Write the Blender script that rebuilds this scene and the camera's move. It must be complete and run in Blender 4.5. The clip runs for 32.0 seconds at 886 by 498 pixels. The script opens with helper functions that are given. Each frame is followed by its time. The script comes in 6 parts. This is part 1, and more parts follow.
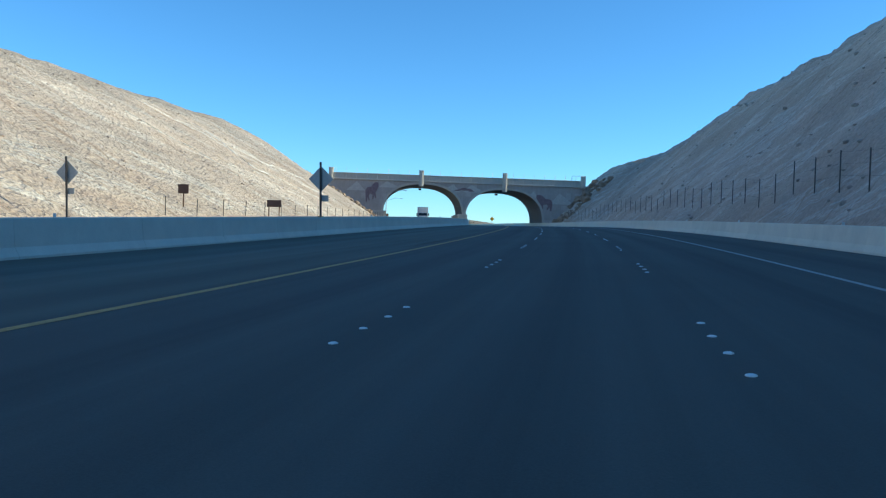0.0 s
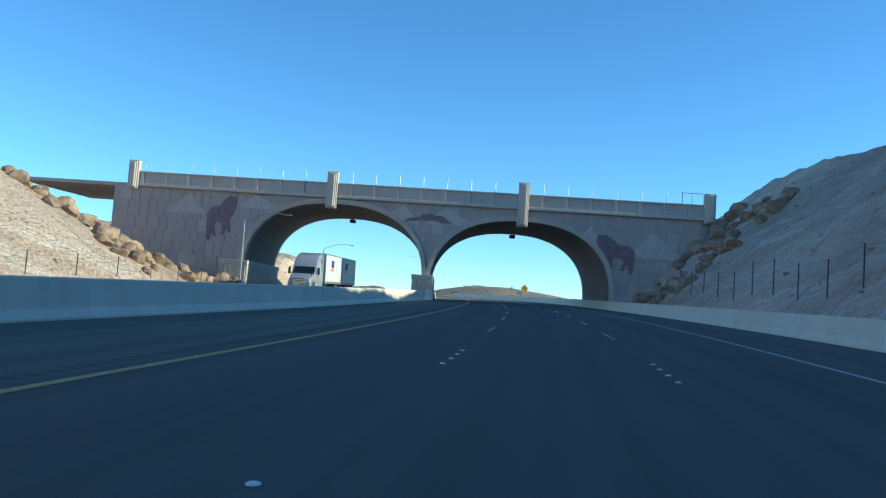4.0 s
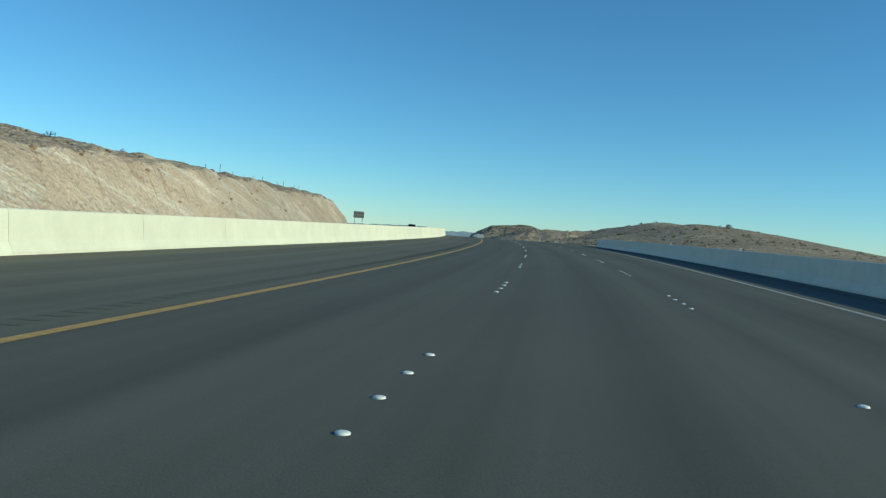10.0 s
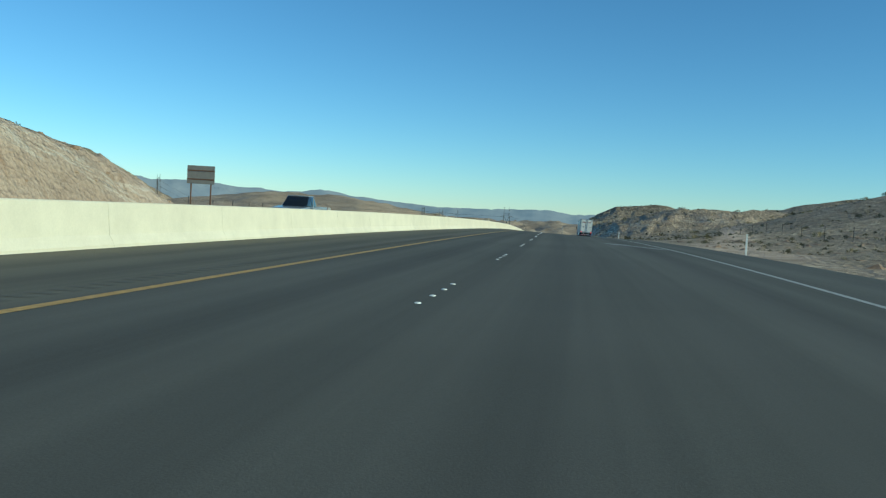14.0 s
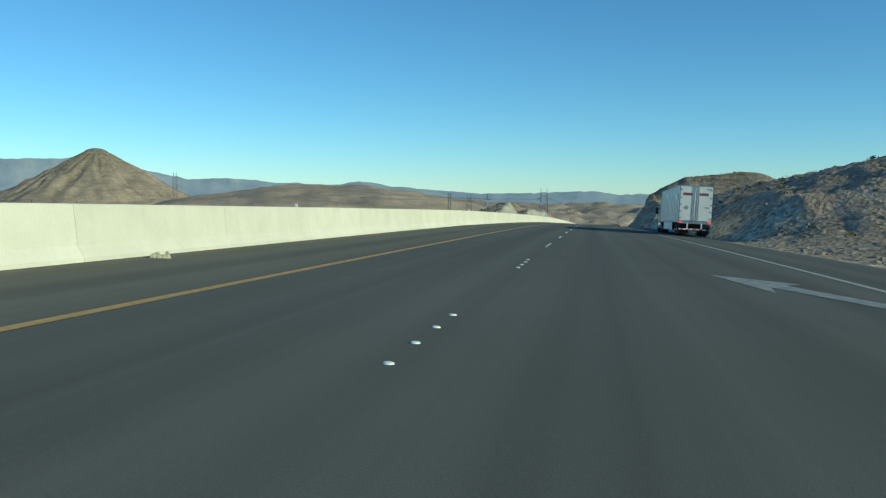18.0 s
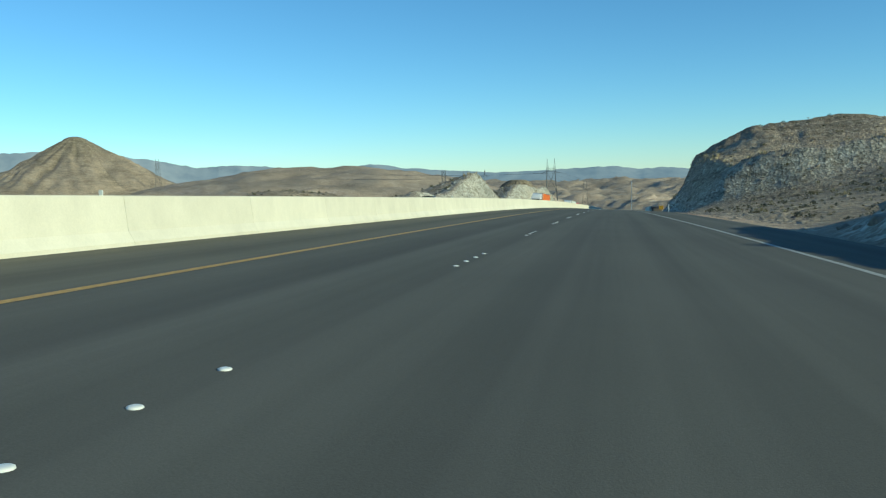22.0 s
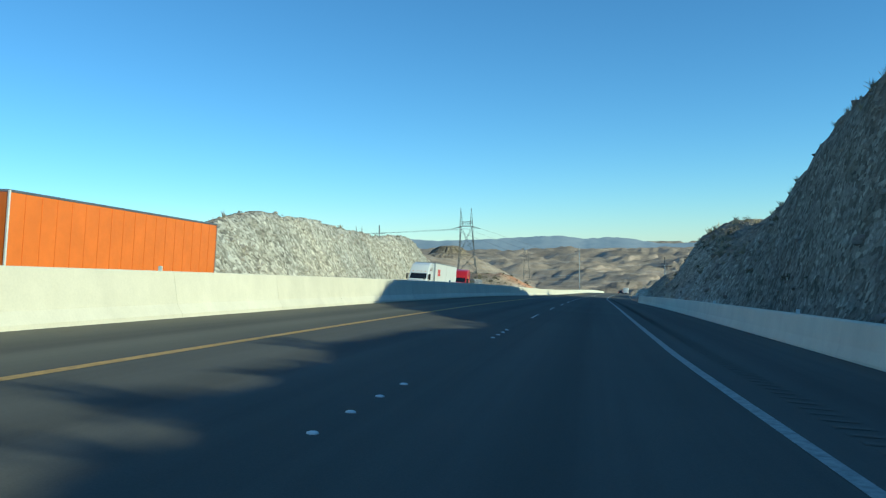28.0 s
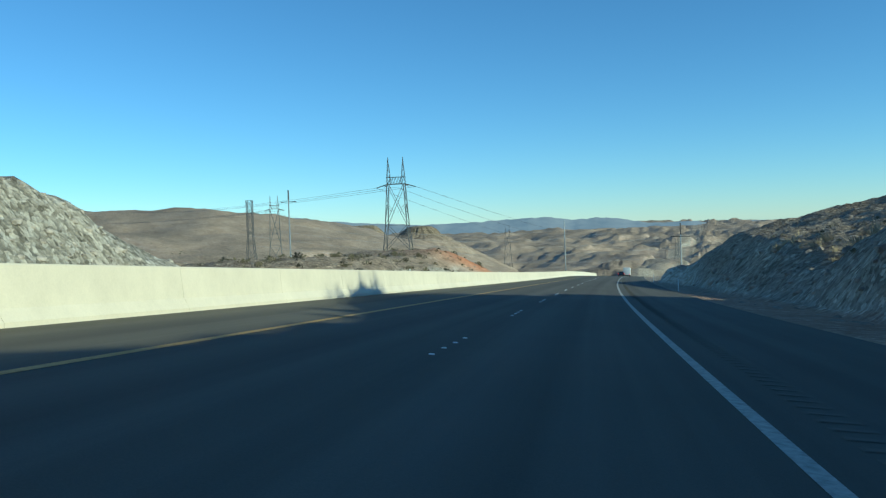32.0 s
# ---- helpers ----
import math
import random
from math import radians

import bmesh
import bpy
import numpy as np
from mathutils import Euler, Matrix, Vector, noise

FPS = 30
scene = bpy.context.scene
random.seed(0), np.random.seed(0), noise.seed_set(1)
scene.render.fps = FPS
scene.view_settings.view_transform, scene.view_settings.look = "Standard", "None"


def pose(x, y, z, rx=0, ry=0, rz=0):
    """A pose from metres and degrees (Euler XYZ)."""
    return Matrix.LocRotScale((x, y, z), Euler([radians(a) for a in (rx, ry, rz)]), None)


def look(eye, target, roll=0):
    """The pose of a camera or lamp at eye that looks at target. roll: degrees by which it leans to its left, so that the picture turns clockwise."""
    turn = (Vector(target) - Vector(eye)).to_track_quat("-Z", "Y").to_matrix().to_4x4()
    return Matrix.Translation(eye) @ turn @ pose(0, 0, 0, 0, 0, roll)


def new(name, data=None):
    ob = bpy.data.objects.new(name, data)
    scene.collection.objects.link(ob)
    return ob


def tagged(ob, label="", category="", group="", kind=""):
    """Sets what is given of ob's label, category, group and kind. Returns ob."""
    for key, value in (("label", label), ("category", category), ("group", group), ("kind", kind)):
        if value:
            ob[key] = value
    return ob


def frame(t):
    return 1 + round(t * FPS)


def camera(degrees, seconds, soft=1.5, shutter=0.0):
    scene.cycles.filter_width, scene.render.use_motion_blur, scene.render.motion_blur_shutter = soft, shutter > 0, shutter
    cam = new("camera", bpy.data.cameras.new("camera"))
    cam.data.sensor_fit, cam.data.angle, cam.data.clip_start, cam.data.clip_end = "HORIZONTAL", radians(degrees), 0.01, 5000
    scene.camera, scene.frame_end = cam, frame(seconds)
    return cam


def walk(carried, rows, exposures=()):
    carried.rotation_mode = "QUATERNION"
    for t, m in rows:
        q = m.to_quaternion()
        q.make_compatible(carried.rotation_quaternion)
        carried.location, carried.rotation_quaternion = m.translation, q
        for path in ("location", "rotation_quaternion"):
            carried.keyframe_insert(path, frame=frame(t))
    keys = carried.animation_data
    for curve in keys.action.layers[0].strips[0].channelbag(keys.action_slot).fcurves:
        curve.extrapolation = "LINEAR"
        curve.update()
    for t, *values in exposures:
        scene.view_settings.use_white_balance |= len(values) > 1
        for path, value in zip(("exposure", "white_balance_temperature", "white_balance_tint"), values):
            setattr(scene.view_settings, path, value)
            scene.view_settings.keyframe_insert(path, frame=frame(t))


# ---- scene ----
# ---------------- the road's line: curvature (1/km), change of grade (1/km), crossfall, edge line ----------------
KNOT = np.arange(-100, 1701, 60.0)
KAP = [-0.923, -0.948, -1.04, -1.095, -1.233, -1.143, -1.11, -1.112, -1.406, -0.71, -0.178, -0.009, 0.012, 0.03, 0.291, 0.154, 0.423,
       -0.164, 0.396, 0.341, 0.291, 0.249, 0.215, 0.186, 0.162, 0.143, 0.127, 0.116, 0.107, 0.102, 0.099]
DGR = [-0.036, -0.041, -0.051, -0.161, -0.121, -0.011, -0.129, 0.001, -0.076, -0.264, -0.16, -0.054, -0.094, -0.074, -0.133, -0.14, -0.13,
       -0.131, 0.087, 0.059, 0.04, 0.027, 0.018, 0.012, 0.008, 0.005, 0.004, 0.003, 0.002, 0.001, 0.001]
SUP = [0.0222, 0.0253, 0.0236, 0.0171, 0.0199, 0.0154, -0.0017, -0.0439, -0.0379, -0.0516, -0.0624, -0.0669, -0.0463, -0.0322,
       -0.0226, -0.0161, -0.0119, -0.0094, -0.0083]
WHT = [7.32, 7.33, 7.34, 7.3, 7.34, 7.36, 7.26, 7.23, 7.22, 7.16, 7.12, 7.1, 7.15, 7.1, 6.01, 4.92, 3.72, 3.6, 3.8, 3.9, 3.95, 4.05, 4.01,
       3.96, 3.91, 3.87, 3.82, 3.78, 3.74, 3.7, 3.66]
SG = np.arange(-100, 1700.1, 5.0)
_k, _g = np.interp(SG, KNOT, KAP) * 1e-3, np.interp(SG, KNOT, DGR) * 1e-3


def _sum(v, first):
    c = np.concatenate([[0], np.cumsum((v[1:] + v[:-1]) / 2 * 5.0)])
    return c - c[20] + first


TH = _sum(_k, 0.00071)
GR = _sum(_g, 0.03525)
RX, RY, RZ = _sum(np.sin(TH), 0), _sum(np.cos(TH), 0), _sum(GR, 0) - 0.00009 * np.clip(SG - 1120, 0, None) ** 2
SGE = np.concatenate([[-900.0], SG, [6500.0]])
RXE = np.concatenate([[RX[0] - 800 * np.sin(TH[0])], RX, [RX[-1] + 4800 * np.sin(TH[-1])]])
RYE = np.concatenate([[RY[0] - 800 * np.cos(TH[0])], RY, [RY[-1] + 4800 * np.cos(TH[-1])]])
RZE = np.concatenate([[RZ[0] - 800 * 0.02], RZ, [RZ[-1] - 40.0]])


def heading(s):
    return np.interp(s, SG, TH)


def cross(s):
    return np.interp(s, np.arange(-100, 1701, 100.0), SUP)


def plan(s, L):
    """World x, y of the place s metres along the road and L metres to its right."""
    s, L = np.asarray(s, float), np.asarray(L, float)
    th, near = heading(s), np.clip(L, -250, 250)
    far = L - near
    th0 = radians(-22)
    x = np.interp(s, SGE, RXE) + near * np.cos(th) + far * math.cos(th0)
    y = np.interp(s, SGE, RYE) - near * np.sin(th) - far * math.sin(th0)
    return x, y


def deck(s, L):
    """Height of the carriageway."""
    return np.interp(s, SGE, RZE) + cross(s) * np.clip(L, -10, 13)


def on_road(s, L, up=0.0, turn=0.0):
    """Pose on the road, local y along the driving direction, x to the right."""
    x, y = plan(s, L)
    slope = math.degrees(math.atan(float(np.interp(s, SG, GR))))
    bank = math.degrees(math.atan(float(cross(s))))
    return Matrix.Translation((float(x), float(y), float(deck(s, L)) + up)) @ pose(0, 0, 0, 0, 0, -math.degrees(float(heading(s))) + turn) @ (pose(0, 0, 0, slope, -bank, 0) if turn == 0 else pose(0, 0, 0, -slope, bank, 0))


def cam_pose(x, y, z, yaw, pitch, roll):
    a, b = radians(yaw), radians(pitch)
    return look((x, y, z), (x + math.sin(a) * math.cos(b) * 50, y + math.cos(a) * math.cos(b) * 50, z + math.sin(b) * 50), roll)


cam = camera(57.8, 32.0, soft=1.25)
ROWS = [
    (0.0, 2.451, -0.002, 1.304, -11.036, -0.742, 2.069), (0.5, 2.155, 15.164, 1.826, -11.69, -0.963, 2.454),
    (1.0, 1.623, 30.329, 2.337, -12.294, -1.148, 2.78), (1.5, 0.849, 45.488, 2.832, -12.888, -1.283, 2.794),
    (2.0, -0.17, 60.637, 3.305, -13.232, -0.446, 3.161), (2.5, -1.229, 75.789, 3.754, -13.876, 1.716, 3.369),
    (3.0, -2.539, 90.93, 4.17, -14.597, 2.632, 3.467), (3.5, -4.108, 106.055, 4.549, -15.349, 3.267, 3.703),
    (4.0, -5.943, 121.158, 4.895, -16.131, 3.806, 4.088), (4.5, -8.106, 136.22, 5.209, -16.943, 4.165, 4.636),
    (5.0, -10.548, 151.235, 5.495, -17.576, 3.765, 5.487), (5.5, -13.264, 166.195, 5.758, -18.708, 3.097, 5.794),
    (6.0, -16.25, 181.098, 6.005, -20.145, 2.596, 5.486), (6.5, -19.526, 195.934, 6.241, -21.33, 2.203, 5.505),
    (7.0, -23.057, 210.704, 6.473, -22.286, 1.685, 5.402), (7.5, -26.842, 225.405, 6.698, -23.751, 1.393, 4.887),
    (8.0, -30.875, 240.033, 6.908, -25.245, 0.613, 4.609), (8.5, -35.121, 254.6, 7.096, -26.371, -0.114, 4.718),
    (9.0, -39.614, 269.099, 7.258, -27.073, -0.645, 4.63), (9.5, -44.352, 283.525, 7.397, -27.505, -1.081, 4.804),
    (10.0, -49.334, 297.874, 7.52, -28.43, -1.314, 4.521), (10.5, -54.392, 312.204, 7.636, -29.355, -1.395, 4.222),
    (11.0, -59.695, 326.455, 7.751, -30.158, -1.51, 4.305), (11.5, -65.257, 340.619, 7.861, -31.147, -1.612, 4.015),
    (12.0, -71.092, 354.683, 7.963, -32.423, -1.818, 4.099), (12.5, -77.296, 368.579, 8.05, -33.706, -2.064, 3.74),
    (13.0, -83.772, 382.315, 8.119, -34.955, -2.441, 3.798), (13.5, -90.49, 395.896, 8.157, -36.293, -2.668, 3.51),
    (14.0, -97.409, 409.336, 8.156, -37.501, -3.0, 3.35), (14.5, -104.607, 422.587, 8.104, -38.404, -3.36, 3.3),
    (15.0, -111.93, 435.728, 7.996, -39.028, -3.865, 3.205), (15.5, -119.35, 448.774, 7.835, -39.537, -4.022, 2.851),
    (16.0, -126.841, 461.74, 7.627, -39.931, -4.142, 2.612), (16.5, -134.334, 474.681, 7.378, -40.211, -4.228, 2.477),
    (17.0, -141.865, 487.599, 7.087, -40.285, -4.189, 1.744), (17.5, -149.421, 500.5, 6.766, -40.552, -4.055, 1.08),
    (18.0, -156.996, 513.39, 6.422, -40.808, -3.994, 0.554), (18.5, -164.524, 526.305, 6.057, -40.937, -3.93, 0.075),
    (19.0, -172.055, 539.219, 5.679, -40.994, -3.832, -0.18), (19.5, -179.587, 552.132, 5.287, -40.951, -3.956, -0.589),
    (20.0, -187.118, 565.045, 4.88, -41.037, -4.174, -0.812), (20.5, -194.492, 578.062, 4.456, -41.425, -4.429, -1.203),
    (21.0, -201.873, 591.096, 4.012, -41.897, -4.767, -1.367), (21.5, -209.261, 604.149, 3.547, -42.22, -5.336, -1.445),
    (22.0, -216.654, 617.22, 3.063, -42.265, -5.336, -1.423), (22.5, -224.202, 630.223, 2.568, -42.093, -4.982, -1.527),
    (23.0, -231.751, 643.245, 2.055, -41.381, -3.318, -1.492), (23.5, -239.29, 656.292, 1.515, -40.668, 0.677, -2.09),
    (24.0, -246.807, 669.371, 0.949, -40.214, 1.579, -2.015), (24.5, -254.388, 682.418, 0.36, -39.055, 1.292, -1.484),
    (25.0, -261.912, 695.491, -0.258, -39.135, 1.06, -1.377), (25.5, -269.384, 708.59, -0.906, -39.245, 0.838, -1.325),
    (26.0, -276.81, 721.712, -1.584, -39.385, 0.617, -1.326), (26.5, -284.233, 734.831, -2.292, -39.554, 0.384, -1.38),
    (27.0, -291.619, 747.966, -3.029, -39.342, 0.099, -1.046), (27.5, -298.958, 761.118, -3.797, -38.946, -0.276, -0.571),
    (28.0, -306.237, 774.297, -4.594, -38.424, -0.465, -0.773), (28.5, -313.397, 787.551, -5.426, -37.912, -0.684, -0.904),
    (29.0, -320.494, 800.874, -6.289, -37.402, -0.779, -1.1), (29.5, -327.552, 814.256, -7.182, -37.067, -0.902, -1.25),
    (30.0, -334.6, 827.682, -8.107, -36.92, -1.103, -1.344), (30.5, -341.522, 841.211, -9.073, -36.993, -1.158, -1.344),
    (31.0, -348.481, 854.753, -10.068, -37.21, -1.277, -1.516), (31.5, -355.454, 868.316, -11.082, -37.461, -1.364, -1.892),
    (32.0, -362.412, 881.914, -12.103, -37.678, -1.525, -2.028),
]

EXPO = ((0, 0.4), (2, 0.4), (4.5, 0.5), (5, 0.55), (5.6, 0.85), (6, 0.95), (6.5, 0.8), (6.9, 0.5), (7.3, 0.2), (8, -0.1), (9, -0.2), (21, -0.2), (22, -0.05), (23, -0.05), (23.6, -0.25), (24.5, -0.32), (26.8, -0.3), (28, 0.03), (30, 0.0), (32, -0.08))
WARM = {4.5: (5450, -10), 5: (5820, -13), 5.6: (5700, -5), 6: (5900, 20), 6.5: (5000, 3), 6.9: (5350, -1), 7.3: (5300, -5), 8: (5300, -13), 21: (5550, -19), 22: (5620, -19), 23: (5620, -19), 26.8: (5380, -17), 28: (5280, -17), 30: (5280, -17), 32: (5280, -17)}
walk(cam, [(r[0], cam_pose(*r[1:])) for r in ROWS], [(t, e, *WARM.get(t, (5120, -9) if t < 7 else (5470, -19))) for t, e in EXPO])

# ---------------- light ----------------
SUN_EL, SUN_AZ = 21.2, 79.0  # azimuth clockwise from +y
world = bpy.data.worlds.new("sky")
scene.world = world
world.use_nodes = True
wn = world.node_tree.nodes
sky = wn.new("ShaderNodeTexSky")
sky.sky_type, sky.sun_disc = "NISHITA", False
sky.sun_elevation, sky.sun_rotation = radians(SUN_EL), radians(SUN_AZ)
sky.altitude, sky.air_density, sky.dust_density, sky.ozone_density = 1200, 1.0, 0.0, 4.8
tint = wn.new("ShaderNodeMix")
tint.data_type, tint.blend_type = "RGBA", "MULTIPLY"
tint.inputs[0].default_value, tint.inputs[7].default_value = 1.0, (0.955, 0.995, 1.015, 1)
world.node_tree.links.new(sky.outputs[0], tint.inputs[6])
world.node_tree.links.new(tint.outputs[2], wn["Background"].inputs[0])
wn["Background"].inputs[1].default_value = 0.14
sun = new("sun", bpy.data.lights.new("sun", "SUN"))
sun.data.energy, sun.data.angle, sun.data.color = 4.6, radians(0.53), (1.0, 0.83, 0.58)
_a, _e = radians(SUN_AZ), radians(SUN_EL)
sun.matrix_world = look((0, 0, 300), (-math.sin(_a) * math.cos(_e) * 100, -math.cos(_a) * math.cos(_e) * 100, 300 - math.sin(_e) * 100))


# ---------------- materials ----------------
def mat(name, rough=0.7, metal=0.0):
    m = bpy.data.materials.new(name)
    m.use_nodes = True
    b = m.node_tree.nodes["Principled BSDF"]
    b.inputs["Roughness"].default_value, b.inputs["Metallic"].default_value = rough, metal
    return m, m.node_tree, b


def node(t, kind, **kw):
    n = t.nodes.new(kind)
    for k, v in kw.items():
        n.inputs[k.replace("_", " ")].default_value = v
    return n


def noise_tex(t, scale, detail=4.0, rough=0.55, coord="Object", stretch=None):
    c = t.nodes.new("ShaderNodeTexCoord")
    n = node(t, "ShaderNodeTexNoise", Scale=scale, Detail=detail, Roughness=rough)
    if stretch:
        mp = t.nodes.new("ShaderNodeMapping")
        mp.inputs["Scale"].default_value = stretch
        t.links.new(c.outputs[coord], mp.inputs[0])
        t.links.new(mp.outputs[0], n.inputs["Vector"])
    else:
        t.links.new(c.outputs[coord], n.inputs["Vector"])
    return n


def ramp(t, src, stops):
    r = t.nodes.new("ShaderNodeValToRGB")
    while len(r.color_ramp.elements) < len(stops):
        r.color_ramp.elements.new(0.5)
    for e, (p, c) in zip(r.color_ramp.elements, stops):
        e.position, e.color = p, (*c, 1)
    t.links.new(src, r.inputs[0])
    return r


def mix(t, fac, a, b, blend="MIX"):
    m = t.nodes.new("ShaderNodeMix")
    m.data_type, m.blend_type = "RGBA", blend
    for s, v in ((m.inputs[0], fac), (m.inputs[6], a), (m.inputs[7], b)):
        if isinstance(v, (int, float)):
            s.default_value = v
        elif isinstance(v, tuple):
            s.default_value = (*v, 1)
        else:
            t.links.new(v, s)
    return m.outputs[2]


def bump(t, b, src, strength, distance):
    n = node(t, "ShaderNodeBump", Strength=strength, Distance=distance)
    t.links.new(src, n.inputs["Height"])
    t.links.new(n.outputs[0], b.inputs["Normal"])
    return n


def plain(name, color, rough=0.6, metal=0.0, vary=0.12, scale=6.0, coat=0.0):
    """A paint or plastic with slight dirt and unevenness."""
    m, t, b = mat(name, rough, metal)
    n = noise_tex(t, scale, 5, 0.6)
    lo, hi = tuple(c * (1 - vary) for c in color), tuple(min(1, c * (1 + vary * 0.5)) for c in color)
    r = ramp(t, n.outputs[0], [(0.3, lo), (0.7, hi)])
    t.links.new(r.outputs[0], b.inputs["Base Color"])
    b.inputs["Coat Weight"].default_value = coat
    n2 = noise_tex(t, scale * 7, 3)
    rr = ramp(t, n2.outputs[0], [(0.3, (rough * 0.8,) * 3), (0.7, (min(1, rough * 1.2),) * 3)])
    t.links.new(rr.outputs[0], b.inputs["Roughness"])
    return m


def asphalt_material(name, dark, light, lanes=False):
    """Asphalt; with lanes: oil-darkened lane centres, paler wheel tracks and a dusty shoulder, across the road."""
    m, t, b = mat(name, 0.95)
    b.inputs["Specular IOR Level"].default_value = 0.22
    grain = noise_tex(t, 60, 3, 0.7)
    big = noise_tex(t, 0.12, 5, 0.6)
    sw = noise_tex(t, 1.0, 4, 0.6, "UV", (1.1, 0.012, 1))
    g = ramp(t, grain.outputs[0], [(0.3, dark), (0.72, light)])
    c1 = mix(t, 0.35, g.outputs[0], ramp(t, big.outputs[0], [(0.35, dark), (0.65, light)]).outputs[0])
    c2 = mix(t, 0.3, c1, ramp(t, sw.outputs[0], [(0.35, tuple(c * 0.72 for c in dark)), (0.65, tuple(c * 1.1 for c in light))]).outputs[0])
    if lanes:
        uv = t.nodes.new("ShaderNodeTexCoord")
        sp = t.nodes.new("ShaderNodeSeparateXYZ")
        t.links.new(uv.outputs["UV"], sp.inputs[0])
        wob = math_node(t, "ADD", sp.outputs[0], math_node(t, "MULTIPLY", math_node(t, "SUBTRACT", sw.outputs[0], 0.5), 0.7))
        u = math_node(t, "FRACT", math_node(t, "DIVIDE", math_node(t, "ADD", wob, 3.66), 3.66), 0.0)
        track = ramp(t, u, [(0.0, (0.97, 0.97, 0.97)), (0.2, (1.07, 1.07, 1.06)), (0.34, (1.03, 1.03, 1.03)), (0.5, (0.86, 0.86, 0.87)), (0.66, (1.03, 1.03, 1.03)), (0.8, (1.07, 1.07, 1.06)), (1.0, (0.97, 0.97, 0.97))])
        c2 = mix(t, 1.0, c2, track.outputs[0], "MULTIPLY")
        v = math_node(t, "DIVIDE", math_node(t, "ADD", sp.outputs[0], 12.0), 12.0)
        dust = ramp(t, v, [(0.0, (1.4, 1.36, 1.2)), (0.35, (1.36, 1.33, 1.18)), (0.66, (1.22, 1.2, 1.1)), (0.70, (1, 1, 1))])
        c2 = mix(t, 1.0, c2, dust.outputs[0], "MULTIPLY")
    t.links.new(c2, b.inputs["Base Color"])
    bump(t, b, grain.outputs[0], 0.25, 0.01)
    return m


def concrete_material(name, base, streak=0.2):
    m, t, b = mat(name, 0.82)
    big, fine = noise_tex(t, 0.9, 6, 0.65), noise_tex(t, 22, 4, 0.6)
    run = noise_tex(t, 1.0, 4, 0.6, "Object", (2.2, 2.2, 0.25))
    a = ramp(t, big.outputs[0], [(0.3, tuple(c * 0.86 for c in base)), (0.65, base)])
    c1 = mix(t, 0.18, a.outputs[0], ramp(t, fine.outputs[0], [(0.3, tuple(c * 0.7 for c in base)), (0.7, tuple(min(1, c * 1.08) for c in base))]).outputs[0])
    c2 = mix(t, streak, c1, ramp(t, run.outputs[0], [(0.42, tuple(c * 0.6 for c in base)), (0.6, base)]).outputs[0])
    info = t.nodes.new("ShaderNodeObjectInfo")
    hv = ramp(t, info.outputs["Random"], [(0, (0.93, 0.93, 0.93)), (1, (1, 1, 1))])
    c3 = mix(t, 1.0, c2, hv.outputs[0], "MULTIPLY")
    t.links.new(c3, b.inputs["Base Color"])
    bump(t, b, fine.outputs[0], 0.2, 0.01)
    return m


def math_node(t, op, a, b):
    n = t.nodes.new("ShaderNodeMath")
    n.operation = op
    for k, v in ((0, a), (1, b)):
        if isinstance(v, (int, float)):
            n.inputs[k].default_value = v
        else:
            t.links.new(v, n.inputs[k])
    return n.outputs[0]


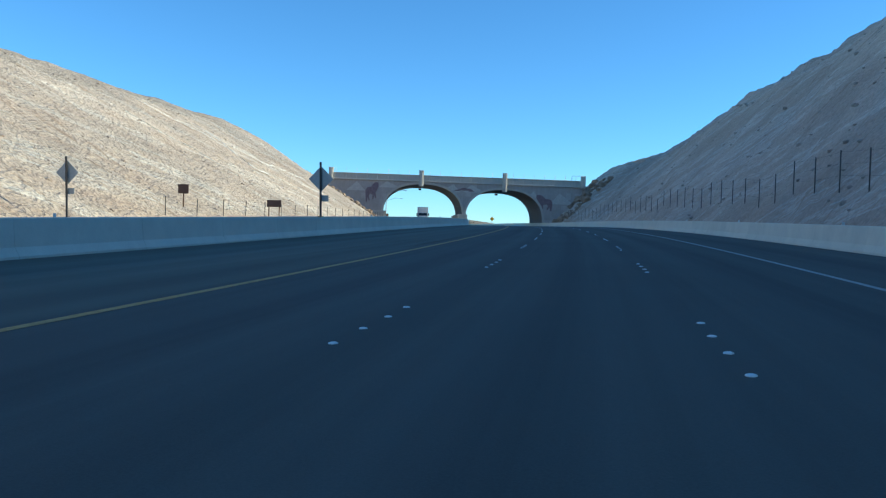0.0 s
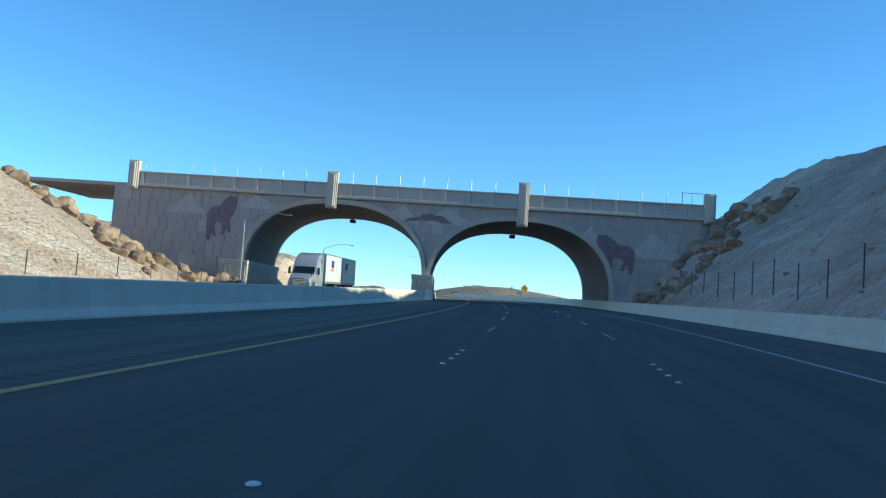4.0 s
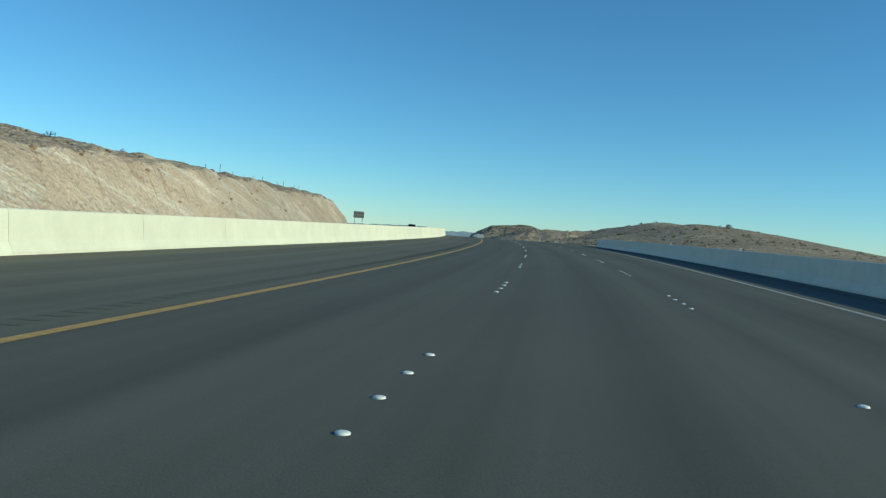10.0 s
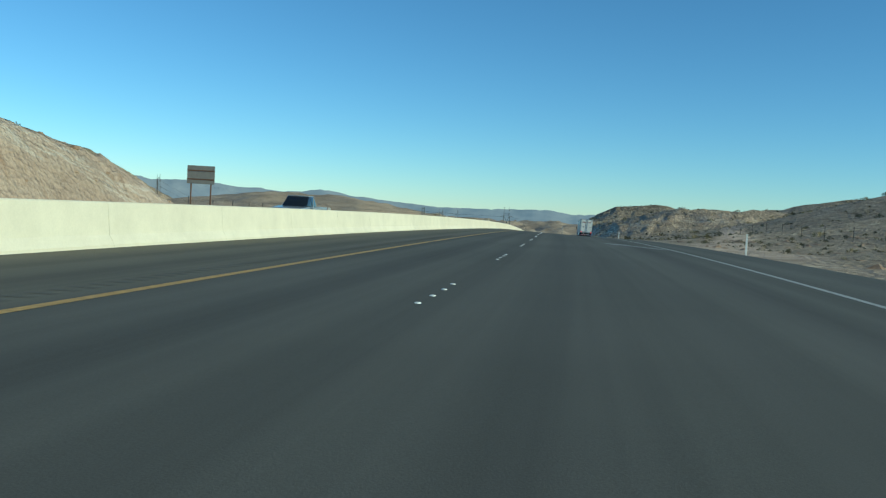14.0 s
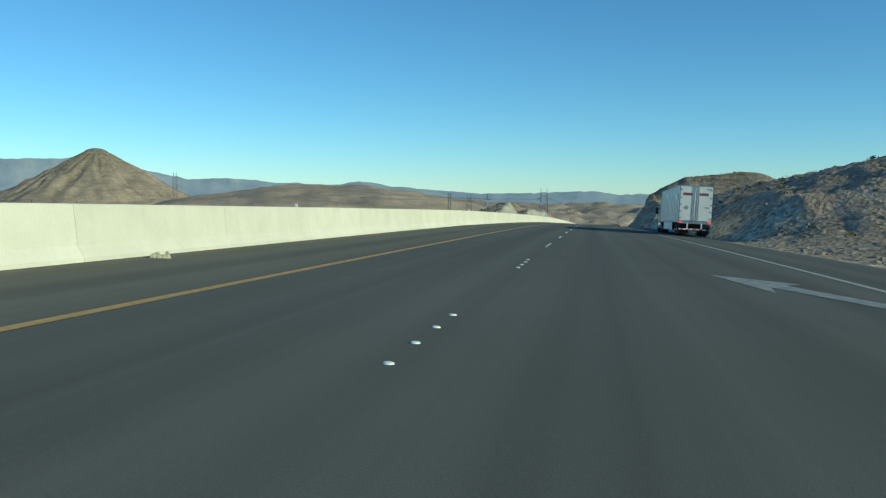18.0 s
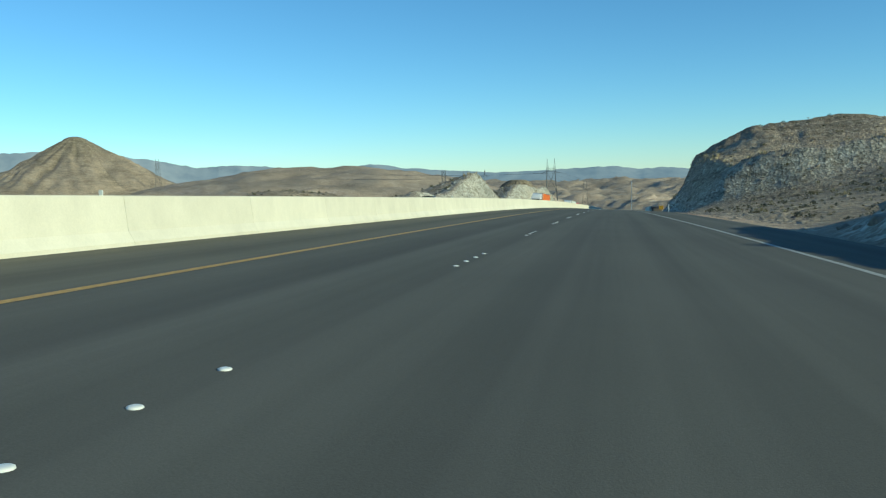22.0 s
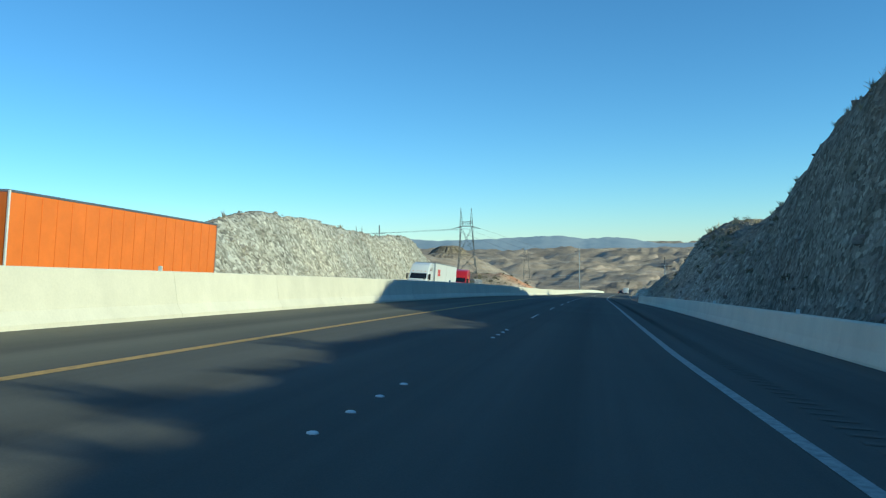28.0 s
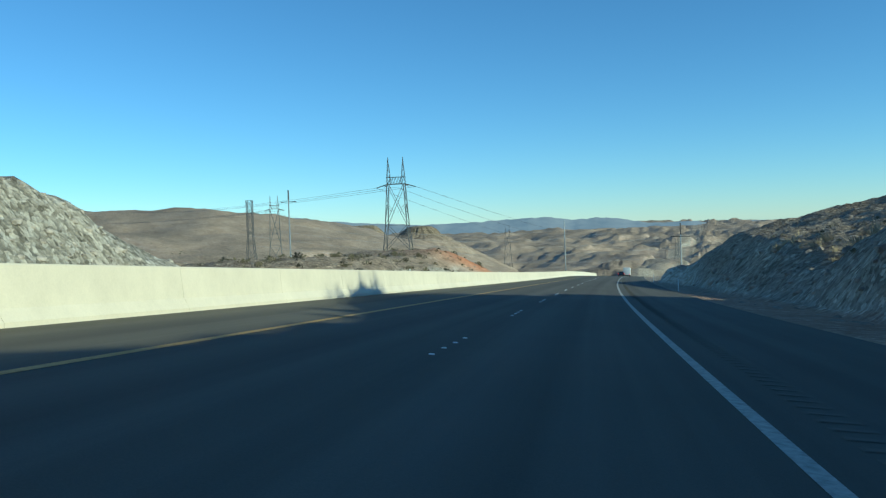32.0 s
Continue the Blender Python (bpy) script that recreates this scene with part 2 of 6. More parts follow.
def soil_material():
    """Desert ground: layered tan soil, fractured grey rock and dark stony pavement, by zone and by slope."""
    m, t, b = mat("desert_ground", 0.95)
    b.inputs["Specular IOR Level"].default_value = 0.2
    zone = t.nodes.new("ShaderNodeAttribute")
    zone.attribute_name = "rock_kind"
    sep = t.nodes.new("ShaderNodeSeparateColor")
    t.links.new(zone.outputs["Color"], sep.inputs[0])
    c = t.nodes.new("ShaderNodeTexCoord")
    n0, n1, n2, n3 = noise_tex(t, 0.011, 8, 0.62), noise_tex(t, 0.055, 7, 0.62), noise_tex(t, 0.6, 7, 0.7), noise_tex(t, 4.5, 5, 0.7)
    warp = t.nodes.new("ShaderNodeVectorMath")
    warp.operation = "MULTIPLY_ADD"
    t.links.new(n2.outputs["Color"], warp.inputs[0])
    warp.inputs[1].default_value = (0.8, 0.8, 0.8)
    t.links.new(c.outputs["Object"], warp.inputs[2])
    cells = []
    for sc in (1.0, 3.0, 7.0):
        v = node(t, "ShaderNodeTexVoronoi", Scale=sc)
        t.links.new(warp.outputs[0], v.inputs["Vector"])
        sp = t.nodes.new("ShaderNodeSeparateColor")
        t.links.new(v.outputs["Color"], sp.inputs[0])
        cells.append((v.outputs["Distance"], sp.outputs[0]))
    # fractured rock: pale and dark blocks of two sizes
    g1 = ramp(t, cells[0][1], [(0.0, (0.25, 0.24, 0.21)), (0.4, (0.41, 0.4, 0.36)), (0.75, (0.57, 0.565, 0.53)), (1.0, (0.77, 0.77, 0.75))])
    g2 = ramp(t, cells[1][1], [(0.0, (0.12, 0.115, 0.1)), (0.4, (0.38, 0.37, 0.335)), (0.75, (0.62, 0.61, 0.58)), (1.0, (0.88, 0.88, 0.86))])
    ochre = ramp(t, n1.outputs[0], [(0.4, (1, 1, 0.965)), (0.6, (1.01, 0.972, 0.89))])
    grey = mix(t, 1.0, mix(t, 0.62, g1.outputs[0], g2.outputs[0]), ochre.outputs[0], "MULTIPLY")
    # tan soil in uneven layers
    dip = t.nodes.new("ShaderNodeMapping")
    dip.inputs["Rotation"].default_value = (0.3, 0, 0)
    t.links.new(c.outputs["Object"], dip.inputs[0])
    squash = t.nodes.new("ShaderNodeMapping")
    squash.inputs["Scale"].default_value = (0.045, 0.045, 0.5)
    t.links.new(dip.outputs[0], squash.inputs[0])
    lay = node(t, "ShaderNodeTexNoise", Scale=1.0, Detail=8.0, Roughness=0.62, Distortion=0.35)
    t.links.new(squash.outputs[0], lay.inputs["Vector"])
    tan1 = ramp(t, lay.outputs[0], [(0.3, (0.46, 0.33, 0.254)), (0.44, (0.552, 0.431, 0.35)), (0.55, (0.598, 0.487, 0.407)), (0.572, (0.85, 0.806, 0.746)), (0.59, (0.609, 0.498, 0.418)), (0.68, (0.69, 0.588, 0.508))])
    tan2 = ramp(t, n2.outputs[0], [(0.3, (0.483, 0.364, 0.288)), (0.5, (0.575, 0.459, 0.373)), (0.7, (0.655, 0.549, 0.463))])
    rill = noise_tex(t, 1.0, 5, 0.6, "Object", (0.13, 1.1, 0.13))
    rills = ramp(t, rill.outputs[0], [(0.33, (0.78, 0.73, 0.68)), (0.42, (1, 1, 1))])
    tan = mix(t, 1.0, mix(t, 0.42, tan1.outputs[0], tan2.outputs[0]), rills.outputs[0], "MULTIPLY")
    # dark stony pavement with pale stones
    d1 = ramp(t, n2.outputs[0], [(0.3, (0.13, 0.11, 0.08)), (0.52, (0.26, 0.225, 0.17)), (0.75, (0.4, 0.35, 0.275))])
    d2 = ramp(t, cells[1][1], [(0.0, (0.35, 0.35, 0.35)), (0.4, (0.9, 0.9, 0.9)), (0.84, (1.1, 1.1, 1.1)), (1.0, (2.3, 2.25, 2.15))])
    dark = mix(t, 1.0, d1.outputs[0], d2.outputs[0], "MULTIPLY")
    geo = t.nodes.new("ShaderNodeNewGeometry")
    sx = t.nodes.new("ShaderNodeSeparateXYZ")
    t.links.new(geo.outputs["Normal"], sx.inputs[0])
    flat = ramp(t, sx.outputs[2], [(0.86, (0, 0, 0)), (0.97, (0.75, 0.75, 0.75))])
    pave = mix(t, 0.38, dark, tan2.outputs[0])
    tan = mix(t, flat.outputs[0], tan, pave)
    c1 = mix(t, sep.outputs[0], tan, mix(t, flat.outputs[0], grey, pave))
    c2 = mix(t, sep.outputs[1], c1, dark)
    c2 = mix(t, sep.outputs[2], c2, (0.5, 0.21, 0.1))
    c2 = mix(t, zone.outputs["Alpha"], tan2.outputs[0], c2)
    # wild land: bands of ledge rock and low scrub
    band = noise_tex(t, 1.0, 6, 0.65, "Object", (0.012, 0.012, 0.22))
    bands = ramp(t, band.outputs[0], [(0.36, (0.62, 0.6, 0.57)), (0.45, (0.95, 0.94, 0.92)), (0.55, (1.08, 1.06, 1.03)), (0.6, (0.72, 0.7, 0.67)), (0.66, (1.05, 1.04, 1.02))])
    scrub = node(t, "ShaderNodeTexVoronoi", Scale=0.3)
    t.links.new(warp.outputs[0], scrub.inputs["Vector"])
    dots = ramp(t, scrub.outputs["Distance"], [(0.2, (0.5, 0.5, 0.44)), (0.38, (1, 1, 1))])
    c2 = mix(t, sep.outputs[1], c2, mix(t, 1.0, mix(t, 1.0, c2, bands.outputs[0], "MULTIPLY"), dots.outputs[0], "MULTIPLY"))
    pat = ramp(t, n1.outputs[0], [(0.35, (0.84, 0.83, 0.81)), (0.6, (1.08, 1.06, 1.02))])
    pat0 = ramp(t, n0.outputs[0], [(0.34, (0.74, 0.74, 0.72)), (0.5, (1.0, 0.99, 0.96)), (0.66, (1.2, 1.17, 1.1))])
    c3 = mix(t, 1.0, mix(t, 1.0, c2, pat.outputs[0], "MULTIPLY"), pat0.outputs[0], "MULTIPLY")
    fine = ramp(t, n3.outputs[0], [(0.3, (0.7, 0.7, 0.7)), (0.65, (1.15, 1.15, 1.15))])
    c4 = mix(t, 0.85, c3, mix(t, 1.0, c3, fine.outputs[0], "MULTIPLY"))
    t.links.new(c4, b.inputs["Base Color"])
    hgt = math_node(t, "ADD", math_node(t, "ADD", n2.outputs[0], math_node(t, "MULTIPLY", cells[0][0], 0.7)), math_node(t, "ADD", math_node(t, "MULTIPLY", cells[1][0], 0.55), math_node(t, "MULTIPLY", n3.outputs[0], 0.22)))
    bump(t, b, hgt, 1.0, 0.3)
    return m


M_ASPH = asphalt_material("asphalt", (0.083, 0.081, 0.07), (0.139, 0.134, 0.117), True)
M_RUMB = asphalt_material("worn_milled_asphalt", (0.095, 0.092, 0.078), (0.16, 0.154, 0.13))
M_WALL = concrete_material("barrier_concrete", (0.8, 0.75, 0.6), 0.05)
M_BRID = concrete_material("bridge_concrete", (0.5, 0.43, 0.375), 0.15)
M_PALE = concrete_material("pale_concrete", (0.6, 0.535, 0.45), 0.12)
# vault colour is set far below the bridge concrete to deepen the arch shade
M_VALT = concrete_material("shade_darkened_vault_concrete", (0.21, 0.19, 0.175), 0.3)
M_SOIL = soil_material()
M_YELL = plain("yellow_line", (0.5, 0.31, 0.08), 0.7, vary=0.3, scale=9)
M_WHIT = plain("white_line", (0.42, 0.42, 0.385), 0.75, vary=0.4, scale=9)
M_CERA = plain("marker_ceramic", (0.8, 0.8, 0.77), 0.35)
M_STEEL = plain("galvanised_steel", (0.4, 0.41, 0.41), 0.45, 0.85, scale=3)
M_DARKST = plain("dark_steel", (0.09, 0.08, 0.075), 0.6, 0.5, scale=3)
M_RUST = plain("weathered_steel", (0.17, 0.1, 0.065), 0.8, 0.3, scale=3)


# ---------------- mesh helpers ----------------
class Shape:
    """Collects vertices and faces of one part."""

    def __init__(self):
        self.v, self.f, self.mi = [], [], []

    def add(self, v, f, i=0):
        n = len(self.v)
        self.v += [tuple(p) for p in v]
        self.f += [tuple(n + k for k in q) for q in f]
        self.mi += [i] * len(f)
        return self

    def box(self, x0, x1, y0, y1, z0, z1, c=0.0, m=None, i=0):
        """A box, with chamfered edges when c > 0."""
        if c <= 0:
            v = [(x, y, z) for z in (z0, z1) for y in (y0, y1) for x in (x0, x1)]
            f = [(0, 2, 3, 1), (4, 5, 7, 6), (0, 1, 5, 4), (2, 6, 7, 3), (0, 4, 6, 2), (1, 3, 7, 5)]
        else:
            def ring(z, d):
                a, b, e, g = x0 + d, x1 - d, y0 + d, y1 - d
                return [(a + c, e, z), (b - c, e, z), (b, e + c, z), (b, g - c, z), (b - c, g, z), (a + c, g, z), (a, g - c, z), (a, e + c, z)]
            v = ring(z0, c) + ring(z0 + c, 0) + ring(z1 - c, 0) + ring(z1, c)
            f = [tuple(range(7, -1, -1)), tuple(range(24, 32))]
            for r in range(3):
                for k in range(8):
                    f.append((8 * r + k, 8 * r + (k + 1) % 8, 8 * r + 8 + (k + 1) % 8, 8 * r + 8 + k))
        if m is not None:
            v = [m @ Vector(p) for p in v]
        return self.add(v, f, i)

    def rod(self, a, b, r0, r1=None, n=8, i=0):
        a, b = Vector(a), Vector(b)
        r1 = r0 if r1 is None else r1
        d = (b - a).normalized()
        u = d.orthogonal().normalized()
        w = d.cross(u)
        ang = [2 * math.pi * k / n for k in range(n)]
        v = [a + (u * math.cos(q) + w * math.sin(q)) * r0 for q in ang] + [b + (u * math.cos(q) + w * math.sin(q)) * r1 for q in ang]
        f = [(k, (k + 1) % n, n + (k + 1) % n, n + k) for k in range(n)] + [tuple(range(n - 1, -1, -1)), tuple(range(n, 2 * n))]
        return self.add(v, f, i)

    def lathe(self, prof, n=20, m=None, i=0):
        """prof: (radius, height) from bottom to top, round z."""
        v, f = [], []
        for r, z in prof:
            v += [(r * math.cos(2 * math.pi * k / n), r * math.sin(2 * math.pi * k / n), z) for k in range(n)]
        for j in range(len(prof) - 1):
            f += [(j * n + k, j * n + (k + 1) % n, (j + 1) * n + (k + 1) % n, (j + 1) * n + k) for k in range(n)]
        f += [tuple(range(n - 1, -1, -1)), tuple(range((len(prof) - 1) * n, len(prof) * n))]
        if m is not None:
            v = [m @ Vector(p) for p in v]
        return self.add(v, f, i)

    def prism(self, poly, d0, d1, axis="x", m=None, i=0):
        """poly in the plane across axis, extruded from d0 to d1."""
        def put(p, d):
            return {"x": (d, p[0], p[1]), "y": (p[0], d, p[1]), "z": (p[0], p[1], d)}[axis]
        n = len(poly)
        v = [put(p, d0) for p in poly] + [put(p, d1) for p in poly]
        f = [(k, (k + 1) % n, n + (k + 1) % n, n + k) for k in range(n)] + [tuple(range(n - 1, -1, -1)), tuple(range(n, 2 * n))]
        if m is not None:
            v = [m @ Vector(p) for p in v]
        return self.add(v, f, i)

    def shear(self, k):
        """Lean along x with growing y."""
        self.v = [(p[0] + k * p[1], p[1], p[2]) for p in self.v]
        return self

    def mesh(self, name, *mats, smooth=False, weld=False):
        me = bpy.data.meshes.new(name)
        me.from_pydata(self.v, [], self.f)
        for q in mats:
            me.materials.append(q)
        if len(mats) > 1:
            me.polygons.foreach_set("material_index", self.mi)
        bm = bmesh.new()
        bm.from_mesh(me)
        if weld:
            bmesh.ops.remove_doubles(bm, verts=bm.verts, dist=0.0005)
        bmesh.ops.recalc_face_normals(bm, faces=bm.faces)
        bm.to_mesh(me)
        bm.free()
        if smooth:
            me.polygons.foreach_set("use_smooth", [True] * len(me.polygons))
        return me


def part(name, shape, material, parent, label="", smooth=False, m=None):
    me = shape if isinstance(shape, bpy.types.Mesh) else shape.mesh(name, *(material if isinstance(material, tuple) else (material,)), smooth=smooth)
    ob = new(name, me)
    ob.parent = parent
    if m is not None:
        ob.matrix_basis = m
    if label:
        ob["label"] = label
    return ob


def thing(name, m, label, category, group="", kind=""):
    ob = new(name)
    ob.matrix_basis = m
    return tagged(ob, label, category, group, kind)


def grid_mesh(name, X, Y, Z, material, smooth=True, uv=None):
    """A sheet from arrays of equal shape."""
    n, k = X.shape
    me = bpy.data.meshes.new(name)
    co = np.stack([X, Y, Z], -1).reshape(-1, 3)
    a = (np.arange(n - 1)[:, None] * k + np.arange(k - 1)[None]).ravel()
    q = np.stack([a, a + 1, a + k + 1, a + k], -1)
    me.vertices.add(n * k)
    me.vertices.foreach_set("co", co.ravel())
    me.loops.add(q.size)
    me.loops.foreach_set("vertex_index", q.ravel().astype(np.int32))
    me.polygons.add(len(q))
    me.polygons.foreach_set("loop_start", np.arange(0, q.size, 4, dtype=np.int32))
    if smooth:
        me.polygons.foreach_set("use_smooth", np.ones(len(q), bool))
    me.materials.append(material)
    if uv is not None:
        lay = me.uv_layers.new(name="UVMap")
        lay.data.foreach_set("uv", np.stack(uv, -1).reshape(-1, 2)[q.ravel()].ravel())
    me.update(calc_edges=True)
    return me


# ---------------- ground ----------------
def lattice(seed):
    return np.random.RandomState(seed).rand(256, 256)


LAT = [lattice(k) for k in range(6)]


def vnoise(x, y, k=0):
    xi, yi = np.floor(x).astype(int), np.floor(y).astype(int)
    fx, fy = x - xi, y - yi
    fx, fy = fx * fx * (3 - 2 * fx), fy * fy * (3 - 2 * fy)
    g = LAT[k]
    a, b = g[xi % 256, yi % 256], g[(xi + 1) % 256, yi % 256]
    c, d = g[xi % 256, (yi + 1) % 256], g[(xi + 1) % 256, (yi + 1) % 256]
    return (a * (1 - fx) + b * fx) * (1 - fy) + (c * (1 - fx) + d * fx) * fy


def fbm(x, y, octaves=4, ridge=False):
    out, amp, tot = 0, 1.0, 0.0
    for k in range(octaves):
        n = vnoise(x * 2 ** k + 17.3 * k, y * 2 ** k - 9.1 * k, k)
        n = 1 - np.abs(2 * n - 1) if ridge else n
        out, tot, amp = out + n * amp, tot + amp, amp * 0.5
    return out / tot


def step(a, b, x):
    u = np.clip((x - a) / (b - a), 0, 1)
    return u * u * (3 - 2 * u)


def tab(s, *pairs):
    return np.interp(s, [p[0] for p in pairs], [p[1] for p in pairs])


def cut(d, width, height, rise, reach, run=60, bow=0.0):
    """A cut slope: d metres past its toe; a face to the crest, then a gentle rise that fades."""
    u = np.clip(d / width, 0, 1.6)
    u = np.where(u < 1, u * (1 - bow) + bow * u * u, u)
    face = height * np.clip(u - 0.35 * np.clip(u - 0.75, 0, 1) ** 2 * 2.0, 0, 1.0)
    back = rise * np.clip(d - width, 0, run) * np.clip(height / 4.0, 0, 1)
    return np.where(d > 0, np.maximum(face + back, 0) * (1 - step(reach * 0.5, reach, d)), 0)


def bumpy(s, L, s0, L0, rs, rl, h):
    q = ((s - s0) / rs) ** 2 + ((L - L0) / rl) ** 2
    return h * np.clip(1 - q, 0, 1) ** 0.85


def wall_left(s):
    return tab(s, (-100, -12.2), (20, -12.2), (60, -12.2), (110, -11.2), (160, -9.9), (190, -9.7), (207, -8.75), (232, -8.3), (255, -9.6), (290, -11.5), (330, -11.3),
               (400, -9.0), (440, -8.9), (480, -8.4), (540, -7.9), (600, -7.7), (720, -7.6), (1000, -7.4), (1700, -7.4))


# the rock cut on the outer side: height, width and backward rise of its face along the road
CUT_H = ((528, 0), (552, 7.2), (586, 8.3), (598, 3.4), (610, 3.2), (618, 3.8), (630, 3.6), (656, 3.6), (690, 3.6), (702, 3.8), (716, 4.6), (745, 9.2), (770, 12.9), (788, 15.4), (797, 14.0), (804, 9.82), (812, 8.06), (820, 9.51), (830, 11.1), (840, 9.12), (850, 9.94), (860, 9.69), (870, 12.4), (880, 13.3), (890, 11.2), (900, 16.1), (910, 14.6), (920, 9.89), (930, 5.14), (940, 4.8), (950, 4.21), (960, 5.86), (970, 8.67), (980, 10.6), (990, 10), (1005, 6), (1020, 2.87), (1040, 4.32), (1065, 5.8), (1090, 4.27), (1110, 0.624))
CUT_TOE = ((528, 12.5), (598, 12.5), (640, 11.4), (700, 11.4), (720, 13), (796, 13), (804, 13.2), (815, 12.4), (830, 11.8), (850, 10.7), (870, 12), (890, 15.7), (910, 15.3), (930, 12.7), (950, 11.3), (975, 12.9), (1010, 13.5), (1060, 12.8), (1110, 9.2))
CUT_W = ((528, 44), (586, 44), (607, 4.5), (698, 4.5), (716, 34), (738, 58), (788, 60), (797, 50), (804, 11.9), (820, 6.24), (840, 8.62), (860, 10.4), (880, 6.15), (900, 4.69), (920, 4.48), (940, 2.29), (960, 5.85), (980, 8.87), (1000, 4.27), (1050, 4.49), (1110, 7.37))
CUT_RISE = ((528, 0.05), (598, 0.12), (606, 0.32), (700, 0.34), (716, 0.12), (740, 0.1), (788, 0.0636), (804, 0.0387), (820, 0.0261), (840, 0.0285), (860, 0.0236), (880, 0.413), (900, 0.501), (920, 0.822), (940, 0.755), (960, 0.715), (980, 0.253), (1000, 0.389), (1030, 0.211), (1110, 0.3))


# the gentle hills before it: height of their crest and the breadth of their near slope along the road
HILL_R = ((425, 0), (437, 2.76), (449, 2.78), (461, 2.48), (473, 2.81), (485, 3.54), (497, 4.81), (509, 6.02), (521, 7.58), (533, 10.2), (545, 8.27), (557, 8.6), (569, 10.7), (584, 13.6), (600, 13.2), (615, 10.8), (630, 14.5), (645, 12.4), (660, 11.1), (680, 0))
HILL_W = ((425, 30), (480, 40), (560, 54), (650, 60))


def ground_height(s, L, x, y):
    base = deck(s, L) - 0.13
    right, left = L - 12.5, -L - 28.5
    # far land: falls into the valley, rises again to the rim
    side = np.abs(L)
    fall = tab(s, (-900, 0), (0, 0), (300, 3), (600, -12), (900, -34), (1300, -62), (2000, -95), (3200, -95), (4500, -70), (6500, -20))
    fall = fall - 12 * step(100, 600, side) * tab(s, (300, 0), (700, 1), (1500, 0))
    near = np.maximum(step(60, 520, side), step(1430, 1700, s))
    fall = (deck(s, L) - 5) * (1 - near) + fall * near
    amp = tab(s, (-900, 10), (300, 10), (800, 16), (1300, 30), (2500, 52), (4500, 45)) * np.maximum(step(10, 420, side), step(1430, 1900, s))
    far = fall + amp * (fbm(x / 420, y / 420, 5, True) - 0.55) * 1.5 + amp * tab(s, (900, 0.42), (1500, 0.7)) * (fbm(x / 130 + 9, y / 130, 4, True) - 0.55) + amp * tab(s, (900, 0.17), (1500, 0.26)) * (fbm(x / 52, y / 52 + 3, 4, True) - 0.55) + amp * 0.1 * (fbm(x / 20, y / 20, 3) - 0.5)
    far = far + 1.7 * np.sin(far / 2.4 + 3 * fbm(x / 200, y / 200, 2)) * step(900, 1300, s)
    d = np.hypot(x + 1678, y - 1251)
    far = np.maximum(far, 20 - np.sqrt(d * d + 100) * 0.3 + 8 * (fbm(x / 40, y / 40, 4, True) - 0.5) * step(5, 60, d))
    d = np.hypot(x + 1136, y - 1357)
    far = np.where(d < 420, np.maximum(far, 13 - 60 * (d / 350) ** 2 + 17 * (fbm(x / 70, y / 70, 5, True) - 0.5)), far)
    w = np.where(L > 0, step(55, 160, side), step(72, 180, side))
    w = np.maximum(w, step(1150, 1400, s) * step(30, 120, side))
    w = np.maximum(w, step(1436, 1560, s))
    z = base
    # right of the road
    h = cut(L - tab(s, (222, 14), (240, 20), (253, 24), (266, 27)), tab(s, (-100, 17), (222, 16), (240, 10), (253, 7), (266, 6)), tab(s, (-900, 21.5), (76, 21), (92, 20.4), (124, 20.2), (164, 16.4), (185, 15.6), (203, 15.8), (216, 16.2), (226, 14.4), (232, 12.8), (241.5, 11.4), (253.3, 9.3), (262, 4.5), (269, 0)), 0.3, 120)
    z = z - 4.5 * step(0, 14, right) * step(255, 300, s) * (1 - step(425, 470, s)) * 0.9
    h = np.maximum(h, bumpy(s, L, 690, 84, 80, 45, 14.0))
    h = np.maximum(h, bumpy(s, L, 1092, 13.5, 11, 3.6, 2.6))
    h = np.maximum(h, cut(L - 12.5, tab(s, *HILL_W), tab(s, *HILL_R), 0.03, 220, 60, 0.6))
    toe = tab(s, *CUT_TOE)
    h = np.maximum(h, cut(L - toe, tab(s, *CUT_W), tab(s, *CUT_H), tab(s, *CUT_RISE), 90, tab(s, (985, 15), (1000, 40)), tab(s, (590, 0.6), (600, 0), (706, 0), (720, 0.6), (792, 0.6), (802, 0))))
    h = h + 0.13 * np.clip(L - 34, 0, 40) * step(840, 880, s) * (1 - step(890, 925, s)) * (1 - step(70, 120, L))
    h = h + 2.0 * np.exp(-((s - 992) / 12.0) ** 2 - ((L - 24.8) / 5.0) ** 2)
    h = h + 1.3 * np.exp(-((s - 885) / 6.0) ** 2 - ((L - 32) / 6.0) ** 2)
    # left of the road
    hl = cut(left, 33.0, tab(s, (-900, 20.5), (83, 19.4), (110, 19.2), (150, 19.8), (177, 21.2), (188, 19), (198, 12.6), (206, 6.4), (213, 1.0), (219, 0)), 0.06, 170)
    hl = np.maximum(hl, cut(left, 3.2, tab(s, (205, 0), (228, 3.2), (270, 4.9), (295, 3.9), (326, 4.2), (377, 5.0), (417, 4.4), (437, 4.8), (458, 5.5), (470, 5.3), (480, 3.3), (490, 0.9), (498, 0)), 0.12, 150))
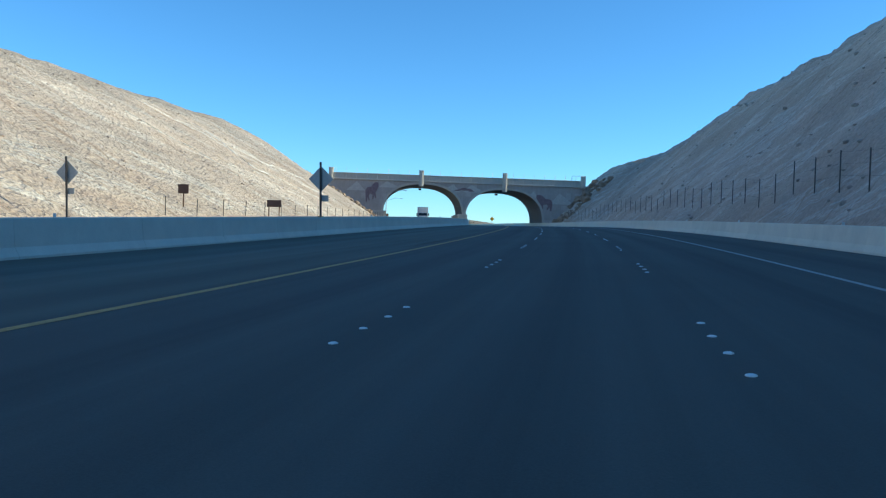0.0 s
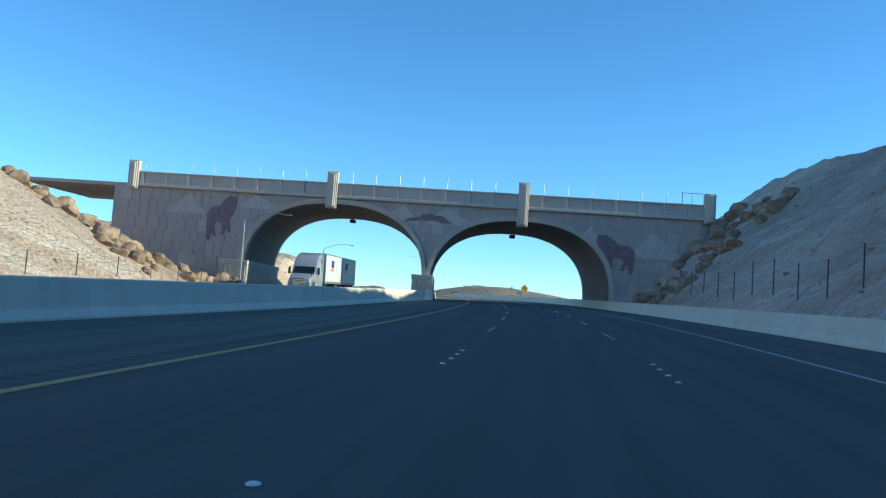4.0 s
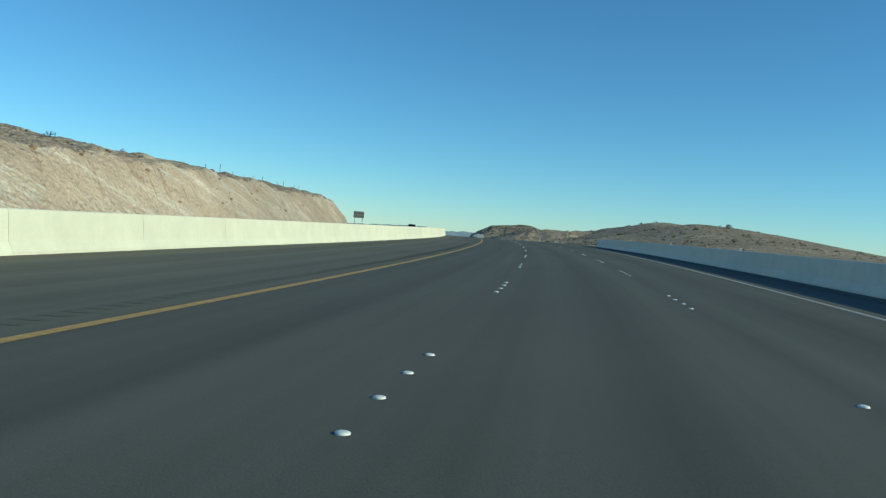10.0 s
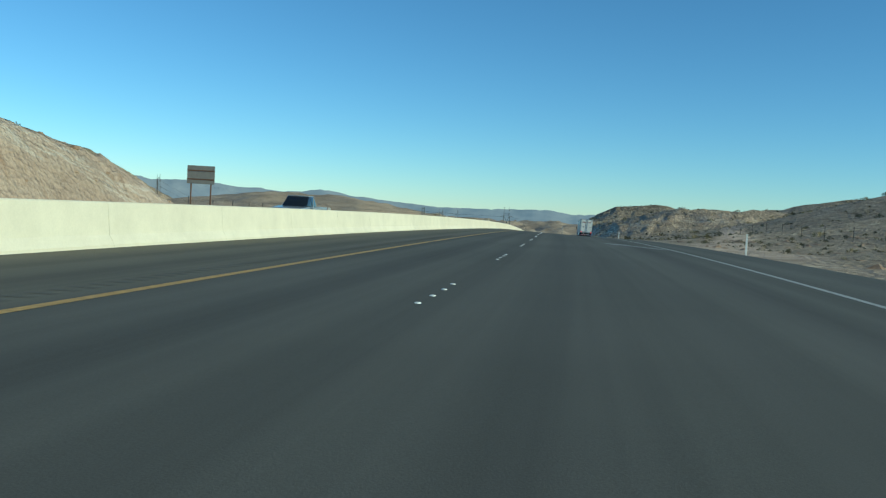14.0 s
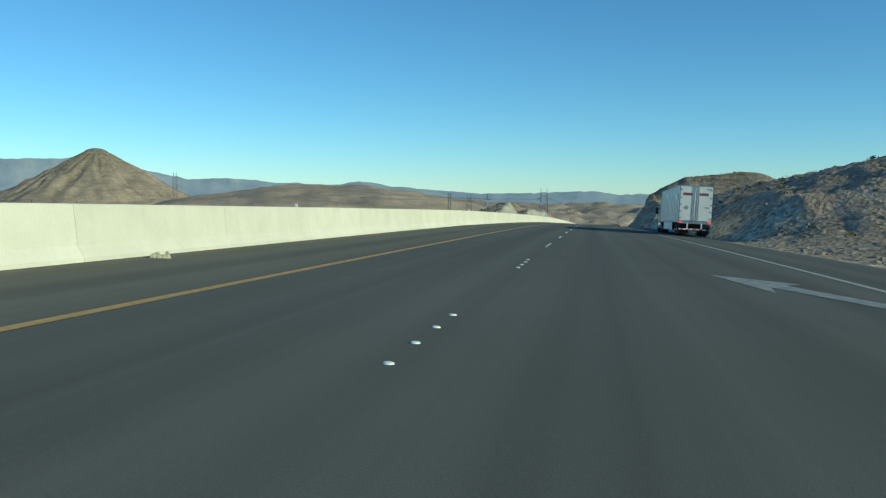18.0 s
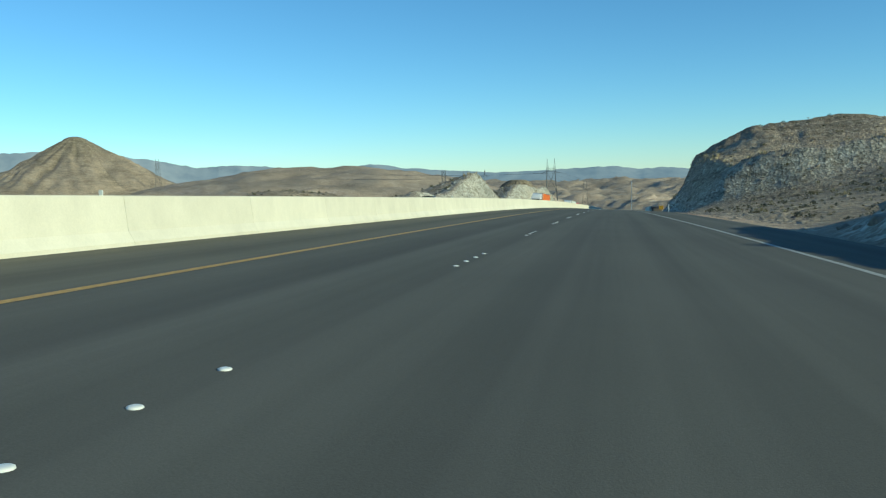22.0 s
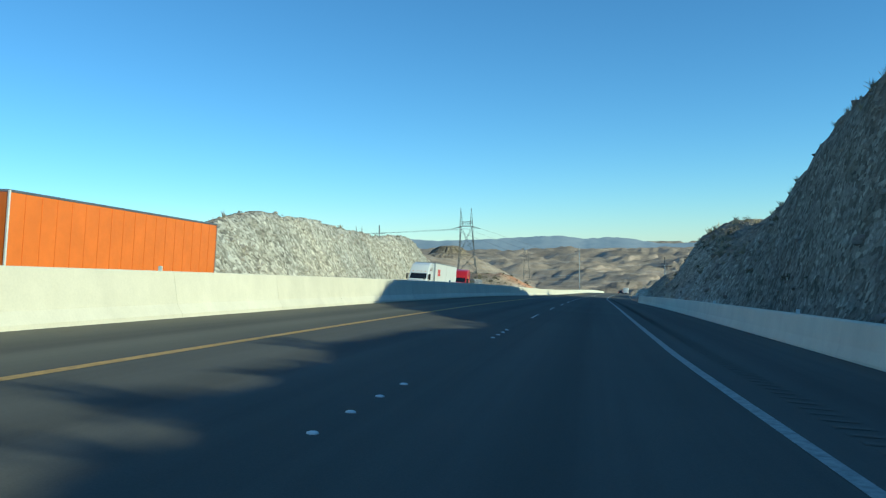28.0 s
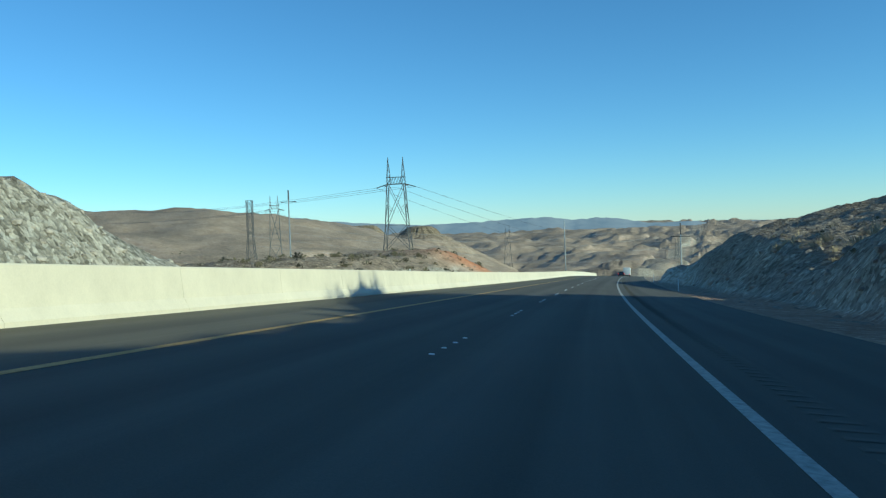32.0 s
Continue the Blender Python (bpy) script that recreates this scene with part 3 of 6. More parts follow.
    hl = np.maximum(hl, cut(left, 5.0, tab(s, (790, 0), (806, 3.5), (820, 2.4), (835, 4.4), (846, 7.0), (857, 8.9), (864, 9.0), (870, 7.9), (875, 6.6), (882, 5.0), (891, 3.2), (900, 3.0), (908, 5.2), (914, 6.4), (921, 8.3),
                                              (928, 9.4), (938, 9.4), (953, 9.7), (968, 9.7), (980, 10.0), (990, 11.1), (996, 11.2), (1003, 9.8), (1010, 7.8), (1014, 7.0), (1018, 5.6), (1023, 4.0), (1028, 2.5), (1040, 0)), -0.3, 80, 26))
    hl = np.maximum(hl, cut(left - 2, 12.0, tab(s, (1050, 0), (1075, 3.2), (1105, 4.2), (1135, 4.6), (1155, 5.6), (1166, 7.4), (1178, 7.6), (1192, 5.8), (1206, 3.6), (1222, 0)), 0.0, 60))
    z = np.where(L > 0, z + h, z + hl)
    tall = np.where(L > 0, h, hl)
    rough = step(0.15, 2.0, tall)
    calm = 1 - 0.6 * (L < 0) * (1 - step(200, 215, s)) - 0.82 * (L > 0) * step(700, 715, s) * (1 - step(796, 803, s)) - 0.7 * (L > 0) * step(415, 430, s) * (1 - step(594, 602, s))
    z = z + rough * ((fbm(x / 7, y / 7, 4) - 0.5) * 1.5 * calm + (fbm(x / 1.9, y / 1.9, 3, True) - 0.5) * 0.85 * calm + (fbm(s / 2.6, L / 30 + 5, 3, True) - 0.5) * np.where(L > 0, 0.12, np.where(s > 700, 0.35, 0.75) * calm))
    off = step(13.2, 16, np.where(L > 0, L, -L - 14.5))
    z = z + off * (fbm(x / 11, y / 11, 4) - 0.5) * 0.5
    z2 = z * (1 - w) + (far + np.where(L > 0, h, hl) * 0.55 * (1 - step(120, 260, side))) * w
    knoll = bumpy(s, L, 905, -102, 58, 27, 12.5)
    return np.where(knoll > 0, np.maximum(z2, deck(s, L) - 5.3 + knoll + 2.2 * (fbm(x / 12, y / 12, 4, True) - 0.5)), z2)


def sheet(s_list, l_list):
    SS, LL = np.meshgrid(s_list, l_list, indexing="ij")
    X, Y = plan(SS, LL)
    return SS, LL, X, Y


S_LIST = np.concatenate([np.linspace(-880, -70, 28), np.arange(-60, 1121, 1.25), np.arange(1126, 1500, 5.0), np.geomspace(1510, 5600, 170)])
L_LIST = np.concatenate([-np.geomspace(4300, 190, 120), np.arange(-180, -79, 8.0), np.arange(-75, -25, 0.7), np.array([-24, -18, -12, -6, 0, 5]), np.arange(8.2, 46, 0.6), np.arange(48, 100, 3.0), np.arange(104, 190, 9.0), np.geomspace(200, 4300, 100)])
SS, LL, GX, GY = sheet(S_LIST, L_LIST)
GZ = ground_height(SS, LL, GX, GY)
me = grid_mesh("ground", GX, GY, GZ, M_SOIL)
edge = 2.5 * (fbm(SS / 6, LL / 6, 4) - 0.5)
toe_r = np.where(SS < 785, np.interp(SS, [600, 700, 790], [16.2, 16.2, 18.0]), tab(SS, *CUT_TOE) + tab(SS, *CUT_W)) + edge
cut_r = step(-0.6, 0.6, toe_r - LL) * (LL > 0) * np.clip(step(596, 606, SS) * (1 - step(696, 706, SS)) + step(794, 801, SS), 0, 1)
cut_l = step(-0.6, 0.6, LL + 36.0 + edge) * (LL < 0) * step(780, 800, SS)
grey = np.clip(cut_r * 0.9 + cut_l, 0, 1)
grey = np.maximum(grey, 0.2 * step(120, 260, SS) * (1 - step(420, 480, SS)) * (LL > 0) * (LL < 90))
wild = step(380, 480, SS) * np.where(LL > 0, step(12.5, 15, LL), step(28, 30, -LL) * step(500, 560, SS)) * np.where(np.abs(LL) < 140, np.where((LL > 0) & (SS > 450) & (SS < 810), 0.4, 0.62), 0.5)
dark = np.clip(wild * (1 - np.maximum(cut_r * 0.15, cut_l)) * (1 - 0.6 * step(1040, 1400, SS)), 0, 0.85)
mid = np.interp(SS, [440, 465, 502, 523, 535, 570, 603], [8.0, 11.5, 16.5, 23.0, 25.5, 33.0, 39.0])
track = (1 - step(1.6, 3.4, np.abs(LL - mid) / np.interp(SS, [440, 500, 600], [1.6, 0.9, 0.8]))) * step(458, 470, SS) * (1 - step(585, 600, SS))
red = np.exp(-((SS - 1184) / 20) ** 2 - ((LL + 40) / 14) ** 2) * 0.95
red = np.maximum(red, 0.3 * step(700, 760, SS) * (1 - step(1020, 1060, SS)) * (LL > 5) * step(0.3, -0.6, LL - tab(SS, *CUT_TOE) - 0.4 * edge))
att = me.color_attributes.new("rock_kind", "FLOAT_COLOR", "POINT")
att.data.foreach_set("color", np.stack([grey, dark, red, 1 - track], -1).ravel().astype(np.float32))
tagged(new("ground", me), "tan and grey desert ground with rock cuts beside the road", "ground", kind="structure")


# ---------------- carriageways ----------------
def strip(name, s0, s1, la, lb, up, material, ds=3.0, nl=2):
    s = np.arange(s0, s1 + 0.01, ds)
    a = np.asarray(la(s) if callable(la) else np.full_like(s, la))
    b = np.asarray(lb(s) if callable(lb) else np.full_like(s, lb))
    u = np.linspace(0, 1, nl)
    L = a[:, None] * (1 - u) + b[:, None] * u
    S2 = np.repeat(s[:, None], nl, 1)
    X, Y = plan(S2, L)
    return grid_mesh(name, X, Y, deck(S2, L) + up, material, uv=(L, S2))


def white_at(s):
    return np.interp(s, KNOT, WHT)


def paved_right(s):
    return tab(s, (-100, 12.2), (230, 12.0), (290, 10.6), (395, 10.6), (420, 10.4), (640, 10.4), (760, 9.6), (810, 8.9), (960, 8.6), (1300, 8.4), (1700, 8.2))


tagged(new("road", strip("road", -90, 1440, lambda s: wall_left(s) - 0.4, paved_right, 0.0, M_ASPH, nl=12)), "dark grey asphalt freeway carriageway", "road", kind="structure")
tagged(new("road", strip("road", -90, 1440, -28.2, lambda s: wall_left(s) - 0.4, 0.0, M_ASPH, nl=8)), "asphalt carriageway for oncoming traffic behind the barrier", "road", kind="structure")
tagged(new("yellow_edge_line", strip("yellow_edge_line", -90, 1430, -3.76, -3.58, 0.005, M_YELL)), "worn yellow edge line on the asphalt", "road marking", kind="structure")
tagged(new("white_edge_line", strip("white_edge_line", -90, 1430, lambda s: white_at(s) - 0.078, lambda s: white_at(s) + 0.078, 0.005, M_WHIT)), "white edge line on the asphalt", "road marking", kind="structure")
tagged(new("white_edge_line", strip("white_edge_line", -90, 1430, -25.3, -25.15, 0.005, M_WHIT)), "white edge line of the oncoming carriageway", "road marking", kind="structure")


def paint_arrow(s0):
    """Worn merge arrow on the lane that ends: head and slanting shaft."""
    sh = Shape()
    for poly in ([(0, 4.2), (-1.5, 5.75), (-2.1, 5.35), (-2.75, 4.92), (-4.1, 4.75)], [(-2.1, 5.35), (-7.6, 7.0), (-8.0, 6.65), (-2.75, 4.92)]):
        v = []
        for ds, L in poly:
            x, y = plan(s0 + ds, L)
            v.append((float(x), float(y), float(deck(s0 + ds, L)) + 0.006))
        sh.add(v, [tuple(range(len(v)))])
    return tagged(new("merge_arrow", sh.mesh("merge_arrow", M_ARROW)), "worn pale merge arrow painted on the asphalt", "road marking", kind="structure")


M_ARROW = plain("worn_white_paint", (0.27, 0.275, 0.26), 0.8, vary=0.45, scale=5)
for s0 in (473.4, 563.0):
    paint_arrow(s0)


# ---------------- barriers ----------------
def wall_panel(s0, s1, lf, h, w_top, w_bot, gap=0.005):
    """One panel with slightly sloping faces and chamfered top, following the road."""
    sh = Shape()
    w_mid = w_top + 0.14
    prof = [(-w_bot / 2, -0.08), (w_bot / 2, -0.08), (w_bot / 2, 0.07), (w_mid / 2, 0.3), (w_top / 2, h - 0.03), (w_top / 2 - 0.03, h), (-w_top / 2 + 0.03, h), (-w_top / 2, h - 0.03), (-w_mid / 2, 0.3), (-w_bot / 2, 0.07)]
    n = len(prof)
    rows = []
    for s in (s0 + gap, (s0 + s1) / 2, s1 - gap):
        L0 = float(lf(s))
        z = float(deck(s, L0))
        for dl, dz in prof:
            x, y = plan(s, L0 + dl)
            rows.append((float(x), float(y), z + dz))
    f = []
    for r in range(2):
        f += [(r * n + k, r * n + (k + 1) % n, (r + 1) * n + (k + 1) % n, (r + 1) * n + k) for k in range(n)]
    f += [tuple(range(n - 1, -1, -1)), tuple(range(2 * n, 3 * n))]
    return sh.add(rows, f)


def barrier(name, s0, s1, lf, h, label, w_top=0.22, w_bot=0.62, pitch=6.1):
    top = tagged(new(name), label, "barrier", kind="structure")
    n = round((s1 - s0) / pitch)
    for k in range(n):
        a, b = s0 + (s1 - s0) * k / n, s0 + (s1 - s0) * (k + 1) / n
        part("panel", wall_panel(a, b, lf, h, w_top, w_bot), M_WALL, top)
    return top


barrier("median_barrier", -80, 208.5, wall_left, 1.06, "cream concrete median barrier wall along the road")
barrier("median_barrier", 228.5, 1240, wall_left, 1.06, "cream concrete median barrier wall along the road")
barrier("roadside_barrier", -80, 400, lambda s: tab(s, (-100, 11.6), (40, 12.0), (175, 11.7), (215, 11.6), (290, 10.3), (400, 10.3)), 0.95, "cream concrete barrier wall along the outer shoulder", 0.2, 0.55)
barrier("roadside_barrier", 815, 948, lambda s: tab(s, (815, 7.9), (860, 7.5), (948, 7.5)), 0.82, "cream concrete barrier below the rock cut", 0.2, 0.5)


# ---------------- lane markers ----------------
def ground_at(s, L):
    x, y = plan(s, L)
    return float(ground_height(np.array([[float(s)]]), np.array([[float(L)]]), np.array([[float(x)]]), np.array([[float(y)]]))[0, 0])


def at_ground(s, L, sink=0.05, turn=0.0):
    x, y = plan(s, L)
    return Matrix.Translation((float(x), float(y), ground_at(s, L) - sink)) @ pose(0, 0, 0, 0, 0, -math.degrees(float(heading(s))) + turn)


dome = Shape().lathe([(0.05, -0.01), (0.05, 0.004), (0.046, 0.011), (0.032, 0.016), (0.012, 0.018)], 12).mesh("marker", M_CERA, smooth=True)
CYCLE, GAP = 11.555, 1.03


def marker_line(s0, s1, L, label):
    top = tagged(new("lane_marker_line"), label, "road marking", kind="structure")
    for k in range(int((s1 - s0) / CYCLE)):
        for j in range(4):
            part("marker", dome, None, top, m=on_road(s0 + k * CYCLE + j * GAP, L + random.uniform(-0.015, 0.015)))


marker_line(-4.2, 905, 0.0, "row of white ceramic dots between the lanes")
marker_line(-5.0, 408, 3.66, "row of white ceramic dots beside the merging lane")
marker_line(-4.2 + 78 * CYCLE, 1180, 0.0, "row of white ceramic dots between the lanes ahead")

# rumble strips: short grooves milled into the shoulders, with a worn rim
for s0, s1, off, lab in ((30, 470, -4.35, "rumble strip grooves in the inner shoulder"), (760, 1120, None, "rumble strip grooves in the outer shoulder")):
    sh = Shape()
    for k in range(int((s1 - s0) / 0.42)):
        s = s0 + k * 0.42
        if off is None and 395 < s < 560:
            continue
        L = off if off else float(white_at(s)) + 0.75
        a = [plan(s + ds, L + dl) for ds, dl in ((0, -0.2), (0.17, -0.2), (0.17, 0.2), (0, 0.2))]
        z = [float(deck(s + ds, L + dl)) for ds, dl in ((0, -0.2), (0.17, -0.2), (0.17, 0.2), (0, 0.2))]
        lo = [(float(p[0]), float(p[1]), q + 0.004) for p, q in zip(a, z)]
        hi = [(float(p[0]), float(p[1]), q + 0.007) for p, q in zip(a, z)]
        hi = [tuple(v + (c - v) * 0.25 * (i < 2) for i, (v, c) in enumerate(zip(h, np.mean(hi, 0)))) for h in hi]
        sh.add(lo + hi, [(0, 1, 5, 4), (1, 2, 6, 5), (2, 3, 7, 6), (3, 0, 4, 7), (4, 5, 6, 7)])
    tagged(new("rumble_strip", sh.mesh("rumble_strip", M_RUMB)), lab, "rumble strip", kind="stuff")

# reflector tabs on the barriers
M_TAB = plain("reflector_tab", (0.75, 0.75, 0.7), 0.4)
tab_me = Shape().box(-0.05, 0.05, -0.015, 0.015, 0, 0.12, 0.01).mesh("reflector_tab", M_TAB)
for s in list(np.arange(14, 395, 18.3)):
    x = float(tab(s, (-100, 11.6), (40, 12.0), (175, 11.7), (215, 11.6), (290, 10.3), (400, 10.3)))
    o = tagged(new("barrier_reflector", tab_me), "small white reflector tab on top of the barrier", "reflector", "reflectors on the barrier")
    o.matrix_basis = on_road(s, x, 0.945)
for s in np.arange(822, 946, 15.2):
    o = tagged(new("barrier_reflector", tab_me), "small white reflector tab on top of the barrier", "reflector", "reflectors on the barrier")
    o.matrix_basis = on_road(s, float(tab(s, (815, 7.9), (860, 7.5), (948, 7.5))), 0.815)
for s in np.arange(20, 1050, 36.6):
    if 200 < s < 236:
        continue
    o = tagged(new("barrier_reflector", tab_me), "small reflector tab on top of the median barrier", "reflector", "reflectors on the barrier")
    o.matrix_basis = on_road(s, float(wall_left(s)), 1.055)


# ---------------- the arched overpass ----------------
BR = Matrix(((0.9793, -0.2025, 0, -22.65), (0.2025, 0.9793, 0, 210.24), (0, 0, 1, 0), (0, 0, 0, 1)))
bridge = thing("overpass_bridge", BR, "tan concrete highway overpass with two arches and block facing", "bridge")
ARCH = ((0.05, 10.15, 6.4, 8.25), (-21.35, 10.4, 7.0, 8.35))  # centre, half width, springing, rise
LEAN, POWER = -0.075, 2.38  # skew of the barrels, squareness of the arches
DEPTH, Z_DECK, Z_LOW = 17.4, 15.95, 2.5


def arch_z(u, grow=0.0):
    """Underside of the arches over u; None where a pier stands."""
    for c, a, z0, h in ARCH:
        q = (u - c) / (a + grow)
        if abs(q) < 1:
            return z0 + (h + grow) * (1 - abs(q) ** POWER) ** (1 / POWER)
    return None


def ellipse(c, a, z0, h, grow, n=48):
    out = []
    for k in range(n + 1):
        u, w = math.cos(math.pi * k / n), math.sin(math.pi * k / n)
        out.append((c - (a + grow) * math.copysign(abs(u) ** (2 / POWER), u), z0 + (h + grow) * max(w, 0.0) ** (2 / POWER)))
    return out


def spandrel(v0, v1):
    sh = Shape()
    us = sorted(set([-48.0, 24.0] + [p[0] for q in ARCH for p in ellipse(*q, 0.0, 40)]))
    for a, b in zip(us[:-1], us[1:]):
        m = arch_z((a + b) / 2)
        za = zb = Z_LOW
        if m is not None:
            za, zb = arch_z(a) or m, arch_z(b) or m
            c = min(ARCH, key=lambda q: abs((a + b) / 2 - q[0]))
            za = c[2] if arch_z(a) is None else za
            zb = c[2] if arch_z(b) is None else zb
        sh.add([(a, v0, za), (b, v0, zb), (b, v0, Z_DECK), (a, v0, Z_DECK), (a, v1, za), (b, v1, zb), (b, v1, Z_DECK), (a, v1, Z_DECK)],
               [(0, 1, 2, 3), (5, 4, 7, 6), (0, 4, 5, 1), (3, 2, 6, 7)] + ([(0, 3, 7, 4)] if a == us[0] else []) + ([(1, 5, 6, 2)] if b == us[-1] else []))
    return sh


part("spandrel_wall", spandrel(0.22, 0.9).mesh("spandrel_wall", M_BRID, weld=True), None, bridge)
part("spandrel_wall", spandrel(DEPTH - 0.8, DEPTH).shear(LEAN).mesh("spandrel_wall", M_BRID, weld=True), None, bridge)
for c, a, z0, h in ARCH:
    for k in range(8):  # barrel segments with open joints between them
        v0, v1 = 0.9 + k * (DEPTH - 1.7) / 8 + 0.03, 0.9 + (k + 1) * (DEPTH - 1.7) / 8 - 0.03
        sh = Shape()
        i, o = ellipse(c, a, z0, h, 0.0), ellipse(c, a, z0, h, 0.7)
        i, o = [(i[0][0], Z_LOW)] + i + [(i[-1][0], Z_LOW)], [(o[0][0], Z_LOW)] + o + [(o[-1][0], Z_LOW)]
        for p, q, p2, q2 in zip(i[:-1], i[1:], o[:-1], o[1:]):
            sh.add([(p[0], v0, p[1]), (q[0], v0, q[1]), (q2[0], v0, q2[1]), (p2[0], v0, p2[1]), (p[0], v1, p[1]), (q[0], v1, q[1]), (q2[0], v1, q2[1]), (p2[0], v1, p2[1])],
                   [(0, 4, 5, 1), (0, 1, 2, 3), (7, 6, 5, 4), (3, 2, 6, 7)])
        part("vault_segment", sh.shear(LEAN).mesh("vault_segment", M_VALT, weld=True), None, bridge, "grey vault segment, darkened in colour for the shade under the arch")
    sh = Shape()  # joint liner behind the segments
    o = ellipse(c, a, z0, h, 0.12)
    for p, q in zip(o[:-1], o[1:]):
        sh.add([(p[0], 0.9, p[1]), (q[0], 0.9, q[1]), (q[0], DEPTH - 0.8, q[1]), (p[0], DEPTH - 0.8, p[1])], [(0, 1, 2, 3)])
    part("joint_liner", sh.shear(LEAN).mesh("joint_liner", M_DARKST, weld=True), None, bridge)
    for g0, g1, v0 in ((0.0, 0.24, -0.06 - 0.004 * (c < -5)), (0.25, 0.5, -0.16 - 0.004 * (c < -5))):
        sh = Shape()
        n = 26
        e0, e1 = ellipse(c, a, z0, h, g0, n * 3), ellipse(c, a, z0, h, g1, n * 3)
        for k in range(n * 3):
            t0, t1, b1, b0 = e1[k], e1[k + 1], e0[k + 1], e0[k]
            sh.add([(b0[0], v0, b0[1]), (b1[0], v0, b1[1]), (t1[0], v0, t1[1]), (t0[0], v0, t0[1]), (b0[0], 0.5, b0[1]), (b1[0], 0.5, b1[1]), (t1[0], 0.5, t1[1]), (t0[0], 0.5, t0[1])],
                   [(0, 1, 2, 3), (0, 4, 5, 1), (3, 2, 6, 7)])
        for x in (c - a - g1, c + a + g0):
            sh.box(min(x, x + g1 - g0), max(x, x + g1 - g0), v0, 0.5, Z_LOW, z0)
        part("arch_trim", sh.mesh("arch_trim", M_PALE, weld=True), None, bridge, "pale moulded arch rim")

# deck, cornice, parapet with raised posts
part("deck_slab", Shape().box(-60, 36, 0.3, DEPTH, Z_DECK, Z_DECK + 0.4), M_BRID, bridge)
part("cornice", Shape().box(-46, 21, -0.32, 0.3, Z_DECK, Z_DECK + 0.36, 0.05), M_PALE, bridge)
part("parapet", Shape().box(-46, 21, 0.0, 0.25, Z_DECK + 0.36, Z_DECK + 1.62), M_PALE, bridge)
part("coping", Shape().box(-46, 21, -0.2, 0.34, Z_DECK + 1.62, Z_DECK + 1.8, 0.03), M_PALE, bridge)
part("parapet", Shape().box(-46, 21, DEPTH - 0.3, DEPTH, Z_DECK + 0.4, Z_DECK + 1.8), M_PALE, bridge)
post_me = Shape().box(-0.2, 0.2, -0.2, 0.02, Z_DECK + 0.36, Z_DECK + 1.62, 0.03).mesh("parapet_post", M_PALE)
rail_me = Shape().rod((0, 0.1, Z_DECK + 1.78), (0, 0.1, Z_DECK + 3.05), 0.035, n=6).mesh("fence_post", M_STEEL)
u = -44.6
while u < 20:
    if abs(u) > 0.9 and abs(u + 21.95) > 0.9 and not (3.0 < (u + 21.95) % 21.95 < 0):
        part("parapet_post", post_me, None, bridge, m=Matrix.Translation((u, 0, 0)))
    part("fence_post", rail_me, None, bridge, "thin steel fence post", m=Matrix.Translation((u + 0.25, 0, 0)))
    u += 2.74


def pilaster(u, z0, z1):
    sh = Shape()
    for w, v in ((0.62, -0.42), (0.46, -0.6), (0.3, -0.78)):
        sh.box(u - w, u + w, v, 0.3, z0 + (0.62 - w) * 0.6, z1 - (0.62 - w) * 0.8, 0.05)
    part("pilaster", sh, M_PALE, bridge, "stepped pale pilaster")


pilaster(0.0, 14.0, 19.05)
pilaster(-21.95, 14.75, 19.0)
pilaster(20.6, 15.6, 19.0)
pilaster(-45.6, 15.6, 19.0)
part("fence_gate", Shape().rod((17.6, 0.1, Z_DECK + 1.8), (17.6, 0.1, Z_DECK + 3.1), 0.04).rod((17.6, 0.1, Z_DECK + 3.05), (19.9, 0.1, Z_DECK + 3.05), 0.03), M_DARKST, bridge)

# pier bases, with ribbed faces
for u0, u1, zt in ((-12.0, -9.7, 7.85), (-34.3, -31.1, 8.1)):
    part("pier_base", Shape().box(u0, u1, -0.7, DEPTH - 0.4, Z_LOW, zt - 0.55).shear(LEAN), M_PALE, bridge)
    part("pier_cap", Shape().box(u0 - 0.08, u1 + 0.08, -0.78, DEPTH - 0.3, zt - 0.55, zt, 0.04).shear(LEAN), M_PALE, bridge)
    rib = Shape().box(-0.2, 0.2, -0.09, 0.0, 6.4 if u0 > -20 else 5.6, zt - 0.6, 0.03).mesh("rib", M_PALE)
    n = int((u1 - u0) / 0.52)
    for k in range(n):
        part("rib", rib, None, bridge, m=Matrix.Translation((u0 + (k + 0.5) * (u1 - u0) / n, -0.7, 0)))
    for k in range(30):
        v = -0.4 + k * 0.56
        part("rib", rib, None, bridge, m=Matrix.Translation((u1 + LEAN * v, v, 0)) @ pose(0, 0, 0, 0, 0, 90))
part("plinth", Shape().box(-10.4, -9.58, -1.0, DEPTH + 0.2, Z_LOW, 6.25, 0.05).shear(LEAN), M_WALL, bridge, "cream barrier plinth")
for c in (-0.9, -22.6):
    z = ARCH[0][2] + ARCH[0][3] if c > -5 else ARCH[1][2] + ARCH[1][3]
    part("vault_lamp", Shape().box(c - 0.4, c + 0.4, 16.7, 17.3, z - 0.55, z - 0.1, 0.06).rod((c, 17.0, z - 0.2), (c, 17.0, z + 0.15), 0.08), M_DARKST, bridge, "dark box lamp under the vault")

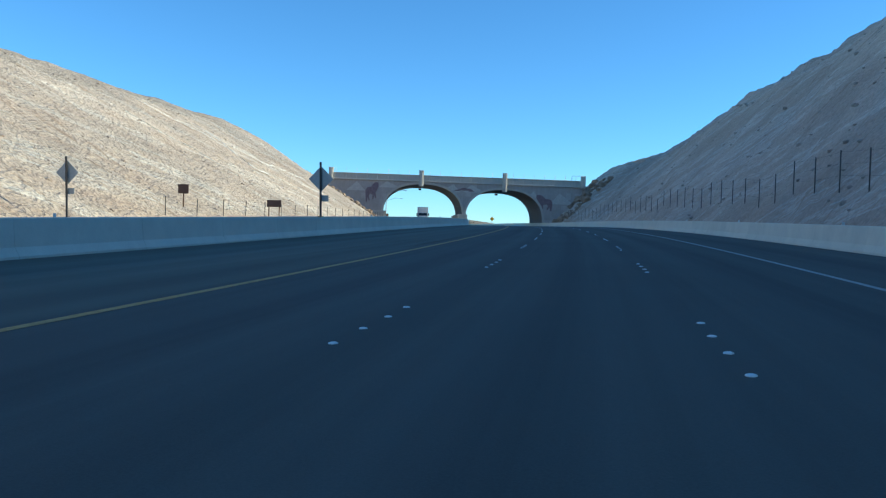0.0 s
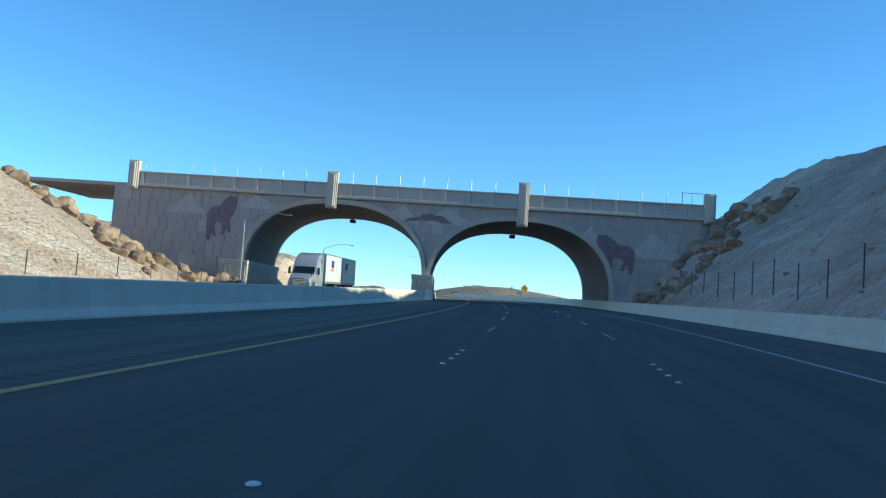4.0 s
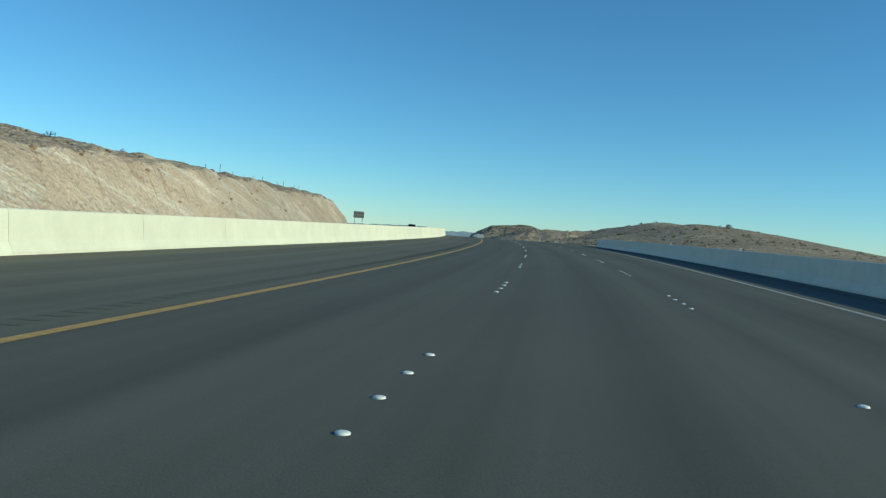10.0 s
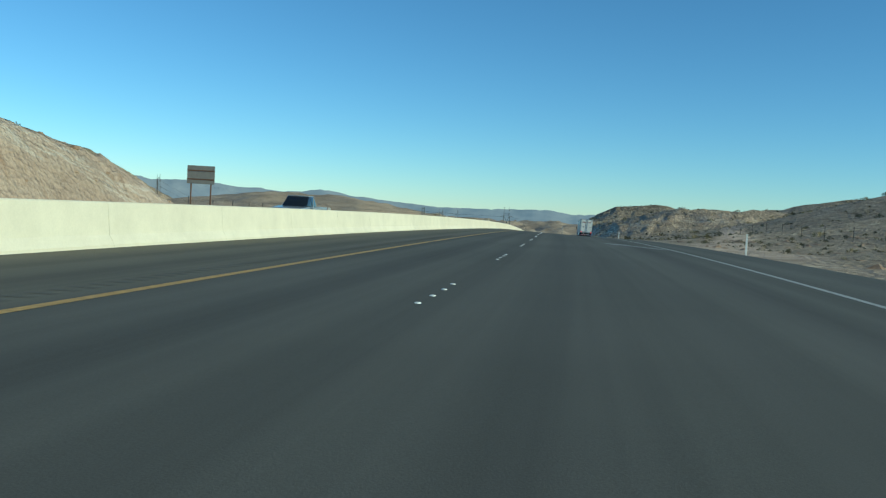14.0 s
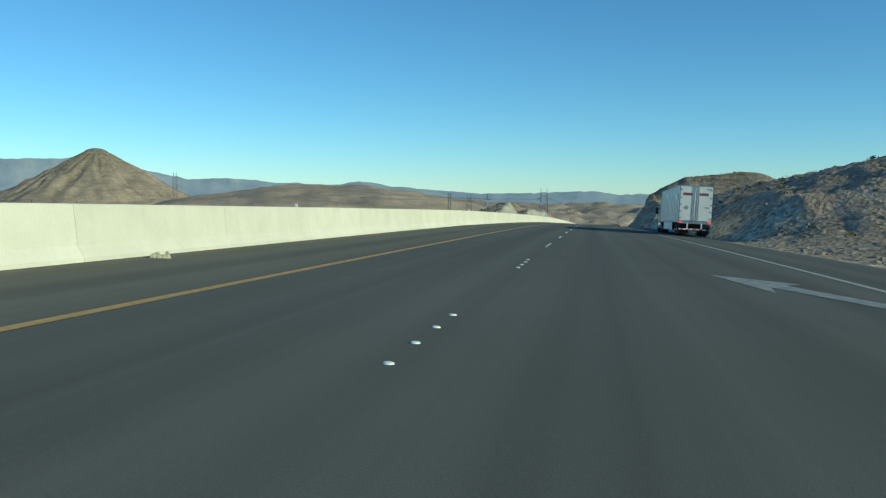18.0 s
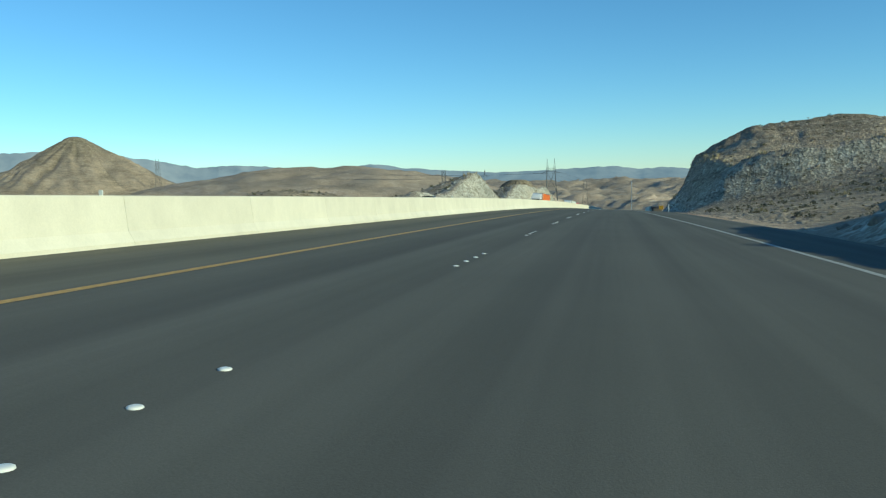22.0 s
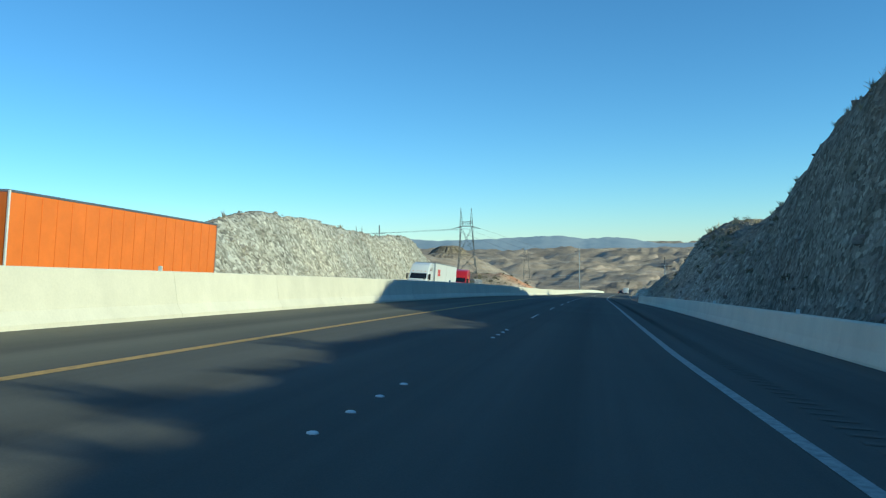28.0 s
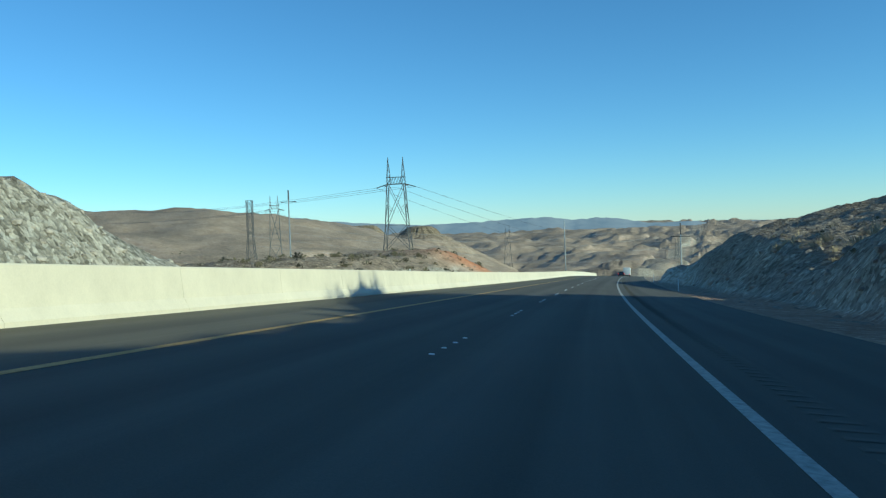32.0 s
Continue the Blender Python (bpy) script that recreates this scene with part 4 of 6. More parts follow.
# facing blocks
M_BLOCK = concrete_material("facing_block", (0.52, 0.445, 0.39), 0.14)
M_FLUTE = concrete_material("fluted_block", (0.58, 0.51, 0.45), 0.1)
random.seed(11)
z = 4.2
while z < Z_DECK - 0.1:
    hgt = random.choice((1.2, 1.5, 1.8))
    z1 = min(z + hgt, Z_DECK - 0.02)
    u = -47.5 + random.uniform(0, 1)
    while u < 23:
        u1 = u + random.choice((1.0, 1.4, 1.5, 2.2))
        n = max(2, int((u1 - u) / 0.3))
        low = []
        for k in range(n + 1):
            q = u + 0.022 + (u1 - u - 0.06) * k / n
            a = arch_z(q, 0.5)
            lo = max(z + 0.022, a) if a is not None else z + 0.022
            low.append((q, min(lo, z1 - 0.03)))
        if any(b < z1 - 0.15 for _, b in low):
            v = 0.15 - random.uniform(0, 0.04)
            sh = Shape()
            poly = low + [(u1 - 0.022, z1 - 0.022), (u + 0.022, z1 - 0.022)]
            m = len(poly)
            sh.add([(p[0], v, p[1]) for p in poly] + [(p[0], 0.24, p[1]) for p in poly], [tuple(range(m))] + [(k, k + m, (k + 1) % m + m, (k + 1) % m) for k in range(m)])
            part("facing_block", sh, M_FLUTE if random.random() < 0.12 else M_BLOCK, bridge)
        u = u1
    z = z1

# coloured relief on the facing: fluted pale peaks behind a dark oxide-red ridge, and sheep figures
M_PEAK = plain("pale_relief", (0.6, 0.545, 0.48), 0.85, vary=0.15, scale=2)
M_OXID = plain("oxide_red_relief", (0.27, 0.185, 0.185), 0.85, vary=0.3, scale=2)


def relief(poly, v, material, label):
    part("relief_panel", Shape().prism(poly, v + 0.12, 0.2, "y"), material, bridge, label)


def peak(u0, u1, top, foot, lean):
    """A pale mountain of upright flutes, each rising to the slope line."""
    n, c = int((u1 - u0) / 0.28), u0 + (u1 - u0) * lean
    col = []
    for k in range(2 * n + 1):
        u = u0 + (u1 - u0) * k / (2 * n)
        z = arch_z(u, 0.55)
        lo = foot if z is None else max(foot, z)
        hi = foot + (top - foot) * (1 - ((c - u) / (c - u0) if u < c else (u - c) / (u1 - c)))
        hi = max(min(hi, Z_DECK - 0.06), lo + 0.01)
        for v in ((0.05, 0.1) if k % 2 else (0.1, 0.05)):
            col += [(u, v, lo), (u, v, hi), (u, 0.2, hi)]
    m = len(col) // 3
    sh = Shape().add(col, [q for k in range(m - 1) for q in ((3 * k, 3 * k + 3, 3 * k + 4, 3 * k + 1), (3 * k + 1, 3 * k + 4, 3 * k + 5, 3 * k + 2))])
    part("relief_panel", sh, M_PEAK, bridge, "pale fluted mountain relief")


for q in ((-16.6, -11.6, 15.75, 13.6, 0.62), (-11.0, -5.2, 15.75, 13.7, 0.4), (5.2, 9.4, 14.6, 12.2, 0.6), (12.0, 18.4, 14.3, 11.4, 0.4), (-41.5, -36.6, 15.6, 13.2, 0.55), (-33.2, -27.4, 15.85, 14.2, 0.4)):
    peak(*q)
RIDGE = [(-1.0, -0.62), (-0.72, -0.1), (-0.4, 0.02), (-0.18, 0.42), (0.1, 0.5), (0.34, 0.3), (0.52, 0.36), (0.74, 0.02), (1.0, -0.55), (0.8, -0.42), (0.55, -0.5), (0.3, -0.2), (0.06, -0.3), (-0.22, -0.12), (-0.5, -0.4), (-0.75, -0.42)]
for cx, cz, rx, rz in ((-10.7, 14.35, 2.9, 1.0),):
    relief([(cx + rx * a, cz + rz * b) for a, b in RIDGE], -0.11, M_OXID, "dark oxide-red mountain ridge relief")
# plain outline standing in for the bighorn sheep figures: body and four legs
SHEEP = [(0.0, 0.98), (0.22, 1.0), (0.42, 0.9), (0.52, 0.78), (0.86, 0.72), (1.0, 0.58), (0.98, 0.3), (0.95, 0.02), (0.86, 0.0), (0.82, 0.26), (0.74, 0.1), (0.64, 0.08), (0.72, 0.32), (0.66, 0.42), (0.5, 0.4), (0.42, 0.36),
        (0.44, 0.16), (0.36, 0.14), (0.3, 0.36), (0.2, 0.2), (0.14, 0.2), (0.2, 0.5), (0.06, 0.62), (-0.02, 0.8)]
for u0, u1, z0, z1 in ((8.5, 12.75, 9.45, 13.75), (-33.2, -36.5, 10.2, 15.5)):
    relief([(u0 + (u1 - u0) * a, z0 + (z1 - z0) * b) for a, b in (SHEEP if u1 > u0 else SHEEP[::-1])], -0.1, M_OXID, "dark oxide-red bighorn sheep relief, simplified to a plain outline")


# ---------------- boulders, stones, shrubs ----------------
def rock_mesh(name, seed, material, flat=0.75, cuts=2):
    bm = bmesh.new()
    bmesh.ops.create_icosphere(bm, subdivisions=cuts, radius=1.0)
    rnd = random.Random(seed)
    planes = [(Vector((rnd.gauss(0, 1), rnd.gauss(0, 1), rnd.gauss(0, 1))).normalized(), rnd.uniform(0.55, 0.85)) for _ in range(9)]
    for v in bm.verts:
        for n, d in planes:
            e = v.co.dot(n) - d
            if e > 0:
                v.co -= n * e
        v.co.z *= flat
        v.co += Vector((rnd.gauss(0, 0.03), rnd.gauss(0, 0.03), rnd.gauss(0, 0.03)))
    me = bpy.data.meshes.new(name)
    bm.to_mesh(me)
    bm.free()
    me.materials.append(material)
    return me


def rock_material(name, a, b, c):
    m, t, bs = mat(name, 0.92)
    n, f = noise_tex(t, 1.3, 6, 0.7), noise_tex(t, 9, 5, 0.7)
    r = ramp(t, n.outputs[0], [(0.3, a), (0.5, b), (0.72, c)])
    info = t.nodes.new("ShaderNodeObjectInfo")
    hv = ramp(t, info.outputs["Random"], [(0, (0.7, 0.68, 0.66)), (1, (1.1, 1.05, 1.0))])
    t.links.new(mix(t, 1.0, r.outputs[0], hv.outputs[0], "MULTIPLY"), bs.inputs["Base Color"])
    bump(t, bs, f.outputs[0], 0.6, 0.06)
    return m


M_ROCK = rock_material("brown_rock", (0.16, 0.1, 0.065), (0.33, 0.24, 0.165), (0.5, 0.4, 0.3))
M_DARKR = rock_material("dark_rock", (0.13, 0.11, 0.09), (0.25, 0.22, 0.18), (0.42, 0.38, 0.33))
M_PALER = rock_material("pale_tan_rock", (0.34, 0.26, 0.2), (0.47, 0.38, 0.31), (0.62, 0.54, 0.46))
M_GREYR = rock_material("grey_rock", (0.2, 0.18, 0.15), (0.42, 0.4, 0.345), (0.72, 0.7, 0.64))
BOULD = [rock_mesh("boulder", k, M_ROCK) for k in range(5)]
random.seed(5)
for name, s0, s1, l0, l1, cnt, lab in (("boulder_pile", 186, 211.5, -44, -29.5, 85, "pile of brown riprap boulders against the bridge abutment"), ("boulder_pile", 196, 212, 13.6, 27, 70, "brown riprap boulders spilling beside the bridge wing")):
    pile = thing(name, Matrix.Identity(4), lab, "boulders")
    for k in range(cnt):
        s, L = random.uniform(s0, s1), random.uniform(l0, l1)
        x, y = plan(s, L)
        r = random.uniform(0.45, 1.25)
        part("boulder", random.choice(BOULD), None, pile, m=Matrix.Translation((float(x), float(y), ground_at(s, L) + r * 0.15)) @ Euler((random.uniform(-0.4, 0.4), random.uniform(-0.4, 0.4), random.uniform(0, 6))).to_matrix().to_4x4() @ Matrix.Diagonal((r * random.uniform(0.8, 1.3), r, r * random.uniform(0.8, 1.1), 1)))


def scatter(name, spots, meshes, material, label, category, sizes, sink):
    """Many small pieces joined into one mesh."""
    V, F, n0 = [], [], 0
    base = []
    for me in meshes:
        co = np.empty(len(me.vertices) * 3)
        me.vertices.foreach_get("co", co)
        base.append((co.reshape(-1, 3), [tuple(p.vertices) for p in me.polygons]))
    sx = np.array([p[0] for p in spots])
    lx = np.array([p[1] for p in spots])
    X, Y = plan(sx, lx)
    Z = ground_height(sx[None], lx[None], X[None], Y[None])[0]
    for x, y, z in zip(X, Y, Z):
        co, fs = random.choice(base)
        r = random.choice(sizes) * random.uniform(0.7, 1.3)
        a = random.uniform(0, 6.283)
        ca, sa = math.cos(a), math.sin(a)
        q = co * (r * random.uniform(0.8, 1.25), r, r * random.uniform(0.7, 1.0))
        V.append(np.stack([q[:, 0] * ca - q[:, 1] * sa + x, q[:, 0] * sa + q[:, 1] * ca + y, q[:, 2] + z - sink * r], -1))
        F += [tuple(i + n0 for i in f) for f in fs]
        n0 += len(co)
    me = bpy.data.meshes.new(name)
    me.from_pydata(np.concatenate(V).tolist(), [], F)
    me.materials.append(material)
    return tagged(new(name, me), label, category, kind="stuff")


SMALL = [rock_mesh("stone", 20 + k, M_GREYR, 0.7, 1) for k in range(4)]


def spots(n, s0, s1, l0, l1, power=1.0):
    return [(random.uniform(s0, s1), l0 + (l1 - l0) * random.random() ** power) for _ in range(n)]


random.seed(7)
scatter("loose_stones", spots(1300, -30, 205, -62, -30), SMALL, M_PALER, "loose brown stones on the sunlit cut slope", "stones", (0.12, 0.18, 0.3), 0.3)
scatter("loose_stones", spots(900, -20, 255, 14.5, 36), SMALL, M_PALER, "loose brown stones on the shaded cut slope", "stones", (0.12, 0.18, 0.3), 0.3)
scatter("loose_stones", spots(1500, 230, 490, -60, -29.5, 1.5), SMALL, M_ROCK, "loose brown stones on the low cut", "stones", (0.12, 0.2, 0.35), 0.3)
scatter("loose_stones", spots(5200, 545, 1060, 11.5, 50, 1.4), SMALL, M_DARKR, "dark stones scattered over the roadside hills", "stones", (0.12, 0.2, 0.32, 0.5), 0.3)
scatter("loose_stones", spots(3200, 790, 1035, -44, -29.5), SMALL, M_GREYR, "pale crushed rock on the cut mounds", "stones", (0.12, 0.18, 0.3, 0.45), 0.3)
scatter("loose_stones", spots(900, 1030, 1250, -75, -29), SMALL, M_GREYR, "stones on the ground beside the oncoming road", "stones", (0.15, 0.25), 0.3)
scatter("toe_boulders", spots(700, 535, 606, 12.3, 17, 1.6) + spots(420, 715, 798, 13.0, 20, 1.4) + spots(60, 1000, 1090, 11, 15), SMALL, M_DARKR, "grey boulders and rubble at the toe of the slopes", "boulders", (0.1, 0.15, 0.22, 0.36), 0.2)
scatter("loose_stones", spots(700, 262, 520, 13, 60), SMALL, M_ROCK, "rubble along the edge of the fill slope", "stones", (0.2, 0.35, 0.6), 0.25)


def shrub_mesh(seed):
    rnd = random.Random(seed)
    sh = Shape()
    for k in range(70):
        a, e = rnd.uniform(0, 6.283), rnd.uniform(0.15, 1.5)
        d = Vector((math.cos(a) * math.cos(e), math.sin(a) * math.cos(e), math.sin(e)))
        r = rnd.uniform(0.5, 1.0)
        p = d * r
        w = d.orthogonal().normalized() * rnd.uniform(0.05, 0.11)
        if k < 22:
            sh.add([p * 0.05 - w * 0.2, p * 0.05 + w * 0.2, p], [(0, 1, 2)])
        sh.add([p - w, p + d * 0.16, p + w, p - d * 0.1 + w.cross(d) * 0.6], [(0, 1, 2), (0, 2, 3)])
    return sh.mesh("shrub", M_SHRUB)


def grass_mesh(seed):
    """A wispy tuft of dry stems, taller than wide."""
    rnd = random.Random(seed)
    sh = Shape()
    for k in range(34):
        a, e = rnd.uniform(0, 6.283), rnd.uniform(0.75, 1.5)
        d = Vector((math.cos(a) * math.cos(e), math.sin(a) * math.cos(e), math.sin(e)))
        w = d.orthogonal().normalized() * rnd.uniform(0.015, 0.035)
        p = d * rnd.uniform(0.7, 1.7)
        b = Vector((rnd.uniform(-0.25, 0.25), rnd.uniform(-0.25, 0.25), -0.1))
        sh.add([b - w, b + w, b + p * 0.7 + w, b + p, b + p * 0.7 - w], [(0, 1, 2, 3, 4)])
    return sh.mesh("grass", M_GRASS)


M_GRASS = plain("dry_grass", (0.4, 0.34, 0.22), 0.9, vary=0.3, scale=1.5)
GRASS = [grass_mesh(k) for k in range(4)]
M_SHRUB = plain("dry_shrub", (0.15, 0.135, 0.08), 0.9, vary=0.35, scale=1.5)
SHRUB = [shrub_mesh(k) for k in range(4)]
scatter("desert_shrubs", spots(420, 230, 520, -130, -33) + spots(260, 480, 700, 14, 90)  + spots(500, 640, 1050, 15, 60) + spots(420, 780, 1040, -80, -34), SHRUB, M_SHRUB, "low dry desert shrubs", "shrubs", (0.3, 0.45, 0.7), 0.1)
random.seed(21)
crest = [(q, float(tab(q, *CUT_TOE) + tab(q, *CUT_W)) + random.uniform(-0.6, 2.2)) for q in (random.uniform(800, 1040) for _ in range(420))]
tall = [(q, random.uniform(20.5, 27)) for q in (random.uniform(974, 1002) for _ in range(36))]
scatter("dry_grass", crest + spots(40, 905, 1010, -40, -33.5) + spots(30, 850, 880, -38, -33), GRASS, M_GRASS, "wispy dry grass along the crests of the rock cuts", "grass", (0.2, 0.3, 0.45, 0.6), 0.05)
scatter("dry_grass", tall, GRASS, M_GRASS, "tall dry stalks on the crest above the road", "grass", (0.45, 0.7, 1.0), 0.05)
scatter("desert_shrubs", spots(70, 740, 800, 30, 58) + spots(60, 980, 1040, 18, 30), SHRUB, M_SHRUB, "dry shrubs along the top of the hill beside the road", "shrubs", (0.25, 0.4, 0.6), 0.1)
scatter("desert_shrubs", spots(900, 500, 1500, -420, -60) + spots(700, 480, 1500, 40, 320) + spots(300, 1030, 1300, -60, -30), SHRUB, M_SHRUB, "dry shrubs over the far desert", "shrubs", (0.5, 0.8, 1.1), 0.1)


scatter("desert_shrubs", spots(1500, 730, 1010, -135, -40), SHRUB, M_SHRUB, "dark scrub over the hills beyond the oncoming road", "shrubs", (0.25, 0.4, 0.6), 0.1)
scatter("loose_stones", spots(1400, 730, 1010, -135, -44), SMALL, M_DARKR, "dark stones over the hills beyond the oncoming road", "stones", (0.2, 0.35, 0.6), 0.3)


# ---------------- a crumpled scrap by the barrier ----------------
M_SCRAP = plain("faded_plastic", (0.5, 0.47, 0.36), 0.7, vary=0.35, scale=14)


def scrap(s, L):
    t = thing("road_debris", on_road(s, L), "crumpled pale plastic scrap with a dark torn strip on the shoulder", "debris")
    rnd = random.Random(3)
    a, u = np.meshgrid(np.linspace(0, 2 * math.pi, 25), np.linspace(0, 1, 9), indexing="ij")
    lump = 0.6 + 0.8 * fbm(np.cos(a) * 2 + 3, np.sin(a) * 2 + u * 3, 4, True)
    part_of = Shape()
    for k in range(5):
        c, r, h = rnd.uniform(-0.1, 0.1), rnd.uniform(0.04, 0.075), rnd.uniform(0.06, 0.17)
        ring = [[(c * 1.5 + r * lump[i, j] * math.cos(a[i, j]) * (1 - u[i, j] ** 2 * 0.7), c * 0.6 + r * lump[i, j] * math.sin(a[i, j]) * (1 - u[i, j] ** 2 * 0.7), h * u[i, j] * lump[i, j]) for i in range(24)] for j in range(9)]
        part_of.add([v for q in ring for v in q], [(j * 24 + i, j * 24 + (i + 1) % 24, (j + 1) * 24 + (i + 1) % 24, (j + 1) * 24 + i) for j in range(8) for i in range(24)])
    part("crumpled_sheet", part_of, M_SCRAP, t)
    part("torn_strip", Shape().box(-0.36, -0.08, -0.05, 0.03, 0.0, 0.022, 0.008), M_DARKST, t, "dark torn strip")


scrap(559.3, -7.0)


# ---------------- mineral veins on the cut slope ----------------
scatter("desert_shrubs", spots(1100, 440, 640, 15, 75, 1.3) + spots(900, 700, 800, 16, 75, 1.2), SHRUB, M_SHRUB, "small dark shrubs dotted over the sunlit hillsides", "shrubs", (0.14, 0.22, 0.34), 0.1)
M_VEIN = rock_material("pale_vein", (0.62, 0.55, 0.48), (0.74, 0.69, 0.62), (0.82, 0.79, 0.74))


def vein(path, width, seed):
    """A thin, broken, winding crust that lies on the slope."""
    rnd = random.Random(seed)
    pts = np.array(path, float)
    u = np.linspace(0, len(pts) - 1, 26 * (len(pts) - 1))
    sv = np.interp(u, range(len(pts)), pts[:, 0]) + 1.6 * (fbm(u * 2.3 + seed, u * 0 + 1.7, 4) - 0.5)
    lv = np.interp(u, range(len(pts)), pts[:, 1]) + 2.4 * (fbm(u * 2.6, u * 0 + seed + 5.1, 4) - 0.5)
    w = width * np.clip(1.7 * (fbm(u * 5.0, u * 0 + seed, 3) - 0.32), 0, 1)
    rows = []
    for d in (-1.0, -0.5, 0.5, 1.0):
        x, y = plan(sv + 0.8 * w * d, lv + 0.6 * w * d)
        z = ground_height((sv + 0.8 * w * d)[None], (lv + 0.6 * w * d)[None], x[None], y[None])[0]
        rows.append((x, y, z + (0.09 if abs(d) < 0.9 else -0.1)))
    X, Y, Z = (np.stack([r[k] for r in rows], -1) for k in range(3))
    return tagged(new("mineral_vein", grid_mesh("mineral_vein", X, Y, Z, M_VEIN, False)), "pale mineral vein winding over the tan cut slope", "rock vein")


for k, (path, width) in enumerate((([(122, -53), (121, -48.2), (116.5, -42.2), (119.5, -38.4), (125.6, -36.6), (129.7, -35.0)], 0.5), ([(123, -46.6), (131, -44.1), (140, -42.4), (149, -41)], 0.42), ([(108, -56), (114, -52), (117, -47)], 0.35), ([(136, -39), (146, -36), (152, -34.5)], 0.35), ([(92, -50), (97, -44), (99, -38)], 0.3))):
    vein(path, width, k)


# ---------------- vehicles ----------------
def rounded(shape, name, mats, width, segs=2, smooth=True):
    """A mesh with its edges rounded."""
    me = shape.mesh(name, *mats)
    bm = bmesh.new()
    bm.from_mesh(me)
    bmesh.ops.remove_doubles(bm, verts=bm.verts, dist=0.0005)
    sharp = [e for e in bm.edges if len(e.link_faces) == 2 and e.calc_face_angle(0) > 0.35]
    bmesh.ops.bevel(bm, geom=sharp, offset=width, segments=segs, profile=0.6, affect="EDGES", clamp_overlap=True)
    bm.to_mesh(me)
    bm.free()
    if smooth:
        me.polygons.foreach_set("use_smooth", [True] * len(me.polygons))
    return me


M_TYRE = plain("tyre_rubber", (0.018, 0.018, 0.018), 0.9, vary=0.3)
M_RIM = plain("polished_rim", (0.55, 0.55, 0.55), 0.3, 0.9)
M_CHASS = plain("black_chassis", (0.02, 0.02, 0.022), 0.7)
M_CHROME = plain("chrome", (0.7, 0.7, 0.7), 0.15, 1.0)
M_TRW = plain("white_trailer_paint", (0.72, 0.73, 0.7), 0.4, vary=0.08, scale=1.2)
M_TRS = plain("silver_trailer_sheet", (0.55, 0.57, 0.58), 0.35, 0.3, vary=0.1, scale=1.0)
M_TRO = plain("orange_trailer_paint", (0.78, 0.2, 0.03), 0.45, vary=0.1, scale=1.0)
M_TRR = plain("dark_red_paint", (0.2, 0.02, 0.02), 0.3, vary=0.1, coat=0.5)
M_RED = plain("red_cab_paint", (0.5, 0.015, 0.025), 0.35, vary=0.08, coat=0.5)
M_CABW = plain("white_cab_paint", (0.76, 0.77, 0.75), 0.3, vary=0.06, coat=0.5)
M_CABS = plain("silver_cab_paint", (0.55, 0.56, 0.57), 0.35, 0.2, vary=0.08, coat=0.5)
M_CABG = plain("grey_cab_paint", (0.32, 0.33, 0.35), 0.35, vary=0.08, coat=0.5)
M_TARP = plain("blue_grey_tarp", (0.1, 0.11, 0.15), 0.75, vary=0.3, scale=1.5)
M_TARPD = plain("dark_tarp", (0.035, 0.04, 0.036), 0.8, vary=0.3, scale=1.5)
M_STRAP = plain("white_strap", (0.7, 0.7, 0.68), 0.7)
M_LAMPR, _t, _b = mat("red_lamp", 0.3)
_b.inputs["Base Color"].default_value = (0.6, 0.01, 0.01, 1)
_b.inputs["Emission Color"].default_value, _b.inputs["Emission Strength"].default_value = (1, 0.03, 0.02, 1), 1.5
M_HEAD = plain("headlamp_lens", (0.75, 0.77, 0.8), 0.1)
M_AMBER = plain("amber_lens", (0.7, 0.25, 0.02), 0.3)
M_GLASS, _t, _b = mat("tinted_window", 0.05)
_b.inputs["Base Color"].default_value = (0.012, 0.014, 0.016, 1)
_b.inputs["Coat Weight"].default_value = 0.6
M_LBLUE = plain("blue_lettering_paint", (0.04, 0.06, 0.35), 0.5)
M_LORAN = plain("orange_stripe_paint", (0.75, 0.18, 0.03), 0.5)
M_LMAR = plain("maroon_bar_paint", (0.2, 0.05, 0.05), 0.5)
M_LRED = plain("red_bar_paint", (0.6, 0.08, 0.07), 0.5)
M_YSTK = plain("yellow_sticker", (0.75, 0.5, 0.08), 0.5)


def wheel_meshes(r, w):
    t = Shape().lathe([(r * 0.58, -w / 2), (r * 0.9, -w / 2), (r * 0.98, -w * 0.36), (r, -w * 0.2), (r, w * 0.2), (r * 0.98, w * 0.36), (r * 0.9, w / 2), (r * 0.58, w / 2)], 28).mesh("tyre", M_TYRE, smooth=True)
    rm = Shape().lathe([(r * 0.2, -w * 0.52), (r * 0.3, -w * 0.3), (r * 0.52, -w * 0.35), (r * 0.58, -w * 0.5), (r * 0.59, -w * 0.3), (r * 0.59, w * 0.3), (r * 0.58, w * 0.5), (r * 0.52, w * 0.35), (r * 0.3, w * 0.3), (r * 0.2, w * 0.52)], 24).mesh("rim", M_RIM, smooth=True)
    return t, rm


W_TRUCK, W_CAR = wheel_meshes(0.51, 0.28), wheel_meshes(0.34, 0.22)


def wheel(parent, x, y, kind, r):
    tyre = part("wheel", kind[0], None, parent, m=Matrix.Translation((x, y, r)) @ pose(0, 0, 0, 0, 90, 0))
    part("rim", kind[1], None, tyre, "metal rim")


